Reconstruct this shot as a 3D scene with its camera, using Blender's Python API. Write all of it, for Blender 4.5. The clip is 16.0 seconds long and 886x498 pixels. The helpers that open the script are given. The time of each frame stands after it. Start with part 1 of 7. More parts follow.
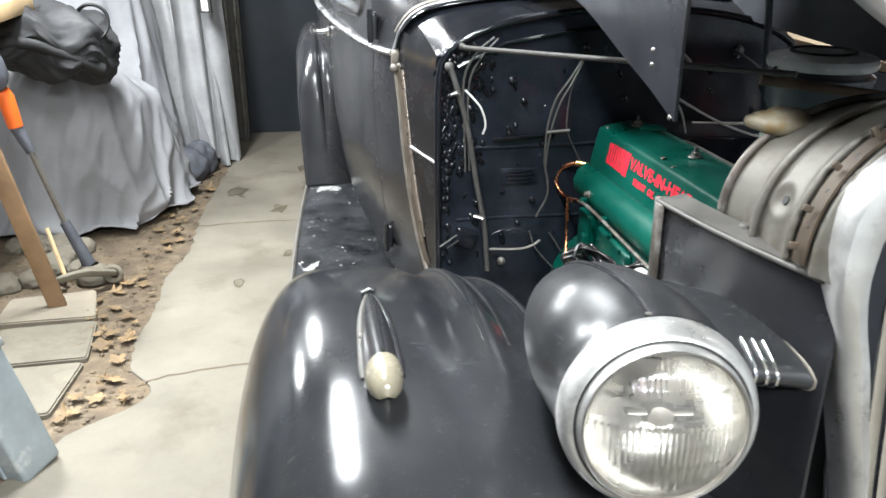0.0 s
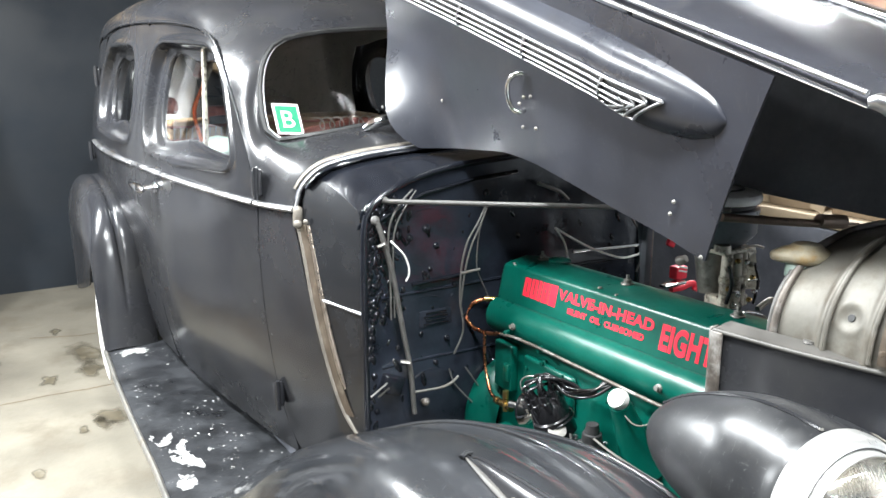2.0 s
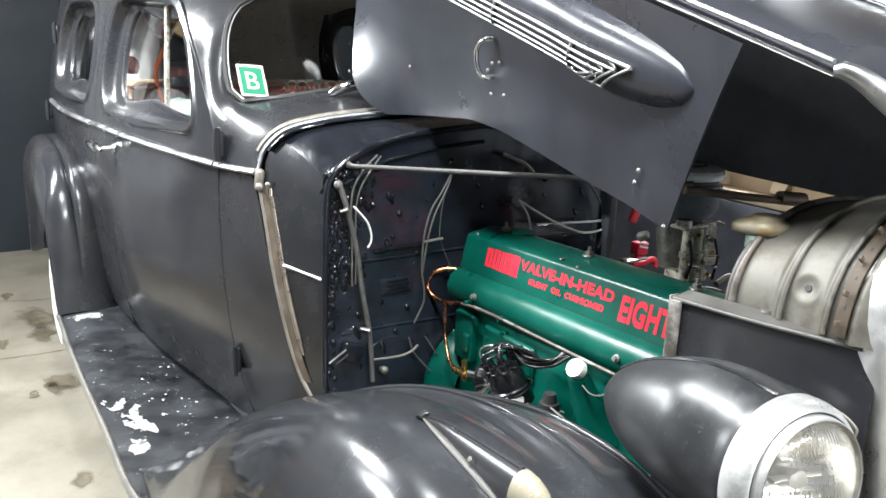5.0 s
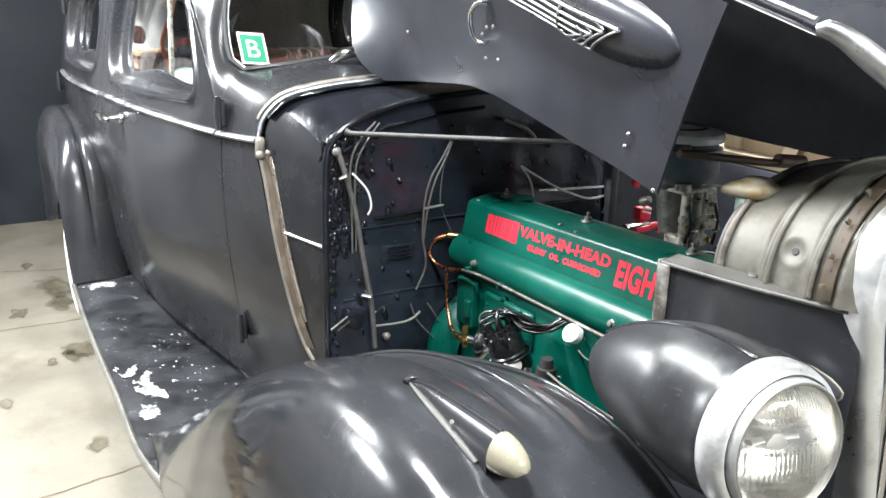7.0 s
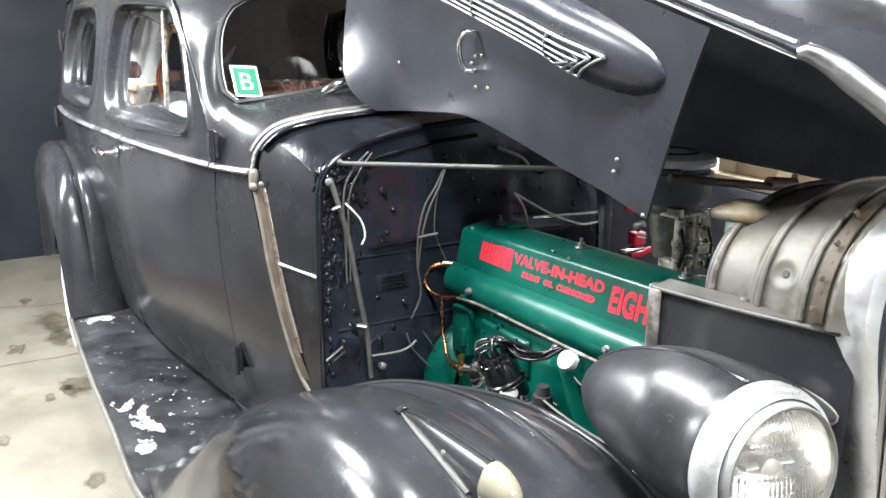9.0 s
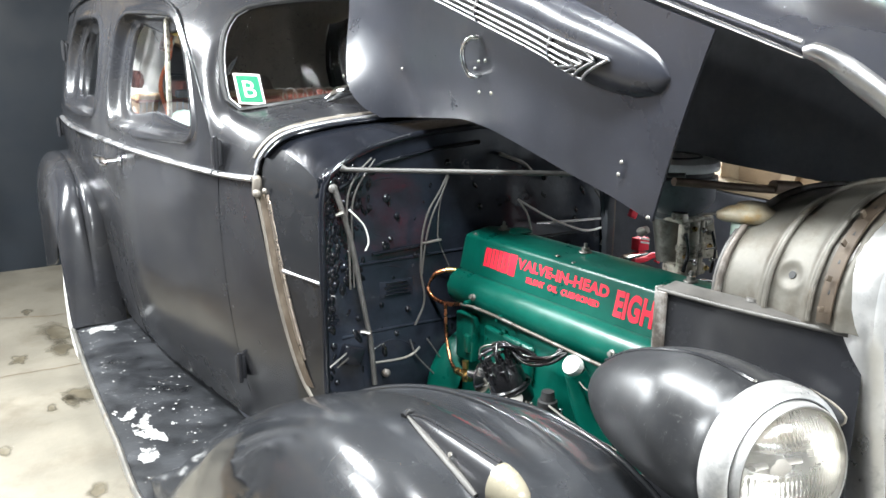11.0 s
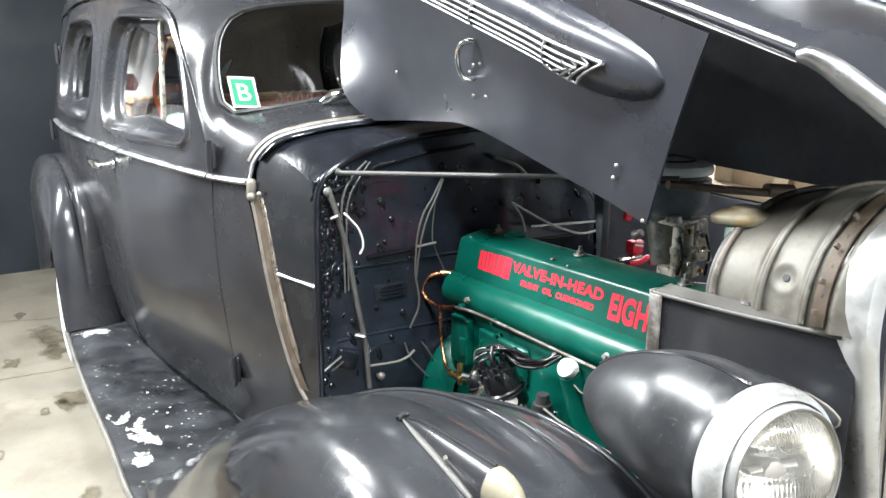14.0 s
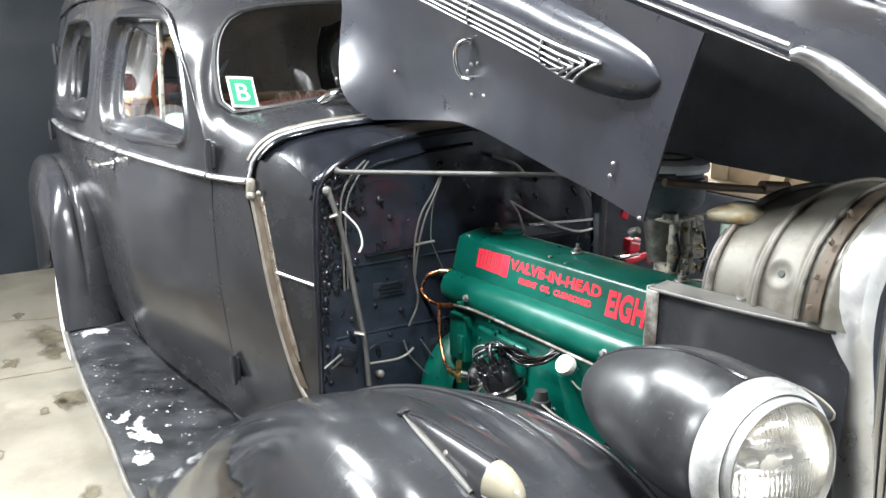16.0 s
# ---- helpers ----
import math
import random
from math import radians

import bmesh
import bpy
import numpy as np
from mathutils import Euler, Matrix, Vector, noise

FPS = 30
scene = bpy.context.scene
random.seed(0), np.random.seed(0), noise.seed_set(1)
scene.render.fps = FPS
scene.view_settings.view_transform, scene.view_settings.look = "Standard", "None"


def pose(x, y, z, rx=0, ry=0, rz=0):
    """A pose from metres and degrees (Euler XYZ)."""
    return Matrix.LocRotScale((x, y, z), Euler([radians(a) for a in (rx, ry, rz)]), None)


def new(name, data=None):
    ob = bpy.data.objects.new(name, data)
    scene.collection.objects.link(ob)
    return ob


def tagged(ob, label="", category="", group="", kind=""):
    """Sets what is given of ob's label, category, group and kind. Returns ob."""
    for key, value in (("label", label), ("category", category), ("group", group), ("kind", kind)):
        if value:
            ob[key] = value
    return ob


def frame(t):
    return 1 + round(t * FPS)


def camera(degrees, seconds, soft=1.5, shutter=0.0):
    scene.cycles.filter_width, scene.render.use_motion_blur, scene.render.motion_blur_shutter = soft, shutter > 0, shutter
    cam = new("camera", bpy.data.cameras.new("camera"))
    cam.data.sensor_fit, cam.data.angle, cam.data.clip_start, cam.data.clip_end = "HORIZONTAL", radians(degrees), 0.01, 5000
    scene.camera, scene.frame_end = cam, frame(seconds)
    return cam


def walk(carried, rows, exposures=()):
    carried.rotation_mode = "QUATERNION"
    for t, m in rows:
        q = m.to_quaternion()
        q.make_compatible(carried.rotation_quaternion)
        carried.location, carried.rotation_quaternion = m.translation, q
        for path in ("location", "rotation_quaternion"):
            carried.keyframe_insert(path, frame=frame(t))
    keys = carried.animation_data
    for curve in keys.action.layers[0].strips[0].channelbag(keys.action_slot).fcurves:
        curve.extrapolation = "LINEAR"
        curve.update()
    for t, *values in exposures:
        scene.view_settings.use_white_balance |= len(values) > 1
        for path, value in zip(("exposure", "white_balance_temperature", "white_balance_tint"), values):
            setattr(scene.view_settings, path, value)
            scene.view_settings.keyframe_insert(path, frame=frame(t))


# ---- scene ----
cam = camera(55.8, 16.0, shutter=0.2)
# the start of the path in the car's frame: x from its centre line, y from nose to tail, z from the floor
EYE_X, EYE, TILT, LEAN, TURN = -0.775, 1.56, -22.0, 0.0, -9.0
ROWS = [
    (0.0, 0.0, 0.0, 0.0, 0.0, 0.0, -0.0),
    (0.5, -0.1915, 0.0484, 0.0155, -2.78, 0.52, 2.3),
    (1.0, -0.3616, 0.1108, 0.071, -9.55, 2.34, 4.95),
    (1.5, -0.5284, 0.0862, 0.0952, -17.93, 5.14, 7.18),
    (2.0, -0.6012, 0.0577, 0.099, -21.0, 6.87, 8.21),
    (2.5, -0.6082, 0.0401, 0.0975, -22.07, 7.84, 8.7),
    (3.0, -0.6056, 0.0416, 0.0981, -23.01, 8.16, 8.95),
    (3.5, -0.5987, 0.0436, 0.0954, -23.69, 8.08, 9.11),
    (4.0, -0.6085, 0.057, 0.0875, -24.43, 7.86, 8.42),
    (4.2, -0.6175, 0.0586, 0.0800, -24.6, 7.33, 7.86),
    (6.3, -0.5632, 0.0945, 0.0697, -22.29, 3.48, 6.62),
    (6.5, -0.5632, 0.0823, 0.0697, -22.3, 3.34, 6.74),
    (7.0, -0.5482, 0.0496, 0.0562, -22.16, 3.24, 7.01),
    (7.5, -0.5494, 0.0684, 0.0711, -21.36, 3.57, 7.24),
    (8.0, -0.5465, 0.0644, 0.069, -21.61, 5.11, 7.17),
    (8.5, -0.5395, 0.0423, 0.0564, -21.86, 5.17, 7.56),
    (9.0, -0.5299, 0.0445, 0.0547, -21.97, 5.18, 7.97),
    (9.5, -0.5378, 0.0623, 0.0558, -22.25, 5.18, 7.75),
    (12.0, -0.5364, 0.0443, 0.0379, -21.79, 6.37, 8.52),
    (12.5, -0.5358, 0.0502, 0.0397, -21.96, 6.07, 8.56),
    (13.0, -0.5439, 0.0496, 0.0406, -22.31, 5.96, 8.28),
    (13.5, -0.5404, 0.0463, 0.0399, -22.24, 6.08, 8.29),
    (14.0, -0.5392, 0.0508, 0.0431, -22.31, 6.11, 8.28),
    (14.5, -0.5429, 0.0497, 0.0425, -22.39, 6.07, 8.03),
    (15.0, -0.5515, 0.0425, 0.0443, -22.38, 6.0, 7.91),
    (15.5, -0.557, 0.0387, 0.0405, -22.43, 6.07, 8.08),
    (16.0, -0.5486, 0.0389, 0.0394, -22.49, 6.03, 8.5),
]
walk(cam, [(t, pose(EYE_X, 0, EYE, TILT, LEAN, TURN) @ pose(x, y, z, 90 + pitch, roll, yaw)) for t, x, y, z, yaw, pitch, roll in ROWS],
     exposures=[(0.0, 0.42), (1.0, 0.55), (1.5, 0.84), (2.0, 0.92), (2.5, 0.74), (3.0, 0.66), (4.0, 0.62), (7.0, 0.79), (16.0, 0.86)])

# ---- world and lamps ----
world = bpy.data.worlds.new("night")
scene.world = world
world.use_nodes = True
world.node_tree.nodes["Background"].inputs[0].default_value = (0.010, 0.014, 0.022, 1)
world.node_tree.nodes["Background"].inputs[1].default_value = 1.0
scene.view_settings.exposure = 0.33


def tube_lamp(x, y, z, length, watts, turn=0.0, wide=0.24):
    data = bpy.data.lights.new("tube_light", "AREA")
    data.shape, data.size, data.size_y, data.energy, data.color = "RECTANGLE", wide, length, watts, (0.93, 0.975, 1.0)
    ob = new("tube_light", data)
    ob.matrix_world = pose(x, y, z, 0, 0, turn)
    return ob


# ---- materials ----
def material(name, color, rough=0.5, metal=0.0, vary=0.25, scale=6.0, bump=0.0, bump_scale=60.0, rough_vary=0.15, second=None, spread=(0.45, 0.6),
             second_scale=9.0, coat=0.0, glass=0.0, second_rough=None, island=0.0, scuff=0.0, spec=0.5):
    """Principled surface with two scales of noise in colour and gloss, an optional second tint in patches, and fine relief."""
    m = bpy.data.materials.new(name)
    m.use_nodes = True
    nt = m.node_tree
    b = nt.nodes["Principled BSDF"]
    co = nt.nodes.new("ShaderNodeTexCoord")

    def tex(s, detail=6.0, rough_=0.6):
        n = nt.nodes.new("ShaderNodeTexNoise")
        n.inputs["Scale"].default_value, n.inputs["Detail"].default_value, n.inputs["Roughness"].default_value = s, detail, rough_
        nt.links.new(co.outputs["Object"], n.inputs["Vector"])
        return n.outputs["Fac"]

    def ramp(fac, a, z, lo, hi):
        n = nt.nodes.new("ShaderNodeMapRange")
        n.inputs[1].default_value, n.inputs[2].default_value, n.inputs[3].default_value, n.inputs[4].default_value = a, z, lo, hi
        nt.links.new(fac, n.inputs[0])
        return n.outputs[0]

    def mix(fac, c1, c2, mode="MIX"):
        n = nt.nodes.new("ShaderNodeMix")
        n.data_type, n.blend_type = "RGBA", mode
        for sock, v in ((0, fac), (6, c1), (7, c2)):
            if isinstance(v, (int, float)):
                n.inputs[sock].default_value = v
            elif isinstance(v, tuple):
                n.inputs[sock].default_value = (*v, 1)
            else:
                nt.links.new(v, n.inputs[sock])
        return n.outputs[2]

    big, fine = tex(scale), tex(scale * 9, 4)
    dark = tuple(c * (1 - vary) for c in color)
    light = tuple(min(1, c * (1 + vary)) for c in color)
    col = mix(ramp(big, 0.3, 0.7, 0, 1), dark, light)
    col = mix(ramp(fine, 0.35, 0.65, 0, 0.5 * vary), col, tuple(c * 0.6 for c in color))
    rgh = ramp(big, 0.3, 0.7, max(0.02, rough - rough_vary), min(1, rough + rough_vary))
    if second is not None:
        patch = ramp(tex(second_scale, 8, 0.65), spread[0], spread[1], 0, 1)
        col = mix(patch, col, second)
        if second_rough is not None:
            n = nt.nodes.new("ShaderNodeMix")
            nt.links.new(patch, n.inputs[0])
            nt.links.new(rgh, n.inputs[2])
            n.inputs[3].default_value = second_rough
            rgh = n.outputs[0]
    if scuff:
        for stretch, s in (((1.0, 6.0, 1.0), 26.0), ((5.0, 1.0, 5.0), 34.0), ((1.0, 1.0, 1.0), 150.0)):
            mp = nt.nodes.new("ShaderNodeMapping")
            mp.inputs["Scale"].default_value = stretch
            mp.inputs["Rotation"].default_value = (0.3, 0.2, 0.5)
            nt.links.new(co.outputs["Object"], mp.inputs["Vector"])
            n = nt.nodes.new("ShaderNodeTexNoise")
            n.inputs["Scale"].default_value, n.inputs["Detail"].default_value, n.inputs["Roughness"].default_value = s, 5.0, 0.7
            nt.links.new(mp.outputs[0], n.inputs["Vector"])
            col = mix(ramp(n.outputs["Fac"], 0.62, 0.78, 0, scuff), col, (0.16, 0.16, 0.155))
        n = nt.nodes.new("ShaderNodeMath")
        n.operation = "ADD"
        nt.links.new(rgh, n.inputs[0])
        nt.links.new(ramp(tex(2.3, 7, 0.65), 0.42, 0.68, -0.03, 0.13), n.inputs[1])
        rgh = n.outputs[0]
    if island:
        info = nt.nodes.new("ShaderNodeObjectInfo")
        col = mix(ramp(info.outputs["Random"], 0, 1, 0, island), col, tuple(c * 0.45 for c in color))
    nt.links.new(col, b.inputs["Base Color"])
    nt.links.new(rgh, b.inputs["Roughness"])
    b.inputs["Metallic"].default_value = metal
    b.inputs["Coat Weight"].default_value = coat
    b.inputs["Specular IOR Level"].default_value = spec
    b.inputs["Coat Roughness"].default_value = 0.18
    b.inputs["Transmission Weight"].default_value = glass
    if bump:
        n = nt.nodes.new("ShaderNodeBump")
        n.inputs["Strength"].default_value, n.inputs["Distance"].default_value = 1.0, bump
        nt.links.new(tex(bump_scale, 5), n.inputs["Height"])
        nt.links.new(n.outputs[0], b.inputs["Normal"])
    return m


BLACK = material("black paint", (0.0165, 0.0170, 0.0195), 0.20, vary=0.3, scale=2.4, rough_vary=0.04, bump=0.0005, bump_scale=6, second=(0.027, 0.0265, 0.026), spread=(0.42, 0.85), second_scale=4, second_rough=0.22, coat=0.0, scuff=0.07, spec=0.45)
FENDER = material("scratched gloss black paint", (0.0175, 0.0185, 0.0205), 0.115, vary=0.3, scale=2.4, rough_vary=0.035, bump=0.0006, bump_scale=5, second=(0.030, 0.0295, 0.028), spread=(0.5, 0.85), second_scale=4, second_rough=0.17, coat=0.0, scuff=0.22)
PRIMER = material("dark grey primer", (0.021, 0.0225, 0.029), 0.30, vary=0.25, scale=5, rough_vary=0.04, second=(0.040, 0.040, 0.041), spread=(0.6, 0.8), second_rough=0.36, scuff=0.20)
HOODTOP = material("dull grey-black hood paint", (0.022, 0.023, 0.028), 0.26, vary=0.3, scale=5, rough_vary=0.05, second=(0.034, 0.034, 0.036), spread=(0.58, 0.8), second_rough=0.30, scuff=0.08, spec=0.42)
GLOSS = material("thick glossy black paint", (0.0075, 0.0085, 0.0115), 0.15, vary=0.3, scale=12, bump=0.0038, bump_scale=9, rough_vary=0.08)
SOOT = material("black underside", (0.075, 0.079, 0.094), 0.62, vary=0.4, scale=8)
# real rubber, and near-black that stands for shade in gaps and holes
RUBBER_SHADE = material("black rubber and gap shade", (0.012, 0.012, 0.012), 0.55, vary=0.4, scale=20)
CHROME = material("chrome", (0.72, 0.72, 0.72), 0.14, 1.0, vary=0.12, scale=20, rough_vary=0.08)
WORN = material("worn pitted chrome", (0.47, 0.47, 0.48), 0.40, 1.0, vary=0.2, scale=18, second=(0.14, 0.13, 0.12), spread=(0.62, 0.74), second_scale=40, second_rough=0.5)
SHELL = material("dull pitted plating", (0.55, 0.545, 0.53), 0.38, 0.75, vary=0.15, scale=14, second=(0.36, 0.36, 0.355), spread=(0.55, 0.72), second_scale=26, second_rough=0.5)
STRAP = material("brown grimy strap", (0.060, 0.043, 0.028), 0.65, 0.15, vary=0.3, scale=30, second=(0.105, 0.088, 0.064), spread=(0.55, 0.7), second_scale=30)
SHROUD = material("dull grimy sheet metal", (0.110, 0.103, 0.087), 0.55, 0.25, vary=0.3, scale=9, second=(0.060, 0.048, 0.033), spread=(0.48, 0.70), second_scale=13, second_rough=0.6, bump=0.0010, bump_scale=26)
STEEL = material("bare grey steel", (0.25, 0.24, 0.22), 0.42, 0.6, vary=0.25, scale=9, second=(0.17, 0.145, 0.115), spread=(0.5, 0.68), second_rough=0.55, bump=0.0008, bump_scale=30)
CHANNEL = material("worn grey channel metal", (0.165, 0.148, 0.125), 0.50, 0.35, vary=0.25, scale=20, second=(0.12, 0.105, 0.088), spread=(0.54, 0.68), second_scale=26, second_rough=0.55)
BROWNPIPE = material("brown rusted pipe", (0.21, 0.145, 0.105), 0.5, 0.3, vary=0.3, scale=20)
RAIL = material("brown bare rail metal", (0.27, 0.225, 0.185), 0.33, 0.75, vary=0.25, scale=30, second=(0.12, 0.085, 0.06), spread=(0.58, 0.7), second_scale=28, second_rough=0.5)
RUSTY = material("rust-brown steel strip", (0.105, 0.09, 0.076), 0.5, 0.4, vary=0.4, scale=30, second=(0.24, 0.23, 0.215), spread=(0.5, 0.62), second_scale=14)
FIREWALL = material("black firewall paint", (0.0130, 0.0160, 0.0230), 0.20, vary=0.4, scale=12, bump=0.0022, bump_scale=12, rough_vary=0.08, spec=0.38)
MATT = material("matt black paint", (0.010, 0.0105, 0.012), 0.22, vary=0.3, scale=12)
FLANGE = material("worn dark flange metal", (0.070, 0.066, 0.060), 0.55, 0.15, vary=0.3, scale=14, second=(0.105, 0.096, 0.082), spread=(0.58, 0.7), second_scale=20)
LAMPBLACK = material("satin black lamp paint", (0.019, 0.0195, 0.021), 0.31, vary=0.3, scale=5, rough_vary=0.08, second=(0.034, 0.034, 0.034), spread=(0.52, 0.76), second_scale=9, second_rough=0.42, scuff=0.5)
WETBLACK = material("wet-looking black paint", (0.004, 0.005, 0.007), 0.12, vary=0.2, rough_vary=0.03)
GREEN = material("dark green engine enamel", (0.0, 0.064, 0.045), 0.33, vary=0.22, scale=10, rough_vary=0.08, bump=0.0011, bump_scale=15, spec=0.34)
RED = material("red letter paint", (0.72, 0.02, 0.045), 0.4, vary=0.08)
COPPER = material("copper pipe", (0.55, 0.22, 0.11), 0.25, 1.0, vary=0.25, scale=30)
BRASS = material("brass", (0.62, 0.42, 0.16), 0.25, 1.0, vary=0.25, scale=30)
CABLE = material("black ignition cable", (0.010, 0.010, 0.011), 0.22, vary=0.2)
GREYWIRE = material("grey woven cable", (0.075, 0.072, 0.067), 0.5, vary=0.3, scale=40)
OFFWHITE = material("grubby white cloth", (0.80, 0.79, 0.75), 0.7, vary=0.15, scale=12, bump=0.003, bump_scale=20)
WHITE = material("white plastic", (0.72, 0.71, 0.68), 0.4, vary=0.06)
CREAM = material("yellowed filler cap", (0.27, 0.235, 0.165), 0.5, vary=0.3, scale=30, second=(0.24, 0.16, 0.065), spread=(0.48, 0.62), second_scale=24)
PALEGREEN = material("pale green enamel", (0.27, 0.36, 0.31), 0.4, vary=0.2, scale=20)
LENS = material("milky marker lens", (0.25, 0.225, 0.165), 0.22, vary=0.12, scale=30, glass=0.15)
BOARD = material("worn running board rubber", (0.016, 0.017, 0.019), 0.40, vary=0.7, scale=7, second=(0.26, 0.26, 0.25), spread=(0.665, 0.69), second_scale=46, bump=0.0012, bump_scale=50)
CONCRETE = material("pale concrete", (0.154, 0.139, 0.109), 0.75, vary=0.25, scale=2.2, second=(0.108, 0.091, 0.066), spread=(0.52, 0.74), second_scale=3.4, bump=0.003, bump_scale=30)
DIRT = material("brown leaf dirt", (0.112, 0.083, 0.053), 0.9, vary=0.5, scale=9, second=(0.165, 0.128, 0.084), spread=(0.5, 0.66), second_scale=14, bump=0.012, bump_scale=24)
NAVY = material("dark navy sheet wall", (0.0052, 0.0092, 0.0145), 0.62, vary=0.25, scale=2)
TARP = material("grey tarpaulin", (0.265, 0.265, 0.275), 0.6, vary=0.14, scale=5, bump=0.003, bump_scale=14)
LEATHER = material("black leather bag", (0.011, 0.011, 0.012), 0.75, vary=0.3, scale=12, bump=0.003, bump_scale=25)
WHITEWOOD = material("whitewashed board", (0.27, 0.27, 0.275), 0.6, vary=0.2, scale=6, second=(0.20, 0.20, 0.21), spread=(0.55, 0.7))
PINE = material("pale pine timber", (0.56, 0.40, 0.22), 0.6, vary=0.18, scale=5)
BROWNWOOD = material("brown timber", (0.24, 0.145, 0.075), 0.6, vary=0.3, scale=5)
PLY = material("varnished brown plywood", (0.115, 0.066, 0.044), 0.4, vary=0.35, scale=4)
CEILING = material("pale bounce ceiling", (0.42, 0.40, 0.38), 0.7, vary=0.3, scale=4)
# for walls out of view, pale to bounce light and set reflections
BOUNCE_WALL = material("unseen pale blue-grey bounce wall", (0.50, 0.53, 0.57), 0.8, vary=0.1, scale=3)
GREYWALL = material("grey painted wall", (0.15, 0.153, 0.16), 0.8, vary=0.15, scale=3)
ORANGE = material("orange plastic", (0.75, 0.13, 0.02), 0.35, vary=0.1)
LEAF = material("dry fallen leaf", (0.225, 0.150, 0.075), 0.7, vary=0.4, scale=20, island=0.8)
STICKER = material("white sticker paper", (0.66, 0.66, 0.64), 0.75, vary=0.05)
SIGNGREEN = material("green sticker print", (0.008, 0.17, 0.085), 0.75, vary=0.05)
CARD = material("cream cardboard", (0.26, 0.20, 0.13), 0.7, vary=0.12, scale=8)
BROWNCARD = material("brown cardboard", (0.185, 0.130, 0.078), 0.75, vary=0.2, scale=8)
CAST = material("grey cast carburettor metal", (0.22, 0.21, 0.19), 0.4, 0.7, vary=0.4, scale=30, second=(0.10, 0.085, 0.07), spread=(0.5, 0.65), second_scale=20)
LIDWHITE = material("pale grey lid paint", (0.78, 0.78, 0.77), 0.2, vary=0.12, scale=20)
REFLECTOR = material("warm silvered reflector", (0.60, 0.59, 0.56), 0.27, 1.0, vary=0.12, scale=14)
FLAKED = material("flaked white undercoat", (0.24, 0.24, 0.235), 0.6, vary=0.2, scale=30, second=(0.08, 0.08, 0.08), spread=(0.56, 0.6), second_scale=40)
CARBGREY = material("pale cast metal", (0.46, 0.43, 0.36), 0.42, 0.3, vary=0.3, scale=40, second=(0.12, 0.10, 0.08), spread=(0.5, 0.62), second_scale=50)
AIRGREY = material("blue-grey enamel", (0.15, 0.165, 0.185), 0.35, vary=0.25, scale=12, second=(0.05, 0.05, 0.05), spread=(0.55, 0.7))
OILSTAIN = material("oil-stained concrete", (0.098, 0.083, 0.056), 0.5, vary=0.4, scale=9, second=(0.155, 0.138, 0.105), spread=(0.5, 0.64), second_scale=13)
_nt = OILSTAIN.node_tree
_fade, _noise, _sum, _edge = (_nt.nodes.new(k) for k in ("ShaderNodeAttribute", "ShaderNodeTexNoise", "ShaderNodeMath", "ShaderNodeMapRange"))
_fade.attribute_name, _sum.operation = "fade", "ADD"
_noise.inputs["Scale"].default_value, _noise.inputs["Detail"].default_value = 9.0, 8.0
_nt.links.new(_nt.nodes["Texture Coordinate"].outputs["Object"], _noise.inputs["Vector"])
_nt.links.new(_fade.outputs["Fac"], _sum.inputs[0]), _nt.links.new(_noise.outputs["Fac"], _sum.inputs[1])
_edge.inputs[1].default_value, _edge.inputs[2].default_value, _edge.inputs[4].default_value = 0.72, 1.15, 0.85
_nt.links.new(_sum.outputs[0], _edge.inputs[0]), _nt.links.new(_edge.outputs[0], _nt.nodes["Principled BSDF"].inputs["Alpha"])
UPHOLSTERY = material("dark brown seat cloth", (0.18, 0.15, 0.128), 0.85, vary=0.3, scale=10)
HEADLINER = material("brown-grey headliner cloth", (0.22, 0.20, 0.175), 0.9, vary=0.2, scale=7)
STONE = material("pale paving stone", (0.155, 0.139, 0.107), 0.9, vary=0.25, scale=4, second=(0.125, 0.108, 0.080), spread=(0.5, 0.7), bump=0.003, bump_scale=25)
BLUESTONE = material("blue-grey plastic", (0.25, 0.28, 0.29), 0.6, vary=0.2, scale=6, second=(0.5, 0.5, 0.48), spread=(0.55, 0.7))
BEZELGLASS = material("headlamp glass", (0.93, 0.91, 0.86), 0.03, vary=0.0, rough_vary=0.0, glass=0.96)
PANE = material("window pane", (0.9, 0.92, 0.92), 0.0, vary=0.0, rough_vary=0.0, glass=1.0)


# ---- mesh helpers ----
def curve_of(keys, n):
    """n points on a smooth curve (Catmull-Rom by chord length) through the key points."""
    k = np.array(keys, float)
    k = np.vstack([2 * k[0] - k[1], k, 2 * k[-1] - k[-2]])
    seg = np.linalg.norm(np.diff(k[1:-1], axis=0), axis=1) + 1e-9
    cum = np.r_[0, np.cumsum(seg)]
    out = []
    for s in np.linspace(0, cum[-1], n):
        i = min(int(np.searchsorted(cum, s, side="right")) - 1, len(seg) - 1)
        t = (s - cum[i]) / seg[i]
        a, b, c, d = k[i : i + 4]
        ha, hb = (c - a) * seg[i] / (np.linalg.norm(c - a) + 1e-9), (d - b) * seg[i] / (np.linalg.norm(d - b) + 1e-9)
        out.append((2 * t**3 - 3 * t**2 + 1) * b + (t**3 - 2 * t**2 + t) * ha + (3 * t**2 - 2 * t**3) * c + (t**3 - t**2) * hb)
    return np.array(out)


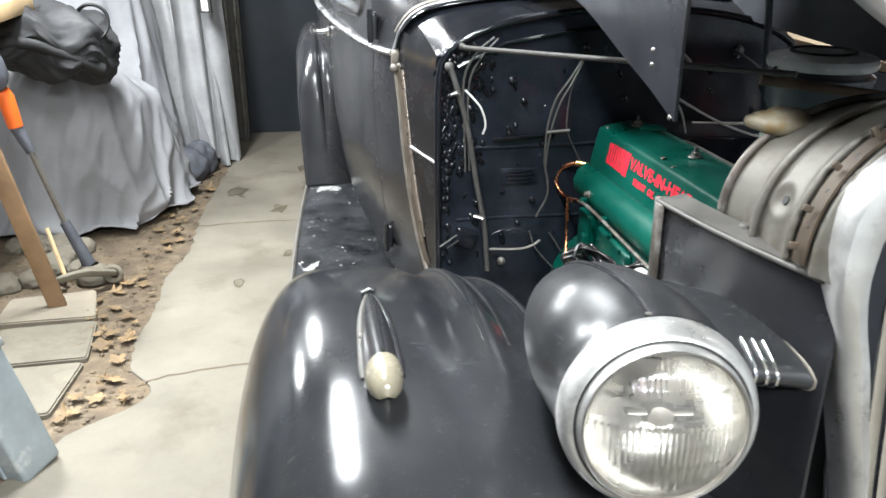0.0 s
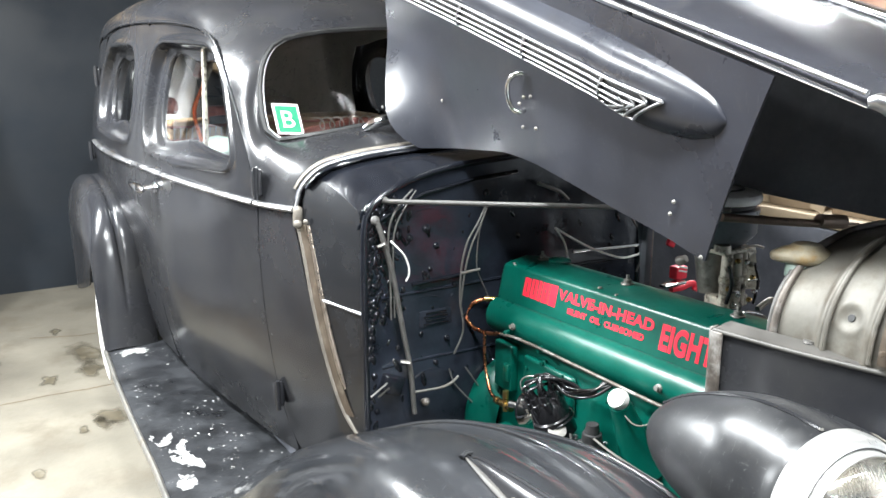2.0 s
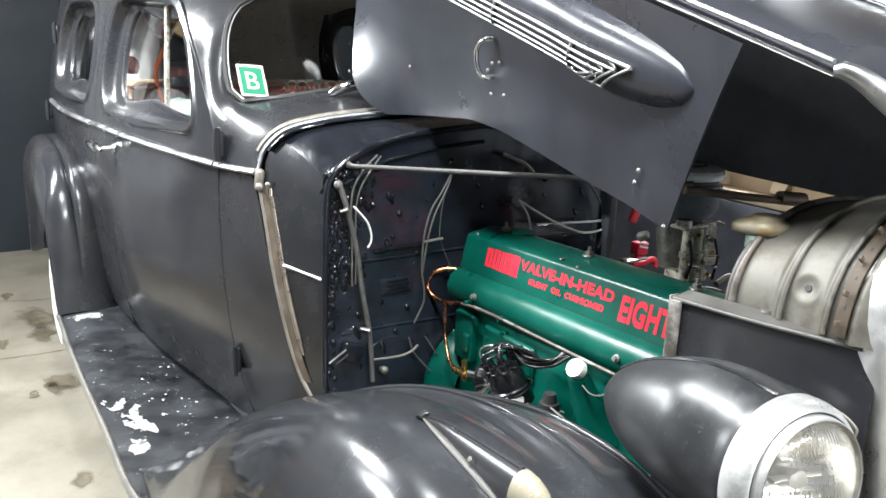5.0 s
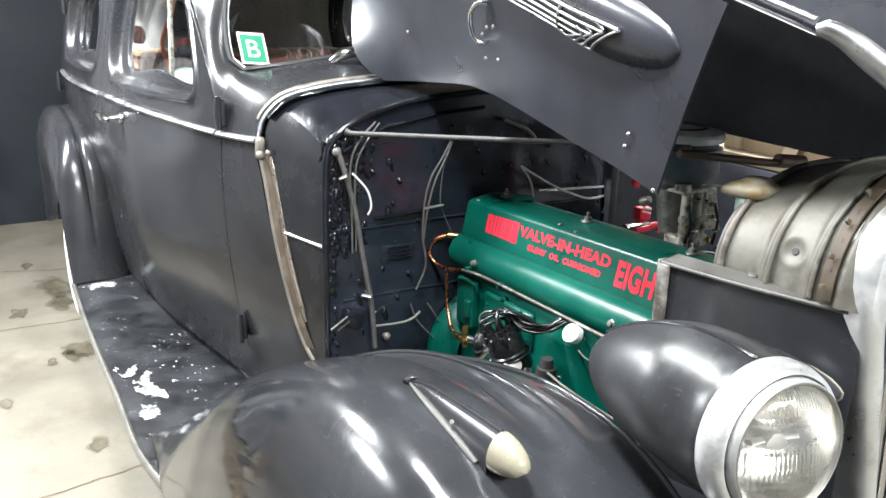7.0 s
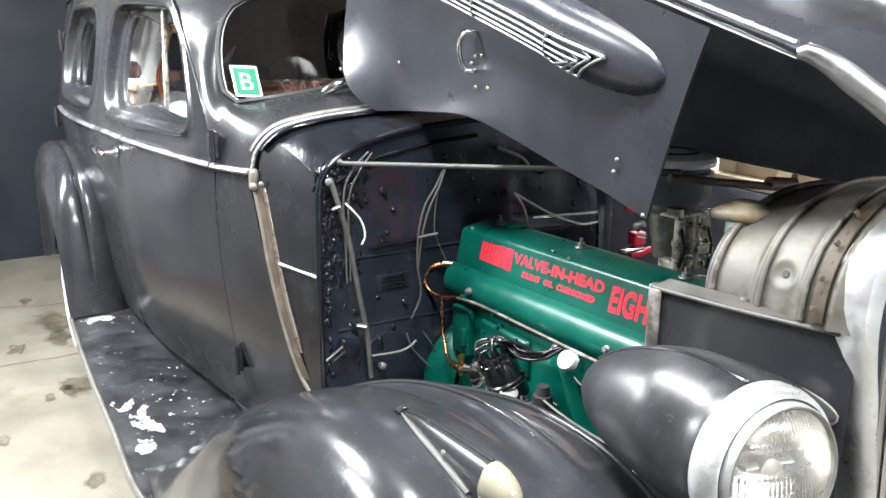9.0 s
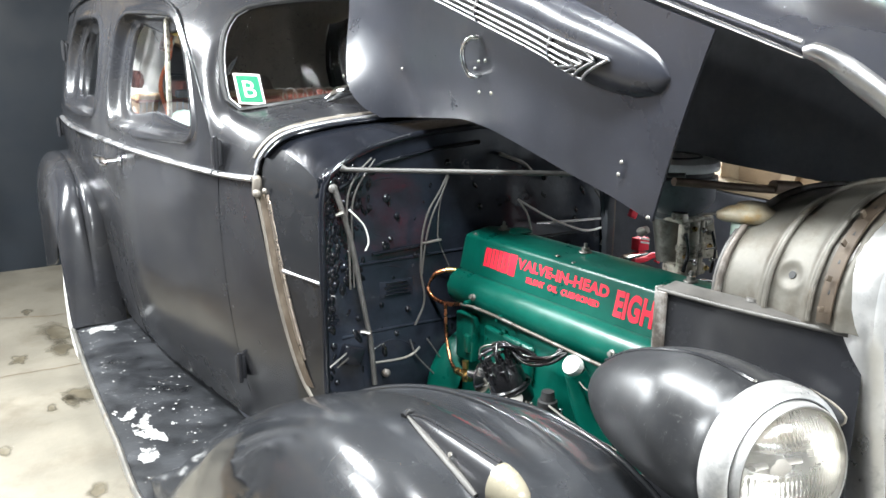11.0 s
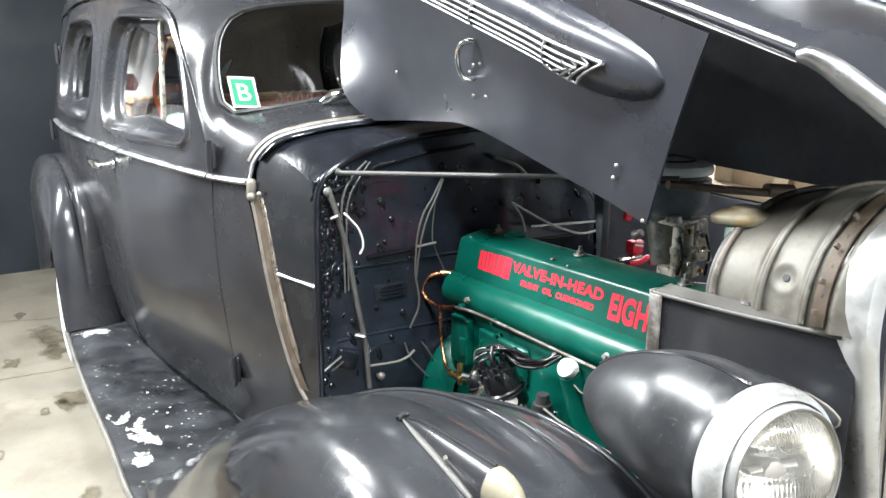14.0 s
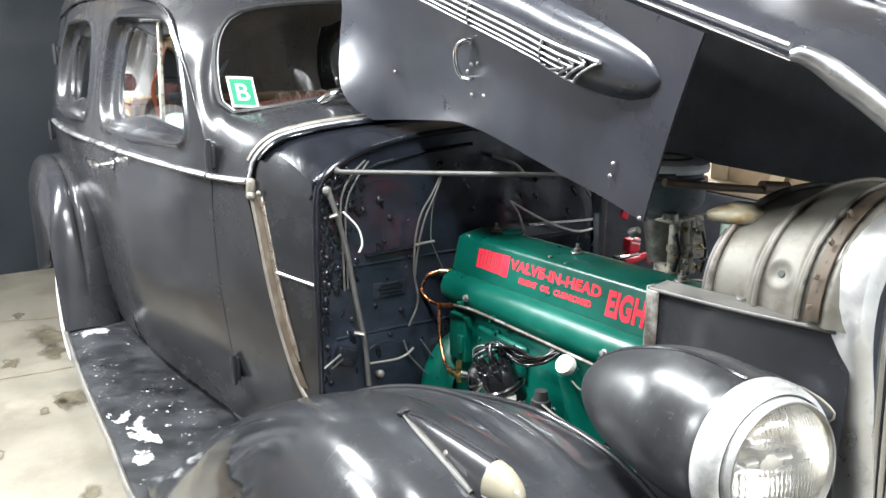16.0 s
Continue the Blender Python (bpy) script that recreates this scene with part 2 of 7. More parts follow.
def along(keys):
    """A smooth function through (x, value) keys."""
    xs, ys = np.array(keys, float).T
    g = np.gradient(ys, xs)

    def f(x):
        i = int(np.clip(np.searchsorted(xs, x) - 1, 0, len(xs) - 2))
        h = xs[i + 1] - xs[i]
        t = min(max((x - xs[i]) / h, 0), 1)
        return float((2 * t**3 - 3 * t**2 + 1) * ys[i] + (t**3 - 2 * t**2 + t) * h * g[i] + (3 * t**2 - 2 * t**3) * ys[i + 1] + (t**3 - t**2) * h * g[i + 1])

    return f


def part(name, bm, mat, parent=None, label="", smooth=True, kind=""):
    """Links a bmesh as one mesh object, under a thing or a part where one is given."""
    bmesh.ops.recalc_face_normals(bm, faces=bm.faces)
    me = bpy.data.meshes.new(name)
    for f in bm.faces:
        f.smooth = smooth
    bm.to_mesh(me)
    bm.free()
    for m in mat if isinstance(mat, (list, tuple)) else [mat]:
        me.materials.append(m)
    if smooth:
        me.set_sharp_from_angle(angle=radians(47))
    ob = new(name, me)
    if parent is not None:
        ob.parent = parent
        if parent.type == "EMPTY":
            ob.matrix_parent_inverse = Matrix.Translation(parent.location).inverted()
    return tagged(ob, label, "", "", kind)


def thing(name, label, category, at=(0, 0, 0), group=""):
    ob = new(name)
    ob.location = at
    ob.empty_display_size = 0.1
    bpy.context.view_layer.update()
    return tagged(ob, label, category, group)


def grid_mesh(rows, bm=None, closed_u=False, closed_v=False):
    bm = bm or bmesh.new()
    vs = [[bm.verts.new(p) for p in row] for row in rows]
    nr, nc = len(vs), len(vs[0])
    for i in range(nr if closed_v else nr - 1):
        for j in range(nc if closed_u else nc - 1):
            q = [vs[i][j], vs[i][(j + 1) % nc], vs[(i + 1) % nr][(j + 1) % nc], vs[(i + 1) % nr][j]]
            if len(set(q)) == 4:
                bm.faces.new(q)
    return bm


def thick(bm, t):
    bmesh.ops.remove_doubles(bm, verts=bm.verts, dist=1e-5)
    bmesh.ops.recalc_face_normals(bm, faces=bm.faces)
    bmesh.ops.solidify(bm, geom=bm.faces[:], thickness=t)
    return bm


def tube(points, r, sides=8, bm=None, caps=True, flat=1.0):
    """A round bar along points; r may be a list."""
    bm = bm or bmesh.new()
    p = [Vector(q) for q in points]
    rr = r if isinstance(r, (list, tuple, np.ndarray)) else [r] * len(p)
    up = Vector((0, 0, 1)) if abs((p[-1] - p[0]).normalized().z) < 0.9 else Vector((1, 0, 0))
    rows = []
    for i, q in enumerate(p):
        d = (p[min(i + 1, len(p) - 1)] - p[max(i - 1, 0)]).normalized()
        a = d.cross(up).normalized()
        if i and a.dot(last) < 0:
            a.negate()
        last = a
        b = d.cross(a)
        up = b if b.length > 0.1 else up
        rows.append([q + rr[i] * (math.cos(t) * a + flat * math.sin(t) * b) for t in np.linspace(0, 2 * math.pi, sides, endpoint=False)])
    vs = [[bm.verts.new(c) for c in row] for row in rows]
    for i in range(len(vs) - 1):
        for j in range(sides):
            bm.faces.new((vs[i][j], vs[i][(j + 1) % sides], vs[i + 1][(j + 1) % sides], vs[i + 1][j]))
    if caps:
        bm.faces.new(vs[0][::-1]), bm.faces.new(vs[-1])
    return bm


def lathe(profile, m=None, sides=32, bm=None):
    """Turns (radius, height) pairs about z, then places the shape by the matrix m."""
    bm = bm or bmesh.new()
    m = m or Matrix.Identity(4)
    vs = []
    for r, h in profile:
        if r < 1e-6:
            vs.append([bm.verts.new(m @ Vector((0, 0, h)))])
        else:
            vs.append([bm.verts.new(m @ Vector((r * math.cos(a), r * math.sin(a), h))) for a in np.linspace(0, 2 * math.pi, sides, endpoint=False)])
    for a, b in zip(vs, vs[1:]):
        for j in range(sides):
            k = (j + 1) % sides
            if len(a) == 1 and len(b) > 1:
                bm.faces.new((a[0], b[j], b[k]))
            elif len(b) == 1 and len(a) > 1:
                bm.faces.new((a[j], a[k], b[0]))
            elif len(a) > 1:
                bm.faces.new((a[j], a[k], b[k], b[j]))
    return bm


def block(size, m=None, bevel=0.0, bm=None, segments=2):
    """A box of that size about the origin of m, with rounded edges."""
    own = bmesh.new()
    bmesh.ops.create_cube(own, size=1.0)
    bmesh.ops.scale(own, vec=size, verts=own.verts)
    if bevel:
        bmesh.ops.bevel(own, geom=own.edges[:], offset=bevel, segments=segments, affect="EDGES", profile=0.5)
    bmesh.ops.transform(own, matrix=m or Matrix.Identity(4), verts=own.verts)
    if bm is None:
        return own
    me = bpy.data.meshes.new("t")
    own.to_mesh(me)
    own.free()
    bm.from_mesh(me)
    bpy.data.meshes.remove(me)
    return bm


def axis_to(a, b):
    """A pose at a whose z axis points to b."""
    return Matrix.Translation(a) @ (Vector(b) - Vector(a)).to_track_quat("Z", "Y").to_matrix().to_4x4()


def lettering(text, size, depth=0.0006, spacing=1.0, bold=0.0):
    cu = bpy.data.curves.new("letters", "FONT")
    cu.body, cu.size, cu.extrude, cu.align_x, cu.align_y, cu.space_character = text, size, depth, "LEFT", "BOTTOM_BASELINE", spacing
    cu.offset = bold
    ob = bpy.data.objects.new("letters", cu)
    scene.collection.objects.link(ob)
    dg = bpy.context.evaluated_depsgraph_get()
    me = bpy.data.meshes.new_from_object(ob.evaluated_get(dg))
    bpy.data.objects.remove(ob)
    bm = bmesh.new()
    bm.from_mesh(me)
    bpy.data.meshes.remove(me)
    return bm


def moved(bm, m):
    bmesh.ops.transform(bm, matrix=m, verts=bm.verts)
    return bm


def star(poly, n, c=None):
    """A loop resampled at n even angles about its middle."""
    p = np.array(poly, float)
    c = p.mean(0) if c is None else np.array(c)
    out = []
    for a in np.linspace(0, 2 * math.pi, n, endpoint=False):
        d = np.array([math.cos(a), math.sin(a)])
        best = 0
        for u, v in zip(p, np.roll(p, -1, 0)):
            e = v - u
            det = d[0] * -e[1] + d[1] * e[0]
            if abs(det) < 1e-12:
                continue
            w = u - c
            s = (w[0] * -e[1] + w[1] * e[0]) / det
            t = (d[0] * w[1] - d[1] * w[0]) / det
            if s > 0 and -1e-6 <= t <= 1 + 1e-6:
                best = max(best, s)
        if best == 0 and out:
            best = float(np.linalg.norm(out[-1] - c))
        out.append(c + best * d)
    return np.array(out)


def rounded(poly, r, seg=7):
    """A polygon with its corners rounded; r may be a list."""
    p = [np.array(q, float) for q in poly]
    rs = r if isinstance(r, (list, tuple)) else [r] * len(p)
    out = []
    for i, q in enumerate(p):
        a, b = p[i - 1] - q, p[(i + 1) % len(p)] - q
        cut = min(rs[i], 0.49 * np.linalg.norm(a), 0.49 * np.linalg.norm(b))
        a, b = q + a / np.linalg.norm(a) * cut, q + b / np.linalg.norm(b) * cut
        for t in np.linspace(0, 1, seg):
            out.append((1 - t) ** 2 * a + 2 * t * (1 - t) * q + t * t * b)
    return np.array(out)


# ---- the car ----
car = thing("vintage_car", "black prewar sedan with dull scratched paint and its hood raised", "car", (0, 2.9, 0))
BELT = along([(2.0, 0.49), (2.17, 0.530), (2.25, 0.553), (2.5, 0.605), (2.85, 0.652), (3.25, 0.695), (3.7, 0.720), (4.1, 0.716), (4.5, 0.682), (4.9, 0.615), (5.3, 0.50), (5.5, 0.38)])
TUCK = along([(0.30, 0.180), (0.37, 0.126), (0.45, 0.086), (0.55, 0.053), (0.65, 0.030), (0.8, 0.008), (1.0, -0.004), (1.2, 0.0), (1.32, 0.016), (1.45, 0.040), (1.6, 0.070), (1.7, 0.090), (1.75, 0.104)])


def ease(v):
    v = min(1.0, max(0.0, v))
    return v * v * (3 - 2 * v)


def side(y, z, out=0.0, s=-1):
    pull = 0.060 * ease((y - 3.05) / 0.75) * ease((1.17 - z) / 0.38) * (1 - 0.75 * ease((0.70 - z) / 0.33))
    return (s * (BELT(y) - TUCK(z) - pull + out), y, z)


def side_ring(outer, inner, s=-1, n=128, k=7):
    """A panel on the body's side with a window opening: a rounded bead, then a soft step in to the glass."""
    c = np.array(inner).mean(0)
    a, b = star(outer, n, c), star(inner, n, c)
    ro, ri = np.linalg.norm(a - c, axis=1), np.linalg.norm(b - c, axis=1)
    u = (b - c) / ri[:, None]

    def ring(d):
        r = ri + d if d <= 0 else np.minimum(ri + d, ri + (np.maximum(ro * 0.985, ri + 0.004) - ri) * d / 0.040)
        return c + u * r[:, None]

    first = ring(0.040)
    rows = [[side(*((1 - t) * p + t * q), 0.0, s) for p, q in zip(a, first)] for t in np.linspace(0, 1, k)]
    for f, out in [(0.032, 0.003), (0.026, 0.0075), (0.019, 0.0095), (0.012, 0.0075), (0.006, 0.001), (0.001, -0.010), (-0.004, -0.022), (-0.010, -0.032), (-0.020, -0.037), (-0.034, -0.0395), (-0.045, -0.042), (-0.051, -0.047), (-0.053, -0.060)]:
        rows.append([side(*p, out, s) for p in ring(f)])
    return grid_mesh(rows, closed_u=True)


def side_fill(outer, s=-1, n=96, k=9, out=0.0):
    c = np.array(outer).mean(0)
    a = star(outer, n, c)
    rows = [[side(*((1 - t) * p + t * c), out, s) for p in a] for t in np.linspace(0, 0.985, k)]
    bm = grid_mesh(rows, closed_u=True)
    bm.faces.new([v for v in bm.verts][-n:])
    return bm


FRONT_DOOR = [(2.423, 0.402), (2.414, 0.8), (2.425, 1.20), (2.50, 1.326), (2.60, 1.451), (2.66, 1.511), (2.72, 1.571), (2.79, 1.632), (2.86, 1.664), (2.96, 1.687), (3.18, 1.707), (3.435, 1.714), (3.44, 1.2), (3.44, 0.8), (3.43, 0.402)]
FRONT_OPEN = rounded([(2.570, 1.278), (2.680, 1.47), (2.80, 1.622), (3.335, 1.640), (3.365, 1.42), (3.325, 1.272)], [0.16, 0.2, 0.20, 0.20, 0.3, 0.20], 12)
REAR_DOOR = [(3.4435, 0.402), (3.4435, 1.2), (3.4385, 1.714), (3.70, 1.713), (3.9, 1.705), (4.15, 1.672), (4.30, 1.57), (4.36, 1.40), (4.36, 1.2), (4.3, 0.95), (4.1, 0.8), (3.85, 0.55), (3.80, 0.385)]
REAR_OPEN = rounded([(3.545, 1.282), (3.525, 1.40), (3.565, 1.630), (4.08, 1.618), (4.225, 1.50), (4.205, 1.280)], [0.18, 0.3, 0.20, 0.2, 0.2, 0.18], 12)


def thin_strip(keys, n, wide, out, s, tall):
    """A bead that follows the body's side."""
    pts = curve_of(keys, n)
    return tube([side(y, z, out, s) for y, z in pts], wide, 8, flat=tall)


def pane_on_side(loop, s, inset):
    c = loop.mean(0)
    a = star(loop, 64, c)
    rows = [[side(*((1 - t) * p + t * c), -inset, s) for p in a] for t in (0, 0.5, 0.97)]
    bm = grid_mesh(rows, closed_u=True)
    bm.faces.new([v for v in bm.verts][-64:])
    return thick(bm, 0.004)


def door_handle(s, y, z, parent):
    x = abs(side(y, z)[0])
    bm = lathe([(0, 0), (0.021, 0.001), (0.020, 0.008), (0.012, 0.012), (0.010, 0.056), (0, 0.058)], axis_to((s * x, y, z), (s * (x + 1), y, z)), 16)
    tube(curve_of([(s * (x + 0.05), y - 0.030, z - 0.004), (s * (x + 0.057), y, z), (s * (x + 0.060), y + 0.09, z + 0.002), (s * (x + 0.052), y + 0.165, z + 0.001)], 12), [0.006, 0.011, 0.014, 0.014, 0.013, 0.013, 0.012, 0.012, 0.011, 0.011, 0.010, 0.007], 12, bm, flat=1.2)
    return part("door_handle", bm, CHROME, parent, "chrome door handle")


def hinge(s, y, z, parent):
    x = abs(side(y, z)[0])
    bm = block((0.030, 0.022, 0.075), pose(s * (x + 0.012), y, z, 0, 0, 8 * s), 0.006)
    block((0.016, 0.05, 0.06), pose(s * (x + 0.002), y + 0.03, z), 0.004, bm)
    tube([(s * (x + 0.018), y - 0.008, z - 0.045), (s * (x + 0.018), y - 0.008, z + 0.045)], 0.008, 10, bm)
    return part("hinge", bm, BLACK, parent)


def door(name, outline, opening, s, hinges, handle_at):
    d = part(name, thick(side_ring(outline, opening, s), 0.012), BLACK, car)
    inner = opening.mean(0) + (opening - opening.mean(0)) * 0.90
    g = part("window_pane", pane_on_side(inner, s, 0.052), PANE, d, "clear side window glass")
    g.visible_shadow = False
    if handle_at:
        door_handle(s, *handle_at, d)
    for y, z in hinges:
        hinge(s, y, z, d)
    y0, y1 = (2.44, 3.425) if name == "front_door" else (3.46, 4.34)
    part("belt_moulding", thin_strip([(y0, 1.203), ((y0 + y1) / 2, 1.200), (y1, 1.205)], 24, 0.0125, 0.003, s, 0.7), WORN if s < 0 else BLACK, d, "bright worn belt moulding")
    return d


for s in (-1, 1):
    door("front_door", FRONT_DOOR, FRONT_OPEN, s, [(2.415, 1.262), (2.40, 0.632)], (3.20, 1.148))
    door("rear_door", REAR_DOOR, REAR_OPEN, s, [(4.36, 1.16), (4.37, 1.50)], (3.62, 1.15) if s > 0 else None)
    # body behind the rear door, and the strip in front of the front door
    rear_q = [(4.366, 0.6), (4.366, 1.20), (4.365, 1.42), (4.30, 1.575), (4.15, 1.668), (4.4, 1.66), (4.8, 1.62), (5.2, 1.5), (5.45, 1.2), (5.45, 0.6), (4.9, 0.5)]
    part("quarter_trim", thick(side_fill(rear_q, s, out=-0.035), 0.004), HEADLINER, car)
    part("rear_quarter_panel", thick(side_fill(rear_q, s), 0.012), BLACK, car)
    cowl_q = [(2.255, 1.207), (2.20, 1.0), (2.135, 0.8), (2.09, 0.62), (2.10, 0.46), (2.13, 0.402), (2.4195, 0.402), (2.4105, 0.8), (2.4205, 1.207)]
    part("cowl_side_panel", thick(side_fill(cowl_q, s), 0.012), BLACK, car)
    part("cowl_moulding", thin_strip([(2.245, 1.211), (2.34, 1.206), (2.43, 1.203)], 10, 0.0125, 0.003, s, 0.7), WORN, car, "bright worn belt moulding")
    # near-black bar set deep in: shade of the gap between body and running board
    part("sill", tube([side(y, 0.40, -0.075, s) for y in np.linspace(2.10, 3.9, 20)], 0.030, 8), RUBBER_SHADE, car)

# roof
RIDGE = along([(2.60, 1.765), (2.75, 1.80), (3.0, 1.835), (3.5, 1.865), (4.0, 1.868), (4.4, 1.845), (4.8, 1.78), (5.1, 1.69), (5.35, 1.55), (5.5, 1.38)])
EDGE = along([(2.74, 1.590), (2.80, 1.637), (2.86, 1.664), (2.96, 1.687), (3.18, 1.707), (3.445, 1.715), (3.7, 1.714), (4.0, 1.700), (4.15, 1.676), (4.25, 1.668), (4.4, 1.68), (4.8, 1.62), (5.1, 1.55), (5.35, 1.42), (5.5, 1.25)])
rows = []
for y in np.r_[np.linspace(2.80, 4.4, 17), np.linspace(4.5, 5.5, 12)]:
    w, ze, zr = BELT(y) - TUCK(min(EDGE(y), 1.72)) + 0.003, EDGE(y) - 0.004, RIDGE(y)
    row = []
    for a in np.linspace(0, math.pi, 33):
        c, q = math.cos(a), math.sin(a)
        row.append((-w * math.copysign(abs(c) ** 0.72, c), y, ze + (zr - ze) * abs(q) ** 0.85))
    rows.append(row)
ROOF_FRONT = rows[0]
ROOF_ROWS = rows
for s in (-1, 1):
    part("drip_rail", tube(curve_of([(*side(2.50, 1.333, 0.001, s),), (*side(2.60, 1.457, 0.003, s),), (*side(2.66, 1.517, 0.004, s),), (*side(2.72, 1.577, 0.005, s),), (*side(2.79, 1.638, 0.006, s),), (*side(2.86, 1.670, 0.006, s),), (*side(2.96, 1.692, 0.006, s),), (*side(3.18, 1.711, 0.007, s),), (*side(3.5, 1.718, 0.007, s),), (*side(3.8, 1.714, 0.007, s),), (*side(4.0, 1.703, 0.007, s),), (*side(4.3, 1.668, 0.006, s),)], 60), [0.0015, 0.002, 0.0025, 0.003, 0.0035, 0.004, 0.0045] + [0.0055] * 53, 8), BLACK, car)
rows = []
for y, f in [(5.45, 1.0), (5.60, 0.93), (5.70, 0.78), (5.74, 0.5), (5.75, 0.02)]:
    rows.append([(-f * BELT(5.45) * math.cos(a), y, 0.95 + f * 0.52 * math.sin(a)) for a in np.linspace(0, 2 * math.pi, 32, endpoint=False)])
part("tail_panel", thick(grid_mesh(rows, closed_u=True), 0.01), BLACK, car)


# windscreen and cowl: three curves from the middle of the cowl round the pillar to the middle of the roof
def screen(x, z, out=0.0):
    return (x, 2.400 + (z - 1.385) * 0.60 + 0.36 * x * x - out, z)


def glass_edge(x, z):
    k = (x / 0.555) ** 2
    return screen(x * (1 - 0.045 * k), z - 0.006 * k)


GLASS_EDGE = [glass_edge(*p) for p in [(0, 1.414), (-0.25, 1.405), (-0.44, 1.380), (-0.52, 1.370), (-0.557, 1.395), (-0.557, 1.45), (-0.545, 1.52), (-0.515, 1.59), (-0.46, 1.645), (-0.38, 1.668), (-0.2, 1.685), (0, 1.69)]]
RIM = [(0, 2.155, 1.380), (-0.25, 2.165, 1.366), (-0.40, 2.185, 1.350), (-0.49, 2.215, 1.322), (-0.535, 2.245, 1.270), (-0.553, 2.25, 1.215)]
PILLAR = [side(2.425, 1.207), side(2.50, 1.332, 0.001), side(2.60, 1.457, 0.002), side(2.66, 1.517, 0.003), side(2.72, 1.577, 0.003), side(2.775, 1.620, 0.003)]
na = 26
inner_a = curve_of(GLASS_EDGE[:5], na)
outer_a = curve_of(RIM[:5], na)
rows = []
for t in np.linspace(0, 1, 12):
    row = []
    for i, (p, q) in enumerate(zip(inner_a, outer_a)):
        ctrl = p * 0.55 + q * 0.45 + np.array([-0.02 * (i / (na - 1)) ** 2, 0, -0.018 + 0.036 * (i / (na - 1))])
        row.append((1 - t) ** 2 * p + 2 * t * (1 - t) * ctrl + t * t * q)
    rows.append(row)
bm = grid_mesh(rows)
inner_b = np.vstack([np.linspace(GLASS_EDGE[4], np.array(GLASS_EDGE[4]) * 0.7 + np.array(GLASS_EDGE[5]) * 0.3, 7), curve_of([np.array(GLASS_EDGE[4]) * 0.7 + np.array(GLASS_EDGE[5]) * 0.3] + GLASS_EDGE[5:], 35)[1:]])
belt_b = curve_of([RIM[4], RIM[5], side(2.34, 1.206), side(2.425, 1.206)], 7)
pillar_b = curve_of(PILLAR, 17)[1:]
roof_b = np.vstack([[side(2.788, 1.629, 0.003)], np.array(ROOF_FRONT[:17])])
outer_b = np.vstack([belt_b, pillar_b, roof_b])
rows = []
for t in np.linspace(0, 1, 12):
    row = []
    for i, (p, q) in enumerate(zip(inner_b, outer_b)):
        side_c = np.array([q[0] - 0.004, p[1] * 0.72 + q[1] * 0.28 - 0.012, 0.5 * (p[2] + q[2])])
        roof_c = np.array([0.5 * (p[0] + q[0]), 0.75 * p[1] + 0.25 * q[1], 0.1 * p[2] + 0.9 * q[2]])
        cowl_c = p * 0.55 + q * 0.45 + np.array([-0.020, 0, 0.018])
        w1, w2 = min(1, max(0, i / 11)), min(1, max(0, (i - 16) / 10))
        w1, w2 = w1 * w1 * (3 - 2 * w1), w2 * w2 * (3 - 2 * w2)
        c = (cowl_c * (1 - w1) + side_c * w1) * (1 - w2) + roof_c * w2
        row.append((1 - t) ** 2 * p + 2 * t * (1 - t) * c + t * t * q)
    rows.append(row)
grid_mesh(rows, bm)
grid_mesh([r[:17] for r in ROOF_ROWS], bm)
both = bm.copy()
me = bpy.data.meshes.new("t")
moved(both, Matrix.Diagonal((-1, 1, 1, 1))).to_mesh(me)
both.free()
bm.from_mesh(me)
bpy.data.meshes.remove(me)
bmesh.ops.remove_doubles(bm, verts=bm.verts, dist=0.0005)
edge_v = {v for e in bm.edges if e.is_boundary for v in e.verts}
for k in range(44):
    bmesh.ops.smooth_vert(bm, verts=[v for v in bm.verts if v not in edge_v and v.co.y < 3.0], factor=0.5, use_axis_x=True, use_axis_y=True, use_axis_z=True)
part("headliner", thick(grid_mesh([[(p[0] * 0.95, p[1], p[2] - 0.035) for p in r] for r in ROOF_ROWS]), 0.004), HEADLINER, car, "brown-grey cloth headliner")
part("roof_and_cowl", thick(bm, 0.010), BLACK, car, "satin black domed roof, pillars and cowl")
loop = np.array([(p[0], p[2]) for p in curve_of(GLASS_EDGE, 40)])
loop = np.vstack([loop, loop[::-1] * [-1, 1]])
mid = np.array([0, 1.54])
a = star(loop * 1.0, 96, mid)
wind = part("windscreen", thick(grid_mesh([[screen(*(mid + (p - mid) * f), -0.010) for p in a] for f in (1.0, 0.7, 0.4, 0.02)], closed_u=True), 0.004), PANE, car, "windscreen glass with fine droplets")
part("screen_bead", tube([screen(*(mid + (p - mid) * 0.975), 0.004) for p in np.vstack([a, a[:1]])], 0.0022, 6, caps=False), WORN, wind, "thin bright bead round the glass")
part("screen_seal", tube([screen(*(mid + (p - mid) * 0.992), 0.003) for p in np.vstack([a, a[:1]])], 0.008, 6, caps=False), RUBBER_SHADE, wind, "black rubber and gap shade windscreen seal")
# sticker
st = np.array([-0.462, 1.426])
ax, az = np.array([0.985, -0.05]), np.array([0.02, 1.0])


def on_screen(u, v, out):
    p = st + ax * u + az * v
    return screen(p[0], p[1], out)


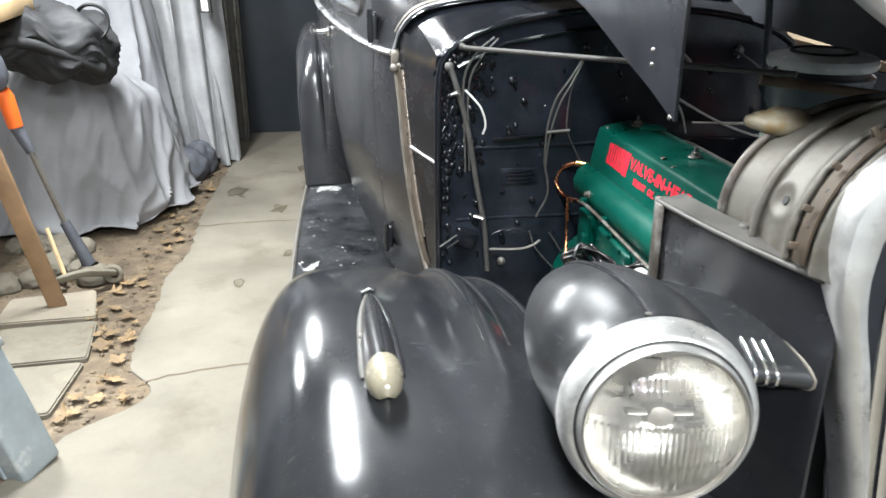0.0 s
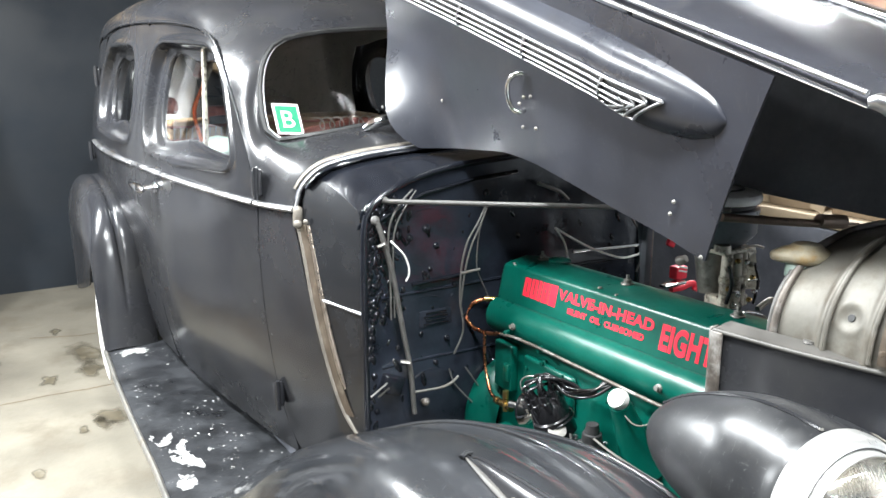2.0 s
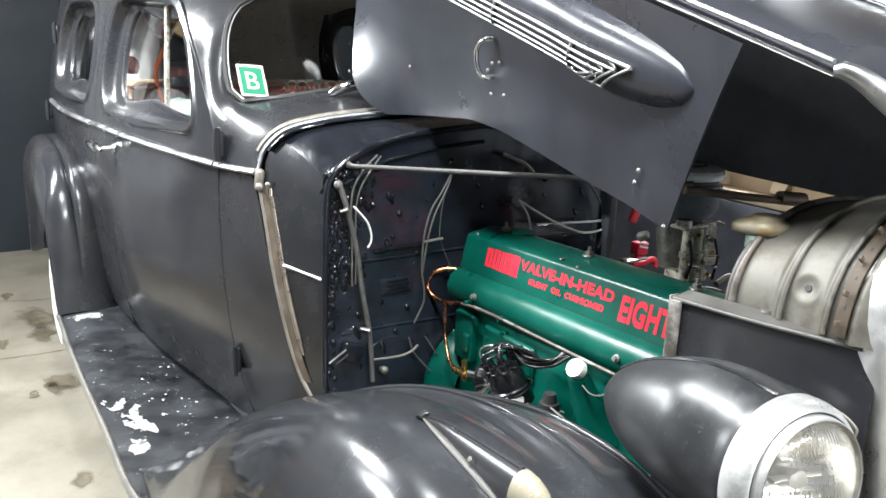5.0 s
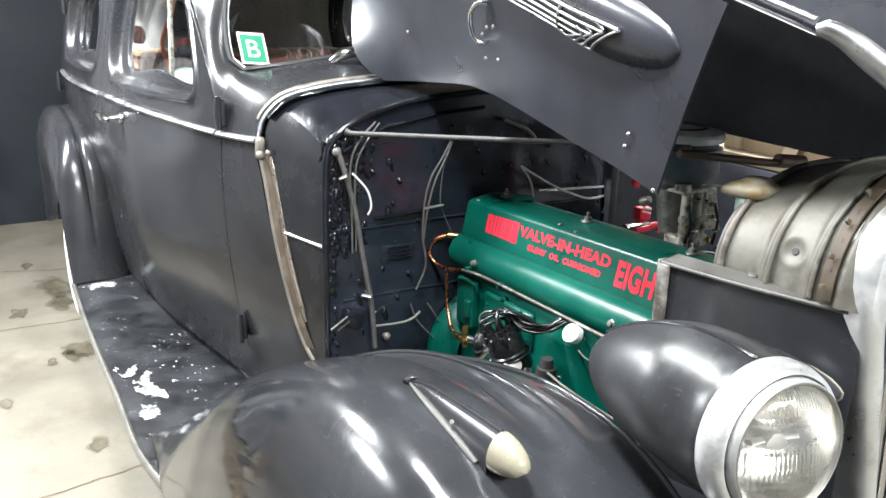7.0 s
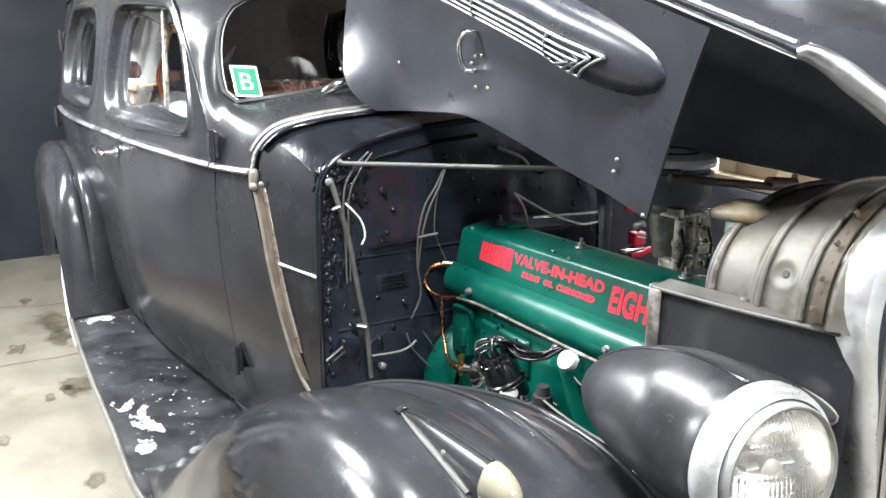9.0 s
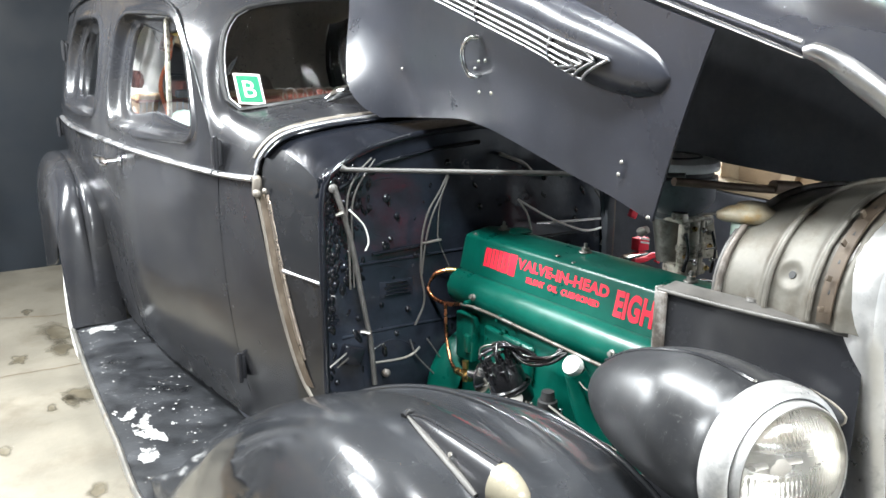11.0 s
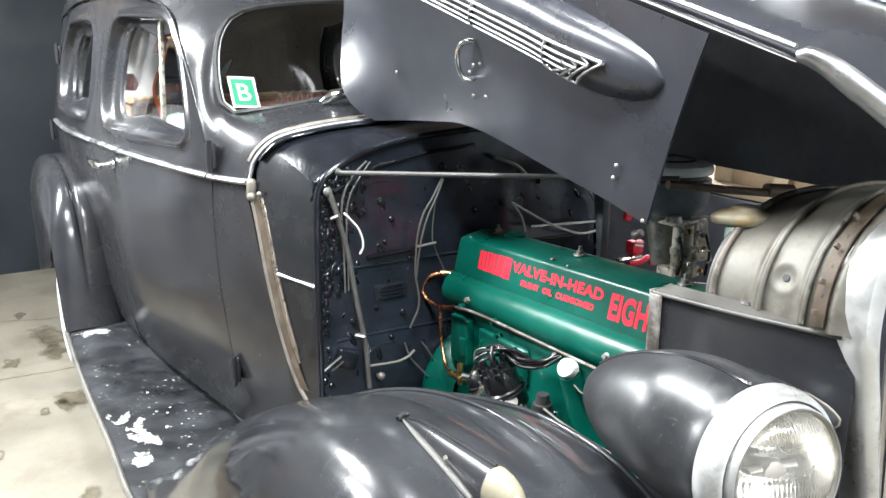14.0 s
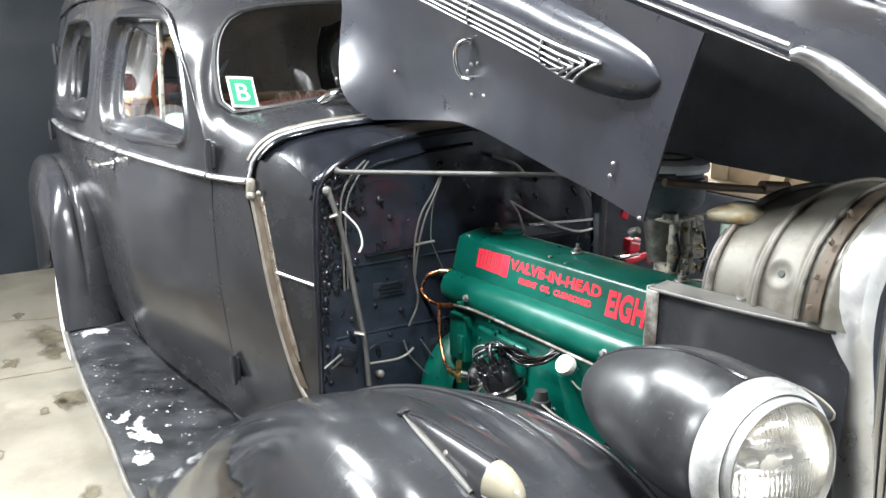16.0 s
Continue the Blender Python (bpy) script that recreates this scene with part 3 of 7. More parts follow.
bm = grid_mesh([[on_screen(u, v, 0.0) for u in (-0.036, 0, 0.036)] for v in (-0.042, 0, 0.042)])
stick = part("permit_sticker", thick(bm, 0.0008), STICKER, wind, "white-bordered green letter sticker")
bm = grid_mesh([[on_screen(u, v, 0.0016) for u in (-0.030, 0, 0.030)] for v in (-0.036, 0, 0.036)])
part("sticker_print", thick(bm, 0.0004), SIGNGREEN, wind)
bm = lettering("B", 0.066, 0.0004)
xs = [v.co.x for v in bm.verts]
ys = [v.co.y for v in bm.verts]
cx, cy = (max(xs) + min(xs)) / 2, (max(ys) + min(ys)) / 2
for v in bm.verts:
    v.co = Vector(on_screen((v.co.x - cx) * 1.05, v.co.y - cy, 0.0030 + v.co.z))
part("sticker_letter", bm, STICKER, wind)
# drops on the glass
rnd = random.Random(4)
bm = bmesh.new()
for i in range(420):
    u, v = -0.505 + 0.42 * rnd.random() ** 1.6, 1.42 + 0.24 * rnd.random()
    if (u + 0.53) * 0.6 + abs(v - 1.55) > 0.33 or (v > 1.56 and u < -0.50 + (v - 1.56) * 1.2):
        continue
    p = Vector(screen(u, v, -0.009))
    r = 0.0008 + 0.0018 * rnd.random()
    lathe([(0, 0.0012), (r * 0.7, 0.0009), (r, 0)], axis_to(p, p + Vector((0, -0.86, 0.5))), 5, bm)
part("water_drops", bm, CHROME, wind, kind="stuff")
# rain lip and wiper
bm = tube(curve_of([(-0.28, 2.375, 1.398), (-0.24, 2.36, 1.420), (-0.17, 2.35, 1.428), (-0.10, 2.36, 1.424)], 10), [0.008, 0.014, 0.017, 0.017, 0.016, 0.014, 0.012, 0.009, 0.008, 0.006], 10)
part("wiper_pivot", bm, CHROME, car, "chrome wiper pivot")

# hood rim: bright worn bead along the cowl's edge, and the seal rail down the side
rim = curve_of(RIM, 30)
for s in (-1, 1):
    part("cowl_rim", tube([(s * -p[0], p[1] - 0.014, p[2] + 0.001) for p in rim], 0.0058, 12, flat=0.8), WORN, car, "bright worn bead along the cowl edge")
    part("cowl_rim_back", tube([(s * -p[0], p[1] + 0.014, p[2] + 0.006) for p in rim[:-2]], 0.0135, 12, flat=0.45), CHANNEL, car, "grey-brown worn strip behind the bead")
    part("cowl_rim_groove", tube([(s * -p[0], p[1] - 0.003, p[2] + 0.0025) for p in rim[:-1]], 0.0050, 8, flat=0.6), SOOT, car)
    bm = block((0.022, 0.030, 0.060), pose(s * 0.549, 2.236, 1.192, 8, 0, 0), 0.009)
    lathe([(0, 0.013), (0.008, 0.010), (0.012, 0.004), (0.012, 0)], axis_to((s * 0.552, 2.225, 1.175), (s * 0.75, 2.0, 1.17)), 14, bm)
    part("rim_foot", bm, CHANNEL, car, "worn bare metal foot of the cowl bead")
    part("cowl_rim_seal", tube([(s * -p[0], p[1] - 0.031, p[2] - 0.005) for p in rim[:-3]], 0.009, 8, flat=0.6), GLOSS, car)
    chan = curve_of([(-0.549, 2.240, 1.200), (-0.541, 2.215, 1.10), (-0.533, 2.175, 0.95), (-0.517, 2.130, 0.80), (-0.495, 2.085, 0.68), (-0.465, 2.02, 0.60)], 26)
    part("seal_channel", tube([(s * -p[0], p[1], p[2]) for p in chan], 0.0062, 12, flat=1.4), CHANNEL, car, "worn brown-grey edge of the cowl side")
    rail = chan[1:22]
    part("seal_rail", tube([(s * -(p[0] + 0.013), p[1] - 0.034, p[2]) for p in rail[:-3]], [0.005] + [0.0080] * 15 + [0.006, 0.003], 12, flat=0.8), RAIL, car, "bare brown metal seal rail")
    part("seal_backing", thick(grid_mesh([[(s * -(p[0] + 0.010 * k), p[1] - 0.030 * k, p[2]) for k in (0.1, 0.5, 1.0)] for p in rail]), 0.004), STRAP, car, "grimy brown strip behind the seal rail")
    bm = lathe([(0, 0), (0.008, 0.002), (0.007, 0.005), (0.003, 0.007), (0, 0.008)], axis_to((s * 0.541, 2.196, 1.185), (s * 1.0, 1.9, 1.19)), 14)
    part("seal_clip", bm, CHANNEL, car)

# firewall: flat wall, arched top, ledge up to the rim and a side ledge back to the channel
FW = [(-0.47, 0.55), (-0.472, 0.80), (-0.472, 1.05), (-0.468, 1.19), (-0.455, 1.237), (-0.41, 1.272), (-0.33, 1.305), (-0.2, 1.33), (0, 1.345)]
half = curve_of(FW, 34)
full = np.vstack([half, half[::-1][1:] * [-1, 1]])
edge = [Vector((x, 2.015, z)) for x, z in full]


def dent(x, z):
    """Pressed ribs and hollows of the firewall sheet."""
    d = 0.0
    for cx, cz, rx, rz, h in [(-0.30, 1.12, 0.13, 0.10, 0.022), (-0.30, 0.90, 0.13, 0.09, 0.016), (-0.28, 0.72, 0.14, 0.07, -0.012), (-0.02, 1.10, 0.12, 0.15, 0.012), (0.25, 1.12, 0.13, 0.10, 0.022), (0.28, 0.88, 0.13, 0.09, 0.016)]:
        q = ((x - cx) / rx) ** 4 + ((z - cz) / rz) ** 4
        d += 0.6 * h / (1 + q ** 2)
    return d


TOPZ = along([(-0.472, 1.185), (-0.462, 1.225), (-0.41, 1.272), (-0.33, 1.305), (-0.2, 1.33), (0, 1.345), (0.2, 1.33), (0.33, 1.305), (0.41, 1.272), (0.462, 1.225), (0.472, 1.185)])
rows = []
for k in np.linspace(0, 1, 34):
    rows.append([(x, 2.015 + dent(x, 0.5 + (TOPZ(x) - 0.5) * k), 0.5 + (TOPZ(x) - 0.5) * k) for x in np.linspace(-0.472, 0.472, 40)])
wall = part("firewall", thick(grid_mesh(rows), 0.006), FIREWALL, car, "firewall in thick glossy black paint")
rimside = [np.array(p) for p in curve_of([(-0.503, 2.11, 0.62), (-0.528, 2.165, 0.95), (-0.540, 2.212, 1.15), (-0.530, 2.225, 1.262), (-0.485, 2.195, 1.312), (-0.40, 2.165, 1.338), (-0.25, 2.145, 1.354), (0, 2.135, 1.368)], 34)]
rimfull = rimside + [p * [-1, 1, 1] for p in rimside[::-1][1:]]
rows = [[tuple(np.array(e) * (1 - t) + p * t + np.array([0, 0, 0.006 * math.sin(math.pi * t)])) for e, p in zip(edge, rimfull)] for t in np.linspace(0, 1, 7)]
bend = next(i for i, e in enumerate(edge) if e.z > 1.20)
part("firewall_ledge", thick(grid_mesh([r[bend:len(r) - bend] for r in rows]), 0.006), GLOSS, car)
for cut in (slice(None, bend + 1), slice(-bend - 1, None)):
    part("firewall_side_ledge", thick(grid_mesh([r[cut] for r in rows]), 0.006), MATT, car, "matt black side of the firewall")
part("firewall_flange", tube([(p.x * 0.995, 2.008, p.z) for p in edge], 0.010, 8), GLOSS, wall)

rl = random.Random(8)
bm = bmesh.new()
for k in range(640):
    u = rl.random()
    if k > 200:
        x, z = -0.462 + 0.11 * rl.random() ** 2, 1.21 - 0.30 * rl.random() ** 2
        z = min(z + 0.05 * rl.random(), TOPZ(x) - 0.008)
    elif k < 70:
        x, z = -0.458 + 0.016 * rl.random(), 0.60 + 0.62 * u
    elif k < 120:
        x, z = -0.46 + 0.13 * rl.random() ** 1.5, 1.12 + 0.14 * rl.random()
        z = min(z, TOPZ(x) - 0.012)
    else:
        x, z = -0.40 + 0.8 * rl.random(), 0.70 + 0.5 * rl.random()
    r = 0.004 + 0.010 * rl.random() ** 2
    squash = Matrix.Diagonal((rl.uniform(0.5, 1.1), rl.uniform(0.9, 2.2), 1.0, 1.0))
    lathe([(0, r * 0.5), (r * 0.5, r * 0.42), (r * 0.85, r * 0.18), (r, -r * 0.3)], Matrix.Translation((x, 2.011 + dent(x, z), z)) @ pose(0, 0, 0, 90 + rl.uniform(-22, 22), 0, rl.uniform(-22, 22)) @ Matrix.Rotation(rl.uniform(-0.8, 0.8), 4, "Z") @ squash, 8, bm)
part("lumpy_paint", bm, WETBLACK, wall, "lumps of thick glossy black paint", kind="stuff")
for cx, cz, r, a0, a1 in [(-0.285, 1.13, 0.095, -0.3, 3.0), (-0.285, 1.12, 0.050, 2.6, 5.2), (-0.285, 0.905, 0.085, 0.2, 2.9), (-0.28, 0.70, 0.085, 0.4, 3.9), (0.25, 1.10, 0.10, 0.2, 3.4), (-0.02, 1.12, 0.10, 0.3, 2.8)]:
    pts = [(cx + r * math.cos(t), 2.012 + dent(cx + r * math.cos(t), cz + r * math.sin(t)), cz + r * math.sin(t)) for t in np.linspace(a0, a1, 36)]
    part("pressed_ring", tube(pts, 0.0036, 8), FIREWALL, wall)
for z in (0.815, 1.005):
    part("pressed_rib", tube([(x, 2.012 + dent(x, z), z) for x in np.linspace(-0.42, 0.42, 30)], 0.006, 8), FIREWALL, wall)

# ---- fenders, running boards and wheels ----
CROWN = along([(0.50, 0.42), (0.56, 0.60), (0.65, 0.77), (0.78, 0.905), (0.92, 0.980), (1.05, 1.010), (1.15, 1.014), (1.30, 0.994), (1.45, 0.945), (1.60, 0.873), (1.75, 0.785), (1.90, 0.690), (2.10, 0.55), (2.25, 0.44), (2.36, 0.385)])
INNER = along([(0.50, 0.38), (0.65, 0.72), (0.78, 0.87), (0.92, 0.945), (1.10, 0.962), (1.30, 0.928), (1.50, 0.866), (1.70, 0.786), (1.90, 0.697), (2.10, 0.575), (2.25, 0.47), (2.36, 0.38)])


def front_fender(s):
    rows = []
    for y in np.linspace(0.50, 2.36, 46):
        zc, zi = CROWN(y), INNER(y)
        cx = -0.735 - 0.01 * math.sin((y - 0.5) / 1.86 * math.pi)
        low = min(0.30 + 0.10 * max(0, (y - 1.9) / 0.4), zc - 0.02) if y > 0.62 else zc - 0.12
        low = max(low, 0.345)
        nose = min(1, math.sqrt(max(0.02, (y - 0.46) / 0.28)))
        out = (0.207 if y < 1.7 else 0.207 - 0.085 * (y - 1.7) / 0.66) * nose
        pts = []
        drop = zc - low
        for t in np.linspace(0, 1, 18):
            a = t * math.pi / 2
            pts.append((cx - out * math.sin(a) ** 0.76, y, zc - min(drop, 0.52) * (1 - math.cos(a)) ** 1.05))
        pts = pts[::-1]
        if drop > 0.52:
            pts.insert(0, (cx - out + 0.012, y, low))
        else:
            pts.insert(0, (pts[0][0] + 0.002, y, pts[0][2] - 0.002))
        xi = cx + (-0.445 - 0.02 * max(0, 1.0 - y) - cx) * nose
        for t in np.linspace(0.05, 1, 30):
            x = cx + (xi - cx) * t
            z = zc + (zi - zc) * t ** 1.7
            z += ease((y - 0.86) / 0.28) * (0.012 * math.exp(-((t - 0.68) / 0.055) ** 2) - 0.010 * math.exp(-((t - 0.50) / 0.09) ** 2) - 0.004 * math.exp(-((t - 0.83) / 0.06) ** 2))
            pts.append((x, y, z))
        pts.append((xi + 0.006, y, zi - 0.012))
        pts.append((xi + 0.012, y, min(zi - 0.05, 0.62) if zi > 0.5 else zi - 0.05))
        rows.append([(-s * p[0] * -1 if s > 0 else p[0], p[1], p[2]) if s < 0 else (-p[0], p[1], p[2]) for p in pts])
    f = part("front_fender", thick(grid_mesh(rows), 0.008), FENDER, car, "glossy scratched black front fender")
    part("fender_edge_bead", tube([(r[len(r) - 4][0], r[0][1], r[len(r) - 4][2] + 0.003) for r in rows[8:44]], 0.005, 10), FENDER, f)
    for q in (10, 14):
        part("pressed_ridge", tube([(r[len(r) - q][0], r[0][1], r[len(r) - q][2]) for r in rows[13:43]], [0.0005, 0.001, 0.002, 0.003] + [0.0048] * 22 + [0.004, 0.003, 0.002, 0.001], 10), FENDER, f)
    return f


fender = front_fender(-1)
fender_far = front_fender(1)


SKIRT = along([(3.80, 0.36), (3.83, 0.36), (3.855, 0.56), (3.88, 0.68), (4.0, 0.615), (4.2, 0.55), (4.4, 0.50), (4.7, 0.44), (5.0, 0.40), (5.3, 0.36)])
REAR_TOP = along([(3.80, 0.37), (3.815, 0.50), (3.835, 0.66), (3.865, 0.80), (3.92, 0.915), (4.02, 1.000), (4.16, 1.045), (4.35, 1.050), (4.6, 1.01), (4.9, 0.90), (5.15, 0.70), (5.30, 0.50)])
REAR_OUT = along([(3.80, 0.818), (3.86, 0.832), (4.0, 0.838), (4.3, 0.838), (4.5, 0.826), (4.8, 0.775), (5.1, 0.685), (5.30, 0.60)])


def rear_fender(s):
    """Front face and outer skirt, with a pressed crease between two soft lobes."""
    rows = []
    for y in np.r_[3.80, 3.805, 3.815, 3.83, 3.85, np.linspace(3.875, 4.1, 12), np.linspace(4.15, 5.30, 22)]:
        zc, xo = REAR_TOP(y), REAR_OUT(y)
        xi = min(BELT(min(y, 5.3)) - 0.10, xo - 0.10) if y > 4.0 else 0.60 + (BELT(4.0) - 0.10 - 0.60) * max(0.0, (y - 3.80) / 0.2)
        cx = xo - 0.098
        low = min(SKIRT(y), zc - 0.012)
        pts = [(s * (xo - 0.006), y, low)]
        for t in np.linspace(0, 1, 18):
            a = t * math.pi / 2
            pts.append((s * (cx + (xo - cx) * math.cos(a) ** 0.85), y, zc - min(0.22, zc - low - 0.006) * (1 - math.sin(a)) ** 1.1))
        for t in np.linspace(0.05, 1, 22):
            deep = ease((zc - 0.60) / 0.2)
            groove = 0.012 * math.exp(-((t - 0.10) / 0.05) ** 2) * deep
            lobe = 0.014 * math.sin(math.pi * (t - 0.1) / 0.9) * deep if t > 0.1 else 0
            pts.append((s * (cx + (xi - cx) * t), y + 0.020 * t * t - lobe * 0.7 + groove, zc - 0.030 * t * t - groove * 0.6 + lobe * 0.5))
        rows.append(pts)
    f = part("rear_fender", thick(grid_mesh(rows), 0.006), BLACK, car, "glossy black rear fender with a pressed crease")
    # pale band behind the leading edge, down past the running board
    rows = [[(s * (0.823 - 0.05 * max(0, 0.5 - z)), y0 + 0.015 + k * w, z) for k in (0, 0.5, 1)] for z, y0, w in [(0.66, 3.862, 0.02), (0.58, 3.850, 0.07), (0.50, 3.842, 0.11), (0.42, 3.835, 0.14), (0.33, 3.83, 0.17), (0.25, 3.83, 0.13), (0.21, 3.84, 0.06)]]
    part("edge_flange", thick(grid_mesh(rows), 0.004), WHITE, f, "off-white band behind the fender edge")
    return f


for s in (-1, 1):
    rear_fender(s)
    edge_x = along([(2.1, 0.880), (2.2, 0.893), (2.7, 0.880), (3.15, 0.862), (3.5, 0.842), (3.82, 0.818)])
    ys = np.linspace(2.12, 3.84, 26)
    bm = grid_mesh([[(s * (BELT(y) - 0.21), y, 0.362), (s * (edge_x(y) - 0.10), y, 0.364), (s * (edge_x(y) - 0.02), y, 0.361), (s * (edge_x(y) - 0.004), y, 0.352)] for y in ys])
    rb = part("running_board", thick(bm, 0.010), BOARD, car, "running board with flaked black rubber and gap shade showing white")
    if s < 0:
        for fx, fy, rx, ry, cutoff in [(-0.765, 2.70, 0.075, 0.13, 0.46), (-0.735, 3.735, 0.075, 0.045, 0.28), (-0.815, 2.83, 0.05, 0.08, 0.55), (-0.68, 3.00, 0.075, 0.05, 0.55), (-0.83, 2.50, 0.04, 0.09, 0.58)]:
            cells = []
            for u in np.arange(-rx, rx, 0.0045):
                for v in np.arange(-ry, ry, 0.0075):
                    d = 1 - (u / rx) ** 2 - (v / ry) ** 2
                    if d > 0 and 0.55 * d + 0.5 + 0.9 * noise.noise(Vector((fx * 9 + u * 26, fy * 9 + v * 15, 1.7))) + 0.35 * noise.noise(Vector((u * 90, v * 55, fy))) > 0.5 + cutoff:
                        cells.append((u, v))
            bm = bmesh.new()
            for u, v in cells:
                bm.faces.new([bm.verts.new((fx + u + a, fy + v + b, 0.3652)) for a, b in ((0, 0), (0.0045, 0), (0.0045, 0.0075), (0, 0.0075))])
            if cells:
                part("bare_patch", thick(bm, 0.0010), FLAKED, rb, "white patch where the rubber flaked off", smooth=False)
        fr = random.Random(21)
        bm = bmesh.new()
        for k in range(330):
            fy = 2.36 + 1.40 * fr.random() ** 1.7
            fx = -(edge_x(fy) - 0.02 - (edge_x(fy) - BELT(fy) + 0.10) * fr.random())
            if noise.noise(Vector((fx * 7, fy * 5, 4.0))) < 0.02:
                continue
            r, a = 0.0012 + 0.0040 * fr.random() ** 3, fr.uniform(0, 3.1)
            bm.faces.new([bm.verts.new((fx + r * math.cos(a + q) * fr.uniform(0.6, 1.5), fy + 1.6 * r * math.sin(a + q) * fr.uniform(0.6, 1.4), 0.3656)) for q in (0, 1.2, 2.6, 3.8, 5.2)])
        part("fleck", bm, FLAKED, rb, "small white flecks in the worn rubber", smooth=False, kind="stuff")
    part("edge_strip", tube([(s * edge_x(y), y, 0.350) for y in ys], 0.010, 8, flat=1.6), STEEL, rb, "dull metal edge strip")
    bm = grid_mesh([[(s * edge_x(y), y, 0.345), (s * (edge_x(y) - 0.015), y, 0.30), (s * (edge_x(y) - 0.05), y, 0.285)] for y in ys])
    part("apron", thick(bm, 0.004), WHITE, rb, "pale apron under the running board")


def wheel(x, y, s):
    m = axis_to((x - s * 0.02, y, 0.365), (x + s, y, 0.365))
    t = part("wheel", lathe([(0.20, -0.05), (0.30, -0.075), (0.345, -0.06), (0.362, -0.03), (0.365, 0), (0.362, 0.03), (0.345, 0.06), (0.30, 0.075), (0.205, 0.06), (0.20, 0.02), (0.20, -0.05)], m, 40), RUBBER_SHADE, car, "black tyre on a steel wheel")
    part("rim", lathe([(0.205, 0.062), (0.20, 0.045), (0.16, 0.03), (0.13, 0.045), (0.12, 0.07), (0.05, 0.082), (0, 0.084)], m, 32), BLACK, t)


for s in (-1, 1):
    wheel(s * 0.74, 1.30, s), wheel(s * 0.66, 4.40, s)
# floor pan and frame under the body
part("floor_pan", block((0.98, 3.5, 0.05), pose(0, 3.8, 0.36), 0.01), SOOT, car)
for s in (-1, 1):
    part("frame_rail", block((0.07, 4.9, 0.14), pose(s * 0.36, 3.0, 0.50), 0.01), SOOT, car)
    part("inner_apron", thick(grid_mesh([[(s * (0.435 - 0.02 * k), y, INNER(y) - 0.03 - k * (INNER(y) - 0.45)) for y in np.linspace(0.7, 2.0, 14)] for k in np.linspace(0, 1, 4)]), 0.004), SOOT, car)
part("cross_member", block((0.75, 0.10, 0.10), pose(0, 1.0, 0.50), 0.01), SOOT, car)
part("axle", tube([(-0.72, 1.30, 0.365), (0.72, 1.30, 0.365)], 0.03, 10), SOOT, car)
part("axle", tube([(-0.72, 4.36, 0.365), (0.72, 4.36, 0.365)], 0.04, 10), SOOT, car)


# ---- hood, raised clear of the engine ----
def hood_x(y, z):
    """The hood side: a plane whose lower rear corner flares out to meet the cowl."""
    return -0.1427 + 0.0851 * y - 0.1658 * z - 0.235 * ease((y - 1.98) / 0.36) * ease((1.70 - z) / 0.40)


def crease(y):
    return 1.597 + 0.296 * (y - 0.967)


BOTTOM = along([(1.10, 1.272), (1.122, 1.276), (1.237, 1.302), (1.368, 1.325), (1.559, 1.362), (1.70, 1.385), (1.793, 1.392), (1.95, 1.384), (2.1, 1.374), (2.25, 1.366), (2.43, 1.374)])
hood = part("hood_top", bmesh.new(), HOODTOP, car, "raised dark grey hood top with bright hinge strips")


LIPX = along([(0.665, -0.07), (0.68, -0.151), (0.70, -0.208), (0.72, -0.246), (0.74, -0.275), (0.76, -0.296), (0.78, -0.312), (0.80, -0.322), (0.82, -0.3305)])
LIPZ = along([(0.665, 1.413), (0.68, 1.419), (0.70, 1.434), (0.72, 1.462), (0.74, 1.488), (0.76, 1.509), (0.78, 1.530), (0.80, 1.545), (0.82, 1.5535)])


def hood_section(y):
    """Near lip to centre line of the hood top."""
    if y >= 0.82:
        lip = np.array([hood_x(y, crease(y)), y, crease(y)])
    else:
        lip = np.array([LIPX(y), y, LIPZ(y)])
    mid = np.array([0.0, y, 1.637 + 0.328 * (y - 0.901) - (0.9 * max(0, 0.85 - y) ** 1.6)])
    return lip, mid


rows = []
for y in np.r_[np.linspace(0.67, 0.81, 14), np.linspace(0.82, 2.36, 42)]:
    lip, mid = hood_section(y)
    row = []
    for a in np.linspace(0, 1, 41):
        q = a * math.pi / 2
        p = np.array([lip[0] + (mid[0] - lip[0]) * (1 - math.cos(q)) ** 0.92, y, lip[2] + (mid[2] - lip[2]) * math.sin(q) ** 0.95])
        p[0] -= 0.0022 * math.exp(-((a - 0.165) / 0.022) ** 2)
        row.append(p)
    rows.append([p for p in row] + [p * [-1, 1, 1] for p in row[::-1][1:]])
top_bm = thick(grid_mesh(rows), 0.006)
bmesh.ops.recalc_face_normals(top_bm, faces=top_bm.faces)
for f in top_bm.faces:
    f.smooth = True
top_bm.to_mesh(hood.data)
top_bm.free()
hood.data.set_sharp_from_angle(angle=radians(38))
NEAR_LIP = [np.array(r[0]) for r in rows]
part("hinge_moulding", tube([(-0.012, r[40][1], r[40][2] + 0.006) for r in rows], 0.008, 8), CHROME, hood, "bright centre hinge moulding")
part("hinge_moulding", tube([(0.014, r[40][1], r[40][2] + 0.002) for r in rows], 0.006, 8), BLACK, hood)
main = [p + np.array([-0.004, 0, 0.020]) for p in NEAR_LIP if p[1] > 0.819]
part("crease_moulding", tube(main, 0.0042, 14, flat=0.9), WORN, hood, "bright crease moulding")
part("flange_edge", tube([p + np.array([-0.002, 0, 0.001]) for p in NEAR_LIP if p[1] > 0.819], 0.0009, 8), STEEL, hood, "thin bare flange edge")
lip = [p for p in NEAR_LIP if p[1] < 0.826]
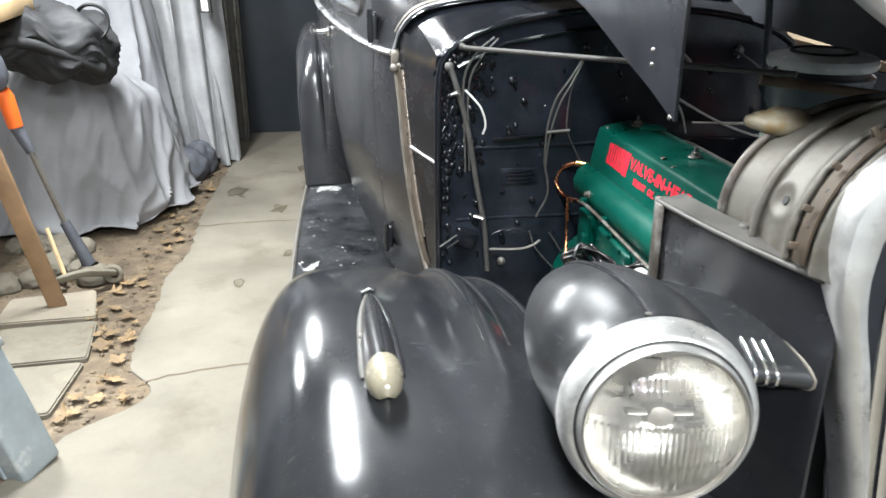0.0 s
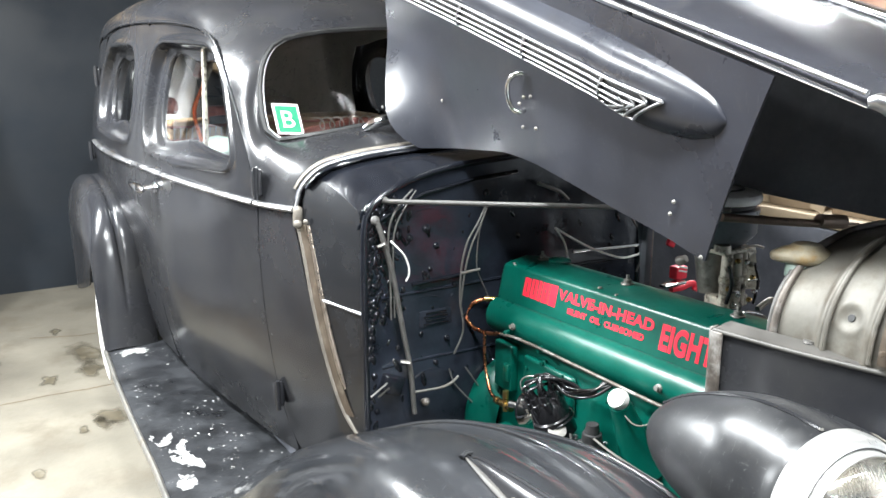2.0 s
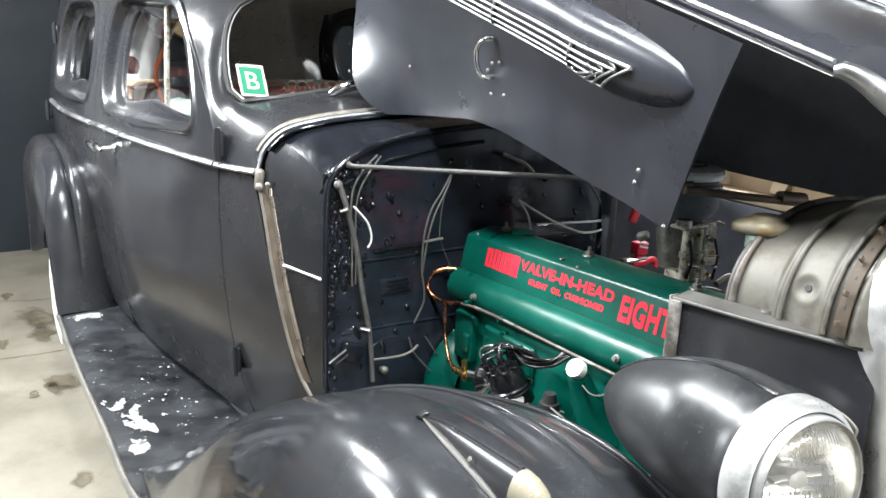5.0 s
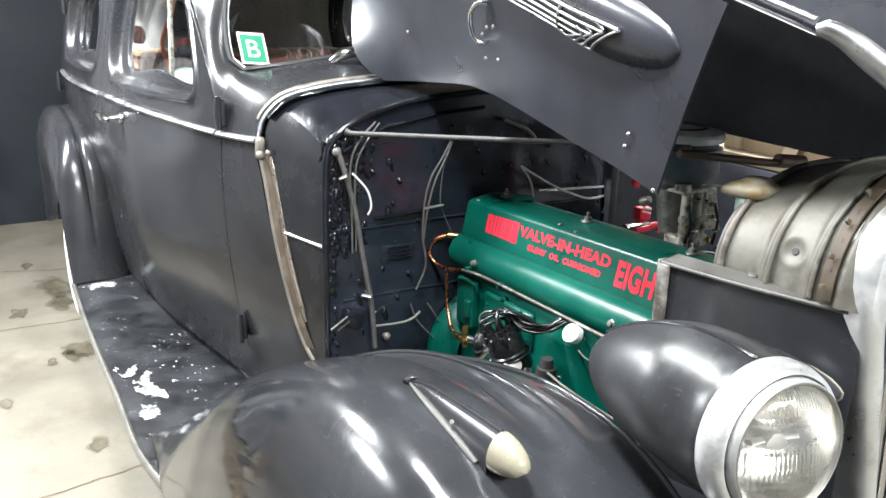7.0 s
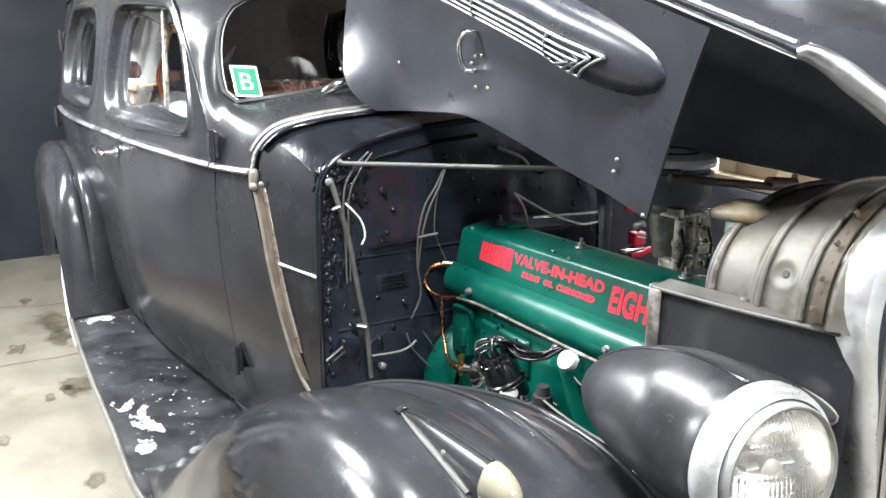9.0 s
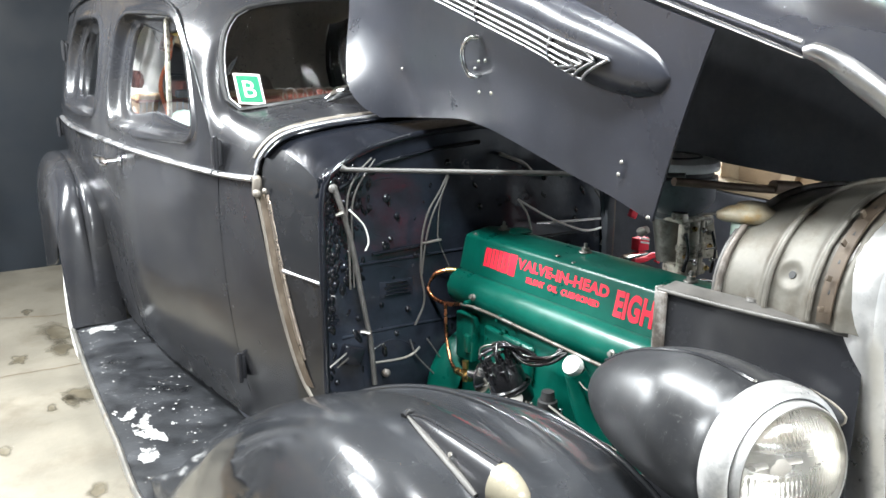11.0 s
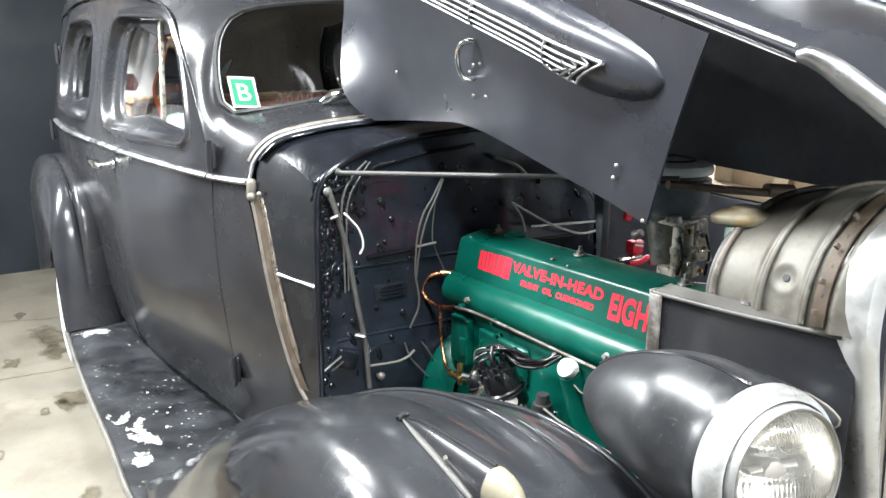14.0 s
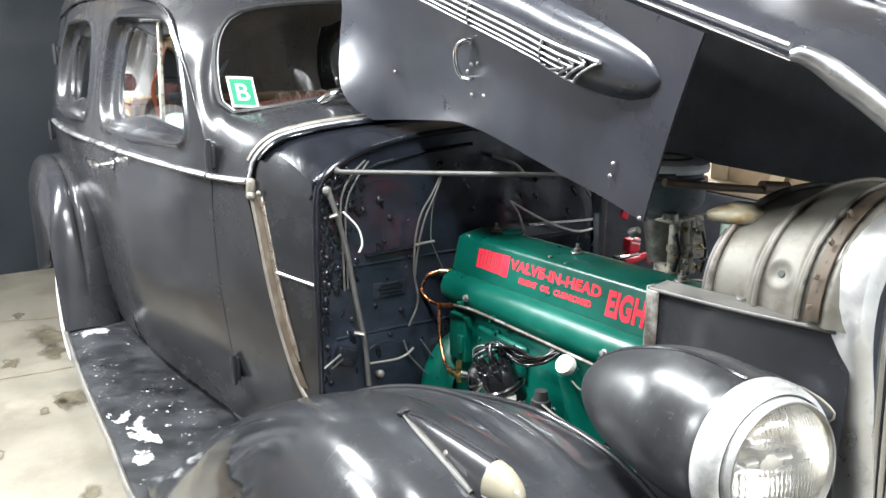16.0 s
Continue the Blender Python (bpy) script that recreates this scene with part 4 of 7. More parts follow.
rl = [float(min(0.021, 0.013 + 0.14 * max(0, 0.82 - p[1]))) for p in lip]
rl[-1] = 0.009
part("lip_moulding", tube([p + np.array([-0.003, -0.002, 0.9 * r]) for p, r in zip(lip, rl)], rl, 18, flat=0.75), WORN, hood, "bright front lip")
# near side panel
REAR_EDGE = along([(1.37, 2.10), (1.39, 2.135), (1.42, 2.168), (1.45, 2.192), (1.50, 2.219), (1.55, 2.254), (1.60, 2.297), (1.66, 2.326), (1.7, 2.325), (1.8, 2.283), (1.98, 2.197)])
BULGE_END = along([(0, 2.29), (0.25, 2.21), (0.5, 2.184), (0.75, 2.18), (1, 2.235)])
rows = []
ys = np.r_[np.linspace(1.124, 2.43, 44)]
for k in np.linspace(0, 1, 28):
    row = []
    for i, y in enumerate(ys):
        f = i / (len(ys) - 1)
        front = 1.124 - (1.124 - 0.969) * k
        back = REAR_EDGE(1.372 + (1.958 - 1.372) * k)
        yy = front + (back - front) * f
        zb = BOTTOM(1.124 + 1.0785 * (2.105 - 1.124) * f)
        z = zb + (crease(yy) - 0.008 - zb) * k
        row.append((hood_x(yy, z), yy, z))
    rows.append(row)
panel = part("hood_side_panel", thick(grid_mesh(rows), 0.005), PRIMER, car, "dark grey primed hood side with louvre trim")
# teardrop louvre bulge
UP = along([(1.062, 1.520), (1.075, 1.541), (1.11, 1.567), (1.175, 1.597), (1.32, 1.649), (1.55, 1.718), (1.789, 1.788), (2.3, 1.935)])
LO = along([(1.062, 1.516), (1.075, 1.500), (1.118, 1.484), (1.18, 1.484), (1.26, 1.497), (1.369, 1.530), (1.6, 1.594), (1.878, 1.668), (2.27, 1.768), (2.3, 1.776)])


def bulge(y, f, out=0.0):
    """Surface of the bulge: f runs from its lower to its upper edge."""
    h = 0.040 * min(1, math.sqrt(max(0, (y - 1.062) / 0.25)))
    z = LO(y) + (UP(y) - LO(y)) * f
    return (hood_x(y, z) + 0.001 - h * (max(0, 1 - abs(2 * f - 1) ** 2.6)) ** 0.8 - out, y, z)


ys = np.r_[1.062, 1.066, 1.075, 1.09, np.linspace(1.11, 2.18, 36)]
bl = part("louvre_bulge", grid_mesh([[bulge(y + (BULGE_END(f) - 2.18) * ease((y - 1.9) / 0.28), f) for f in np.linspace(0, 1, 15)] for y in ys]), PRIMER, panel)
def on_bulge(pts, n=14):
    """A strip of points over the bulge between (y, f) corners."""
    out = []
    for (y0, f0), (y1, f1) in zip(pts, pts[1:]):
        out += [bulge(y0 + (y1 - y0) * t, f0 + (f1 - f0) * t, 0.0045) for t in np.linspace(0, 1, n)[(1 if out else 0):]]
    return out


for k in range(5):
    f = 0.10 + 0.10 * k
    start = (1.335, 1.262, 1.240, 1.212, 1.176)[k]
    part("louvre_bar", tube([bulge(y, f + (0.02 if k == 4 else 0) * ease((1.4 - y) / 0.2), 0.0045) for y in np.linspace(start, BULGE_END(f), 60)], 0.0029 if k < 4 else 0.0036, 8), WORN, panel)
for tip, foot in [((1.174, 0.52), (1.266, 0.06)), ((1.208, 0.42), (1.292, 0.04)), ((1.238, 0.33), (1.313, 0.04)), ((1.264, 0.25), (1.334, 0.05))]:
    head = [(tip[0] + 0.014, tip[1] + 0.08)] if tip[1] < 0.5 else []
    part("louvre_chevron", tube(on_bulge(head + [tip, foot]), 0.0030, 8), WORN, panel)
    part("louvre_foot", tube(on_bulge([foot, (foot[0] + 0.024, foot[1] + 0.015)]), 0.0028, 8), WORN, panel)
for (y0, f0), (y1, f1) in [((1.312, 0.51), (1.346, 0.12)), ((1.552, 0.49), (1.596, 0.10)), ((1.804, 0.48), (1.862, 0.09)), ((2.06, 0.46), (2.13, 0.09))]:
    part("louvre_divider", tube(on_bulge([(y1, f1), (y0, f0)]), 0.0032, 8), WORN, panel)
# near-black sheet gives the shade between the louvre bars
part("louvre_backing", grid_mesh([[bulge(y + 0.06 * (0.5 - f) / 0.4, f, 0.0012) for f in np.linspace(0.10, 0.50, 6)] for y in np.linspace(1.20, 2.16, 30)]), RUBBER_SHADE, panel)


def on_panel(y, z, out=0.0):
    return (hood_x(y, z) - 0.005 - out, y, z)


hd = curve_of([on_panel(1.642, 1.497, 0), on_panel(1.640, 1.494, 0.012), on_panel(1.650, 1.497, 0.022), on_panel(1.662, 1.520, 0.026), on_panel(1.660, 1.555, 0.024), on_panel(1.642, 1.574, 0.014), on_panel(1.632, 1.574, 0.0)], 18)
part("hood_handle", tube(hd, 0.0055, 8), CHROME, panel, "chrome hood latch handle")
for y, z in [(1.640, 1.525), (1.612, 1.528), (1.655, 1.460), (1.604, 1.461), (1.187, 1.370), (1.198, 1.347), (1.127, 1.283), (2.21, 1.472), (2.026, 1.496), (1.66, 1.51)]:
    p = Vector(on_panel(y, z))
    part("rivet", lathe([(0.0045, 0), (0.004, 0.0018), (0.002, 0.003), (0, 0.0031)], axis_to(p, p + Vector((-1, 0, 0))), 10), STEEL, panel)
# far side panel
rows = [[(0.325 - 0.02 * (1 - k) + 0.02 * (y - 1), y, (1.284 + 0.025 * (y - 1.1)) + (crease(y) - 0.01 - 1.284 - 0.025 * (y - 1.1)) * k) for y in np.linspace(0.86, 2.36, 20)] for k in np.linspace(0, 1, 8)]
part("hood_side_panel", thick(grid_mesh(rows), 0.005), SOOT, car, "dark inner face of the far hood side")
# prop that carries the raised hood
part("hood_prop", tube([(0.30, 1.75, 0.60), (0.24, 1.9, 1.98)], 0.008, 8), SOOT, car)

# ---- nose: fixed side panels, grille shell, radiator shroud ----
for s in (-1, 1):
    fx = along([(0.72, 0.198), (0.775, 0.212), (0.85, 0.240), (0.95, 0.272), (1.06, 0.297)])
    rows = [[(s * (fx(y) + 0.004 * math.sin(math.pi * k) + 0.05 * max(0, k - 0.6) ** 2 * 5), y, (1.176 + 0.006 * (y - 0.8) * 4) - k * 0.72) for y in np.linspace(0.758, 1.06, 12)] for k in np.linspace(0, 1, 14)]
    sp = part("nose_side_panel", thick(grid_mesh(rows), 0.005), BLACK, car, "satin black fixed side panel beside the radiator")
    rows = [[(s * (fx(y) - 0.034 * k), y, 1.178 + 0.024 * (y - 0.8) + 0.006 * k) for y in np.linspace(0.772, 1.058, 10)] for k in np.linspace(0, 1, 4)]
    part("top_flange", thick(grid_mesh(rows), 0.004), FLANGE, sp, "worn bare metal flange")
    part("flange_bead", tube([(s * (fx(y) + 0.002), y, 1.174 + 0.024 * (y - 0.8)) for y in np.linspace(0.78, 1.06, 12)], 0.0042, 12), FLANGE, sp)
    bm = block((0.006, 0.022, 0.13), pose(s * 0.300, 1.052, 1.115), 0.002)
    block((0.020, 0.004, 0.62), pose(s * 0.292, 1.064, 0.875), 0.001, bm)
    part("edge_strip", bm, RUSTY, sp, "rust-brown edge strip")
    for y in (0.86, 0.93):
        part("flange_tab", lathe([(0.012, 0), (0.010, 0.004), (0, 0.005)], pose(s * (fx(y) - 0.035), y, 1.186), 10), FLANGE, sp)

# radiator shroud
HW = along([(0.76, 0.222), (0.85, 0.232), (0.99, 0.235)])
HT = along([(0.76, 1.368), (0.85, 1.360), (0.99, 1.331)])


def shroud(y, a, out=0.0):
    w, t = HW(y) + out, HT(y) + out
    c, q = math.cos(a), math.sin(a)
    return (-w * math.copysign(abs(c) ** 0.85, c), y, 1.178 + (t - 1.178) * abs(q) ** 0.90)


rows = []
for y in np.linspace(0.76, 0.99, 110):
    rib = sum(0.006 * math.exp(-((y - c) / 0.008) ** 2) for c in (0.912, 0.838, 0.79))
    row = []
    for a in np.linspace(0, math.pi, 121):
        d = 0.0
        p = shroud(y, a, rib)
        if p[0] < 0:
            r = math.hypot(p[1] - 0.875, (p[2] - 1.2395))
            d = -0.004 * math.exp(-(r / 0.014) ** 4) + 0.0015 * math.exp(-((r - 0.022) / 0.005) ** 2)
        row.append(shroud(y, a, rib + d))
    rows.append(row)
shr = part("radiator_shroud", thick(grid_mesh(rows), 0.003), SHROUD, car, "ribbed bare grey metal radiator shroud")
p = Vector(shroud(0.875, 0.315, -0.0035))
# no opening is cut: a near-black disc paints the hole's darkness
part("shroud_hole", lathe([(0.0060, 0.0), (0.0056, 0.0012), (0, 0.0012)], axis_to(p, p + Vector((-1, 0, 0.42))), 14), RUBBER_SHADE, shr)
part("rib_bead", tube([shroud(0.904, a, 0.0060) for a in np.linspace(0.02, math.pi - 0.02, 40)], 0.0042, 8), SHROUD, shr)
part("rib_bead", tube([shroud(0.832, a, 0.0065) for a in np.linspace(0.02, math.pi - 0.02, 40)], 0.0036, 8), SHROUD, shr)
part("shroud_beading", tube([shroud(0.992, a, 0.004) for a in np.linspace(0.02, math.pi - 0.02, 40)], 0.006, 8), RUSTY, shr)
part("shroud_beading", tube([shroud(1.005, a, -0.004) for a in np.linspace(0.02, math.pi - 0.02, 40)], 0.005, 8), GREYWIRE, shr)
bm = grid_mesh([[shroud(y, a, 0.008) for a in np.linspace(0.03, 1.35, 26)] for y in (0.800, 0.804, 0.815, 0.819)])
strap = part("shroud_strap", thick(bm, 0.004), STRAP, shr, "rusty notched strap over the shroud")
for i, a in enumerate((0.12, 0.24, 0.33, 0.47, 0.60, 0.72, 0.86, 1.0)):
    p, q = Vector(shroud(0.809, a, 0.010)), Vector(shroud(0.809, a + 0.05, 0.010))
    part("strap_tooth", block((0.0045, 0.012, 0.008), axis_to(p, q) @ pose(0, 0.008 * (-1) ** i, 0), 0.001), RUBBER_SHADE if i % 2 else STRAP, shr)
part("radiator", block((0.44, 0.08, 0.72), pose(0, 0.90, 0.86), 0.01), SOOT, car, "dark radiator core")

# grille shell and bars
shell = curve_of([(-0.080, 0.735, 0.42), (-0.117, 0.742, 0.70), (-0.136, 0.744, 0.80), (-0.158, 0.745, 0.91), (-0.180, 0.745, 1.0), (-0.197, 0.747, 1.09), (-0.216, 0.748, 1.16), (-0.221, 0.750, 1.22), (-0.205, 0.750, 1.285), (-0.152, 0.737, 1.335), (-0.085, 0.715, 1.357), (0, 0.700, 1.365)], 48)
full_shell = np.vstack([shell, shell[::-1][1:] * [-1, 1, 1]])
rows = []
for f, dy in [(0.985, 0.050), (1.0, 0.030), (1.02, 0.010), (1.0, -0.006), (0.93, -0.014), (0.86, -0.010), (0.84, 0.006)]:
    rows.append([(p[0] * f, p[1] + dy, 0.85 + (p[2] - 0.85) * (1 - (1 - f) * 0.5)) for p in full_shell])
grille = part("grille_shell", thick(grid_mesh(rows), 0.004), SHELL, car, "pitted pale chrome grille shell")
for i in range(17):
    x = -0.160 + 0.02 * i
    h = 1.345 - 0.9 * abs(x) ** 2 * 2.2
    bm = tube(curve_of([(x * 0.46, 0.735 - 0.10 * (0.17 - abs(x)), 0.44), (x * 0.80, 0.738 - 0.16 * (0.17 - abs(x)), 0.8), (x, 0.742 - 0.16 * (0.17 - abs(x)), 1.15), (x * 0.95, 0.742, h - 0.03)], 16), 0.0042, 6, flat=2.0)
    part("grille_bar", bm, CHROME, grille)
part("grille_backing", thick(grid_mesh([[(x, 0.80, z) for x in np.linspace(-0.5, 0.5, 4) * w] for z, w in ((0.42, 0.16), (0.9, 0.31), (1.30, 0.36))]), 0.004), SOOT, grille)
for s in (-1, 1):
    # skirt between grille and fender
    rows = [[(s * (0.20 + (0.50 - 0.20) * k), y, (0.80 if y > 0.7 else 0.80 - (0.7 - y) * 2) + 0.06 * k * k) for y in np.linspace(0.56, 1.06, 10)] for k in np.linspace(0, 1, 10)]
    part("catwalk", thick(grid_mesh(rows), 0.006), BLACK, car)


# ---- head lamps ----
ARM = curve_of([(0.985, 1.072), (0.97, 1.083), (0.94, 1.090), (0.905, 1.0945), (0.868, 1.091), (0.835, 1.0845), (0.805, 1.0725), (0.787, 1.064), (0.774, 1.0545), (0.769, 1.047), (0.772, 1.038), (0.784, 1.031), (0.82, 1.026), (0.90, 1.024), (0.98, 1.030)], 56)


def head_lamp(s):
    ring, face = Vector((s * 0.4188, 0.7473, 1.0469)), Vector((s * 0.1399, -1.0, 0.1027)).normalized()
    m = axis_to(ring + face * 0.028, ring)
    tail = axis_to((s * 0.416, 0.700, 1.066), (s * 0.449, 1.045, 1.060))
    up = m.to_3x3().inverted() @ Vector((0, 0, 1))
    turn = math.pi / 2 - math.atan2(up.y, up.x)
    tail_up = tail.to_3x3().inverted() @ Vector((0, 0, 1))
    tail_turn = math.pi / 2 - math.atan2(tail_up.y, tail_up.x)

    def shell_at(r, h, a):
        """A point of the teardrop shell, which bends from the tilted bezel to its tail; a is counted from the side."""
        w = ease((h - 0.02) / 0.17)
        p = m @ Vector((r * math.cos(a - turn), r * math.sin(a - turn), h))
        return p.lerp(tail @ Vector((r * math.cos(a - tail_turn), r * math.sin(a - tail_turn), h)), w)

    prof = curve_of([(0.098, 0.022), (0.1055, 0.034), (0.1075, 0.06), (0.1080, 0.10), (0.104, 0.15), (0.095, 0.20), (0.082, 0.245), (0.064, 0.285), (0.042, 0.316), (0.020, 0.334), (0.001, 0.340)], 40)
    body = part("head_lamp", grid_mesh([[shell_at(r, h, a) for a in np.linspace(0, 2 * math.pi, 48, endpoint=False)] for r, h in prof], closed_u=True), LAMPBLACK, car, "black teardrop head lamp shell")
    part("bezel", lathe([(0.092, 0.040), (0.1082, 0.034), (0.1106, 0.028), (0.1098, 0.014), (0.1060, 0.002), (0.1010, -0.005), (0.0970, -0.0065), (0.0946, -0.001), (0.0935, -0.008), (0.0922, -0.017), (0.0903, -0.0195), (0.0885, -0.014), (0.0880, 0.0), (0.0885, 0.03)], m, 64), SHELL, body, "pitted chrome bezel")
    part("lens_gasket", lathe([(0.0895, -0.0170), (0.0880, -0.0190), (0.0868, -0.0175), (0.0868, 0.0)], m, 48), STEEL, body)
    # near-black ring puts the groove's shade into colour
    part("bezel_groove", tube([m @ Vector((0.0948 * math.cos(a), 0.0948 * math.sin(a), -0.0040)) for a in np.linspace(0, 2 * math.pi, 64)], 0.0016, 6, caps=False), RUBBER_SHADE, body)
    rows = []
    for v in np.linspace(-0.0964, 0.0964, 64):
        half_w = math.sqrt(0.0965 ** 2 - v * v)
        amp, step = next((a_, s_) for low, a_, s_ in ((0.052, 0.0007, 0.0060), (0.016, 0.0002, 0.0120), (-0.034, 0.0011, 0.0068), (-1, 0.0006, 0.0105)) if v > low)
        row = []
        for u in np.linspace(-1, 1, 150):
            x = u * half_w
            r = math.hypot(x, v)
            edge_fade = min(1, max(0, (0.092 - r) / 0.006))
            band = 0.0012 * sum(math.exp(-((v - c) / 0.0028) ** 2) for c in (0.052, 0.016, -0.009, -0.034))
            flute = amp * abs(math.sin(math.pi * x / step))
            a = math.atan2(v, x) - turn
            row.append(m @ Vector((0.917 * r * math.cos(a), 0.917 * r * math.sin(a), -0.0405 + 0.0305 * (r / 0.0965) ** 2.4 - (flute + band) * edge_fade)))
        rows.append(row)
    g = part("lens", grid_mesh(rows), BEZELGLASS, body, "fluted clear glass lens")
    g.visible_shadow = False
    part("bulb", lathe([(0.012, 0.075), (0.013, 0.045), (0.015, 0.035), (0.012, 0.022), (0, 0.018)], m, 20), STEEL, body, "bulb holder")
    part("bulb_shield", tube([m @ Vector((-0.030, 0.004, 0.030)), m @ Vector((0.030, 0.004, 0.030))], [0.006, 0.006], 10, flat=0.5), STEEL, body)
    part("reflector", lathe([(0.088, 0.0), (0.081, 0.03), (0.06, 0.062), (0.03, 0.078), (0.012, 0.082)], m, 40), REFLECTOR, body, "bright reflector bowl")
    # bead along the top seam
    pts = [shell_at(r, h, math.pi / 2 + 0.10 * s) for r, h in [(0.1085, 0.042), (0.1090, 0.07), (0.1090, 0.10), (0.105, 0.15), (0.096, 0.20), (0.083, 0.245), (0.065, 0.285), (0.043, 0.317)]]
    part("seam_bead", tube(curve_of(pts, 20), 0.0028, 6), BLACK, body)
    part("bezel_screw", lathe([(0.0035, 0), (0.003, 0.002), (0, 0.0024)], axis_to(pts[0], pts[0] + Vector((0, 0, 1))), 10), STEEL, body)
    # streamlined arm to the nose: a wing-shaped section that meets the side panel along a beaded seam
    def arm_at(x, y, z):
        root = 0.198 + 0.305 * (y - 0.72) - 0.004
        return (s * (root + (0.425 - root) * x), y + 0.030 * x, z + 0.034 * x)

    a = part("lamp_arm", grid_mesh([[arm_at(x, y, z) for y, z in ARM] for x in np.linspace(0, 1, 14)]), LAMPBLACK, car, "streamlined black lamp arm with three bright bars")
    # a black bead in paler metal, so its highlight line is in the colour
    part("arm_seam", tube([(p[0] + s * 0.003, p[1], p[2] + 0.0015) for p in (arm_at(0, y, z) for y, z in ARM[2:42])], 0.0026, 8), CHANNEL, a, "bead round the foot of the arm, paler for its highlight")
    for x in (0.33, 0.265, 0.205):
        pts = []
        for y, z in ARM[22:46]:
            p = arm_at(x, y, z)
            pts.append((s * (0.2145 + 0.2095 * x), p[1], p[2]))
        part("arm_bar", tube(pts, 0.0032, 8), CHROME, a)


head_lamp(-1), head_lamp(1)


# ---- parking lamp on the fender ----
LAMP_TOP = along([(0.93, 1.042), (1.0, 1.039), (1.08, 1.033), (1.14, 1.024), (1.17, 1.014)])


def parking_lamp(s, parent):
    """Half a teardrop: pointed tail, round milky lens in front, bright strips along crest and sides."""
    cx = s * 0.704
    wide = along([(0.93, 0.024), (1.0, 0.022), (1.08, 0.017), (1.14, 0.009), (1.17, 0.003)])
    rows = []
    for y in np.linspace(1.17, 0.935, 16):
        lo, hi, w = CROWN(y) - 0.006, LAMP_TOP(y), wide(y)
        rows.append([(cx + w * math.copysign(abs(math.cos(a)) ** 0.8, math.cos(a)), y, lo + (hi - lo) * abs(math.sin(a)) ** 0.85) for a in np.linspace(0, math.pi, 19)])
    b = part("parking_lamp", grid_mesh(rows), BLACK, parent, "black and chrome parking lamp with a milky lens")
    rows = []
    for t in np.linspace(0, 1, 12):
        y, k = 0.935 - 0.055 * t, math.sqrt(max(0.0, 1 - t ** 2.2))
        lo, hi, w = CROWN(y) - 0.004 + 0.030 * t, 1.042 - 0.004 * t, 0.0245 * k + 0.0005
        mid = lo + 0.4 * (hi - lo)
        rows.append([(cx + w * math.cos(a), y, mid + (hi - mid) * k * math.sin(a) if math.sin(a) > 0 else mid + (mid - lo) * k * math.sin(a)) for a in np.linspace(-0.7, math.pi + 0.7, 22)])
    part("lamp_lens", grid_mesh(rows), LENS, b, "yellowed milky lens")
    crest = [(cx, y, LAMP_TOP(y) + 0.001) for y in np.linspace(1.16, 0.935, 14)]
    part("crest_strip", tube(crest, 0.0028, 6), BLACK, b)
    for q in (-1, 1):
        pts = [(cx + q * (wide(y) + 0.002), y, CROWN(y) + 0.001 - 0.03 * max(0, wide(y) - 0.02)) for y in np.linspace(1.168, 0.955, 12)]
        part("side_strip", tube(pts, [0.002] + [0.003, 0.004, 0.005] + [0.0060] * 7 + [0.004], 8, flat=0.8), FLANGE if q < 0 else BLACK, b, "worn side strip")
    part("tail_cap", tube([(cx - 0.012, 1.172, CROWN(1.17) + 0.002), (cx, 1.176, CROWN(1.17) + 0.006), (cx + 0.008, 1.172, CROWN(1.17) + 0.004)], 0.005, 8), BLACK, b)
    p = Vector((cx - 0.0235, 1.02, CROWN(1.02) + 0.016))
    part("screw", lathe([(0.004, 0), (0.0035, 0.002), (0, 0.0024)], axis_to(p, p + Vector((-1, 0, 0.4))), 10), STEEL, b)


parking_lamp(-1, fender)
parking_lamp(1, fender_far)

# ---- stay rods and cables on the firewall ----
part("cross_rod", tube([(-0.415, 2.00, 1.262), (-0.405, 1.99, 1.258), (0.05, 1.33, 1.30)], [0.010, 0.0062, 0.0055], 8), GREYWIRE, car, "dull grey stay rod")
part("side_stay", tube(curve_of([(-0.442, 1.985, 1.213), (-0.424, 1.983, 1.156), (-0.400, 1.982, 1.065), (-0.375, 1.98, 0.919), (-0.354, 1.98, 0.808), (-0.343, 1.98, 0.682)], 24), 0.0068, 10), GREYWIRE, car, "dull grey drain tube")
part("tube_head", lathe([(0.007, -0.016), (0.010, -0.010), (0.0115, 0.0), (0.0105, 0.005), (0.006, 0.008), (0, 0.009)], axis_to((-0.445, 1.988, 1.215), (-0.50, 1.85, 1.25)), 18), GREYWIRE, car)
for (x0, z0), (x1, z1) in [((-0.424, 1.156), (-0.440, 1.148)), ((-0.358, 0.83), (-0.380, 0.835))]:
    part("tube_clip", tube([(x0, 1.975, z0), (x1, 1.985, z1)], [0.010, 0.006], 8, flat=0.6), STEEL, car)
bm = bmesh.new()
for q in (((-0.468, 1.985, 0.755), (-0.428, 1.970, 0.790)), ((-0.450, 1.980, 0.752), (-0.424, 1.968, 0.776))):
    tube(q, 0.005, 6, bm, flat=0.4)
part("corner_bracket", bm, FLANGE, car, "small bare metal bracket")
part("latch_rod", tube([(-0.523, 2.150, 0.980), (-0.500, 2.09, 0.975), (-0.474, 2.010, 0.970)], [0.006, 0.0036, 0.0045], 8), WORN, car, "bright latch rod")
